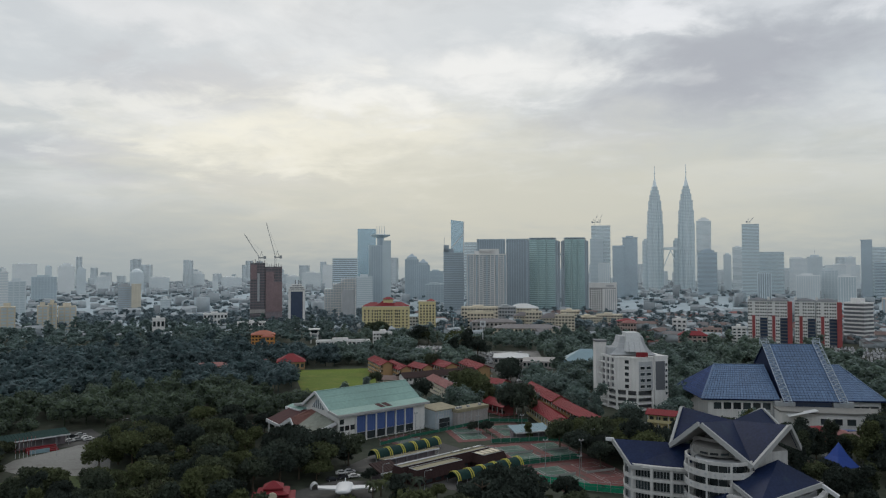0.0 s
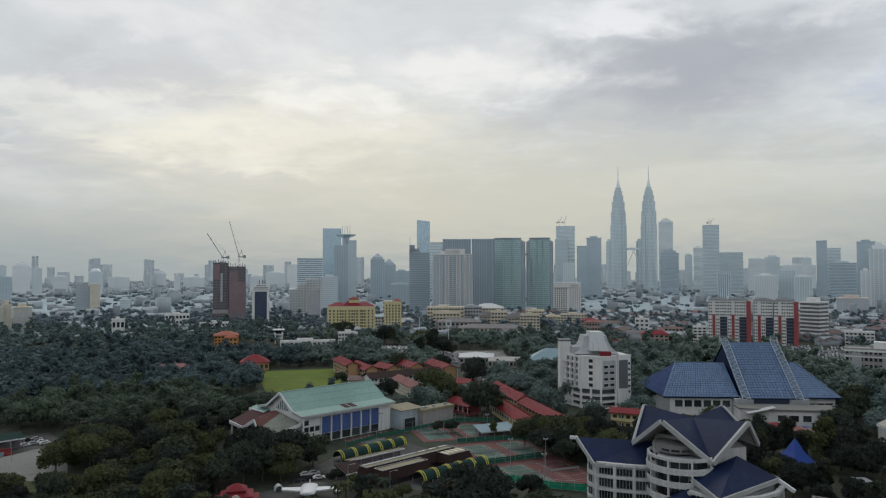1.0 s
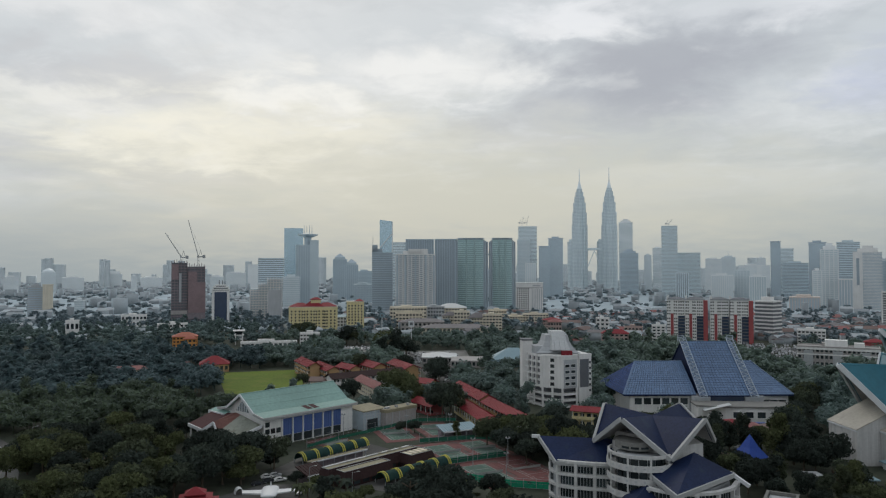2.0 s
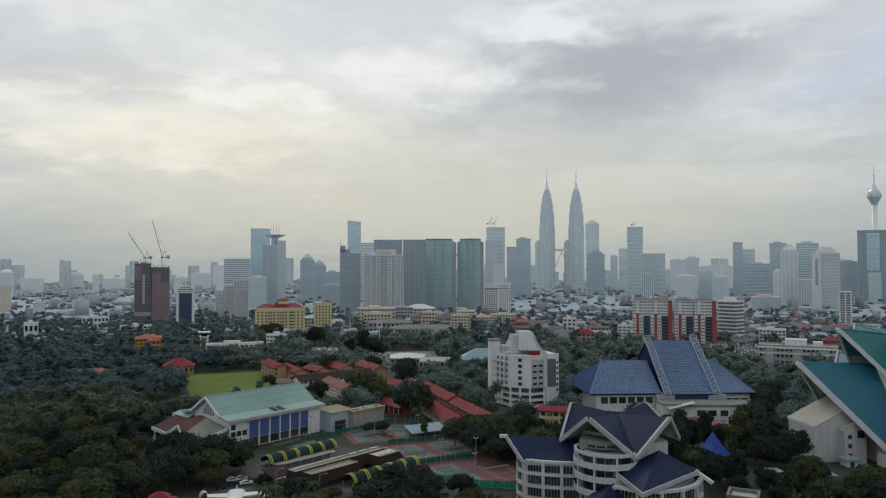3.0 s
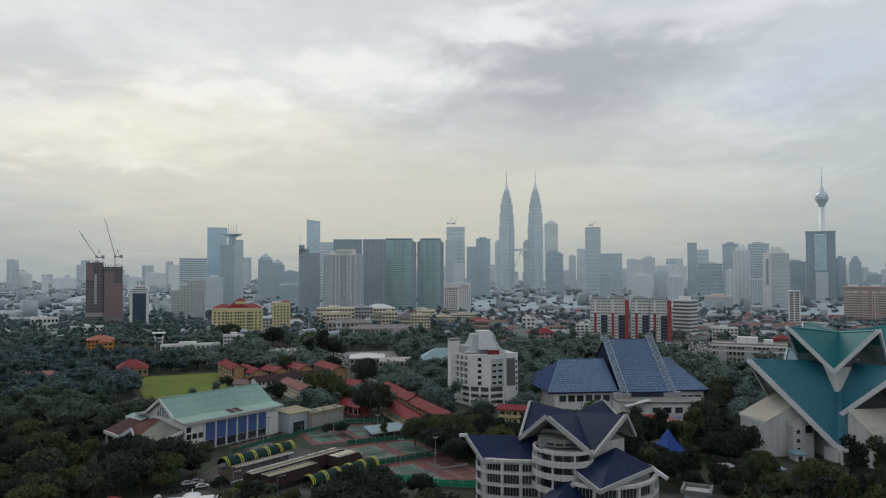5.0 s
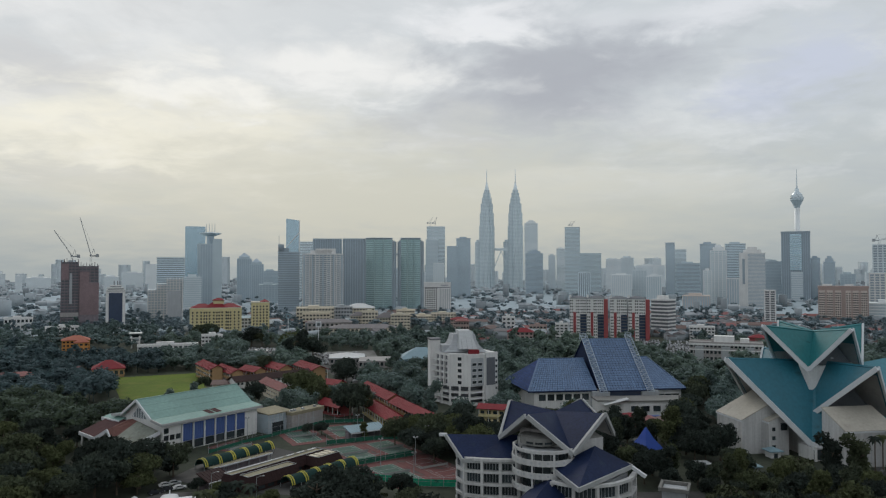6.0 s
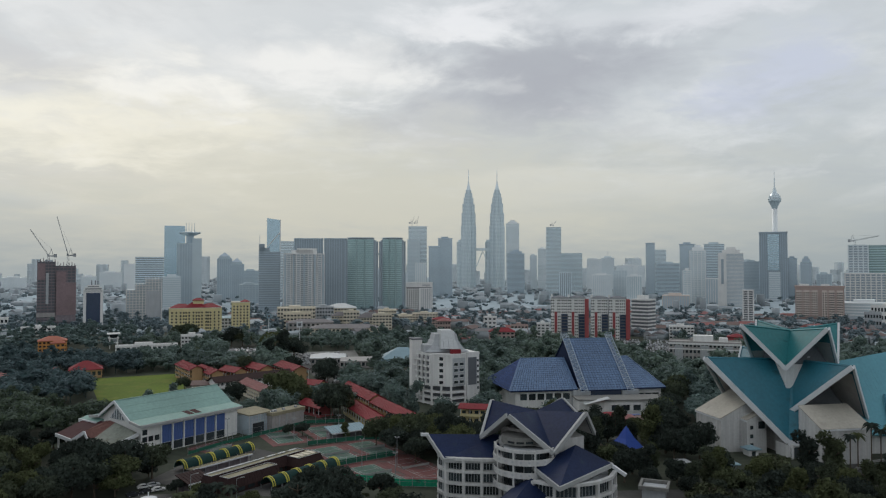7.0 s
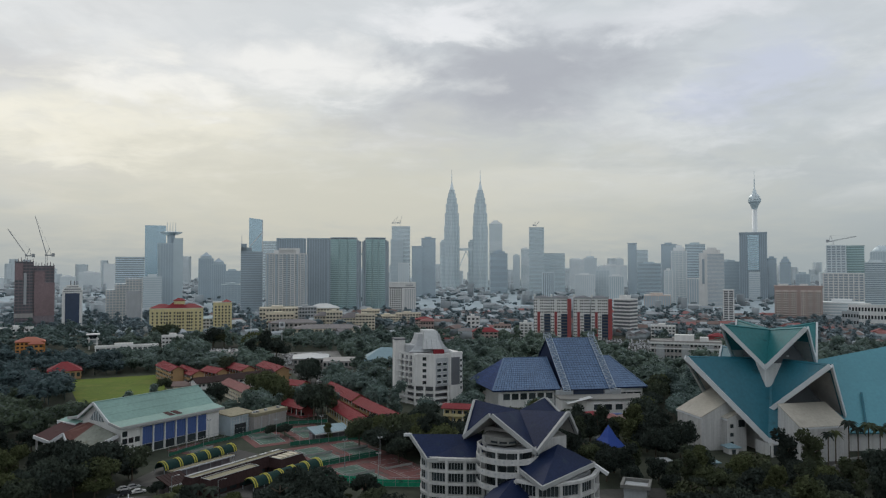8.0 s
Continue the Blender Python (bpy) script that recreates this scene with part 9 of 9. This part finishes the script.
# ---- low houses and roofs spread through the far city ----
def far_houses(count, d0, d1, name, label, walls, roofs, tall=0.2, from_bearing=-35):
    wv, wf, rv, rf = [], [], [], []
    for _ in range(count):
        d = math.sqrt(rng.uniform(d0 ** 2, d1 ** 2))
        az = radians(rng.uniform(from_bearing, 51))
        x, y = d * math.sin(az), d * math.cos(az)
        if is_taken(x, y, 6):
            continue
        w, l = rng.uniform(7, 16), rng.uniform(9, 26)
        h = rng.uniform(3.5, 9) if rng.random() >= tall else rng.uniform(10, 26)
        a = rng.choice((0.2, 0.9, -0.5)) + rng.uniform(-0.1, 0.1)
        c, s = math.cos(a), math.sin(a)
        pts = np.array([(-l / 2, -w / 2), (l / 2, -w / 2), (l / 2, w / 2), (-l / 2, w / 2)])
        pts = pts @ np.array([[c, s], [-s, c]]) + (x, y)
        b = len(wv) * 8
        wv.append(np.concatenate([np.c_[pts, np.zeros(4)], np.c_[pts, np.full(4, h)]]))
        wf.append(np.array([[0, 1, 5, 4], [1, 2, 6, 5], [2, 3, 7, 6], [3, 0, 4, 7], [4, 5, 6, 7], [3, 2, 1, 0]]) + b)
        if h < 10:
            over = (pts - (x, y)) * 1.08 + (x, y)
            r0 = (over[0] + over[3]) / 2 * 0.92 + np.array((x, y)) * 0.08
            r1 = (over[1] + over[2]) / 2 * 0.92 + np.array((x, y)) * 0.08
            z = h + 0.05
            rise = w * 0.22
            b = len(rv) * 6
            rv.append(np.array([(*over[0], z), (*over[1], z), (*over[2], z), (*over[3], z), (*r0, z + rise), (*r1, z + rise)]))
            rf.append(np.array([[0, 1, 5, 4], [2, 3, 4, 5], [1, 2, 5, 5], [3, 0, 4, 4]]) + b)
    ob = tagged(new(name, mesh_raw(name, np.concatenate(wv), np.concatenate(wf), walls)), label, "houses", kind="stuff")
    me = bpy.data.meshes.new("roofs")
    fs = [tuple(dict.fromkeys(int(i) for i in f)) for blk in rf for f in blk]
    me.from_pydata(np.concatenate(rv).tolist(), [], fs)
    me.materials.append(M[roofs])
    r = new("roofs", me)
    r.parent = ob
    tagged(r, kind="stuff")


# distant tower blocks closing the horizon
def far_towers(count):
    wv, wf = [], []
    for i in range(count):
        d = rng.uniform(2900, 4700)
        az = radians(rng.uniform(-36, 52))
        x, y = d * math.sin(az), d * math.cos(az)
        w, l = rng.uniform(18, 46), rng.uniform(18, 40)
        h = rng.uniform(30, 95) + (45 if rng.random() < 0.25 else 0)
        a = -az + rng.uniform(-0.5, 0.5)
        c, s = math.cos(a), math.sin(a)
        n = int(h / 6)
        for k in range(n):
            for grow, z0, z1 in ((0.0, k * 6, k * 6 + 3.6), (-0.3, k * 6 + 3.6, k * 6 + 6)):
                pts = np.array([(-w / 2 - grow, -l / 2 - grow), (w / 2 + grow, -l / 2 - grow), (w / 2 + grow, l / 2 + grow), (-w / 2 - grow, l / 2 + grow)])
                pts = pts @ np.array([[c, s], [-s, c]]) + (x, y)
                b = len(wv) * 8
                wv.append(np.concatenate([np.c_[pts, np.full(4, z0)], np.c_[pts, np.full(4, z1)]]))
                wf.append(np.array([[0, 1, 5, 4], [1, 2, 6, 5], [2, 3, 7, 6], [3, 0, 4, 7], [4, 5, 6, 7], [3, 2, 1, 0]]) + b)
    # pale cladding here carries the horizon haze in its colour
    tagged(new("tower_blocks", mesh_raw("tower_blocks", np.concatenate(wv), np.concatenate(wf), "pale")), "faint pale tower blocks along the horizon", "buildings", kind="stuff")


far_towers(170)
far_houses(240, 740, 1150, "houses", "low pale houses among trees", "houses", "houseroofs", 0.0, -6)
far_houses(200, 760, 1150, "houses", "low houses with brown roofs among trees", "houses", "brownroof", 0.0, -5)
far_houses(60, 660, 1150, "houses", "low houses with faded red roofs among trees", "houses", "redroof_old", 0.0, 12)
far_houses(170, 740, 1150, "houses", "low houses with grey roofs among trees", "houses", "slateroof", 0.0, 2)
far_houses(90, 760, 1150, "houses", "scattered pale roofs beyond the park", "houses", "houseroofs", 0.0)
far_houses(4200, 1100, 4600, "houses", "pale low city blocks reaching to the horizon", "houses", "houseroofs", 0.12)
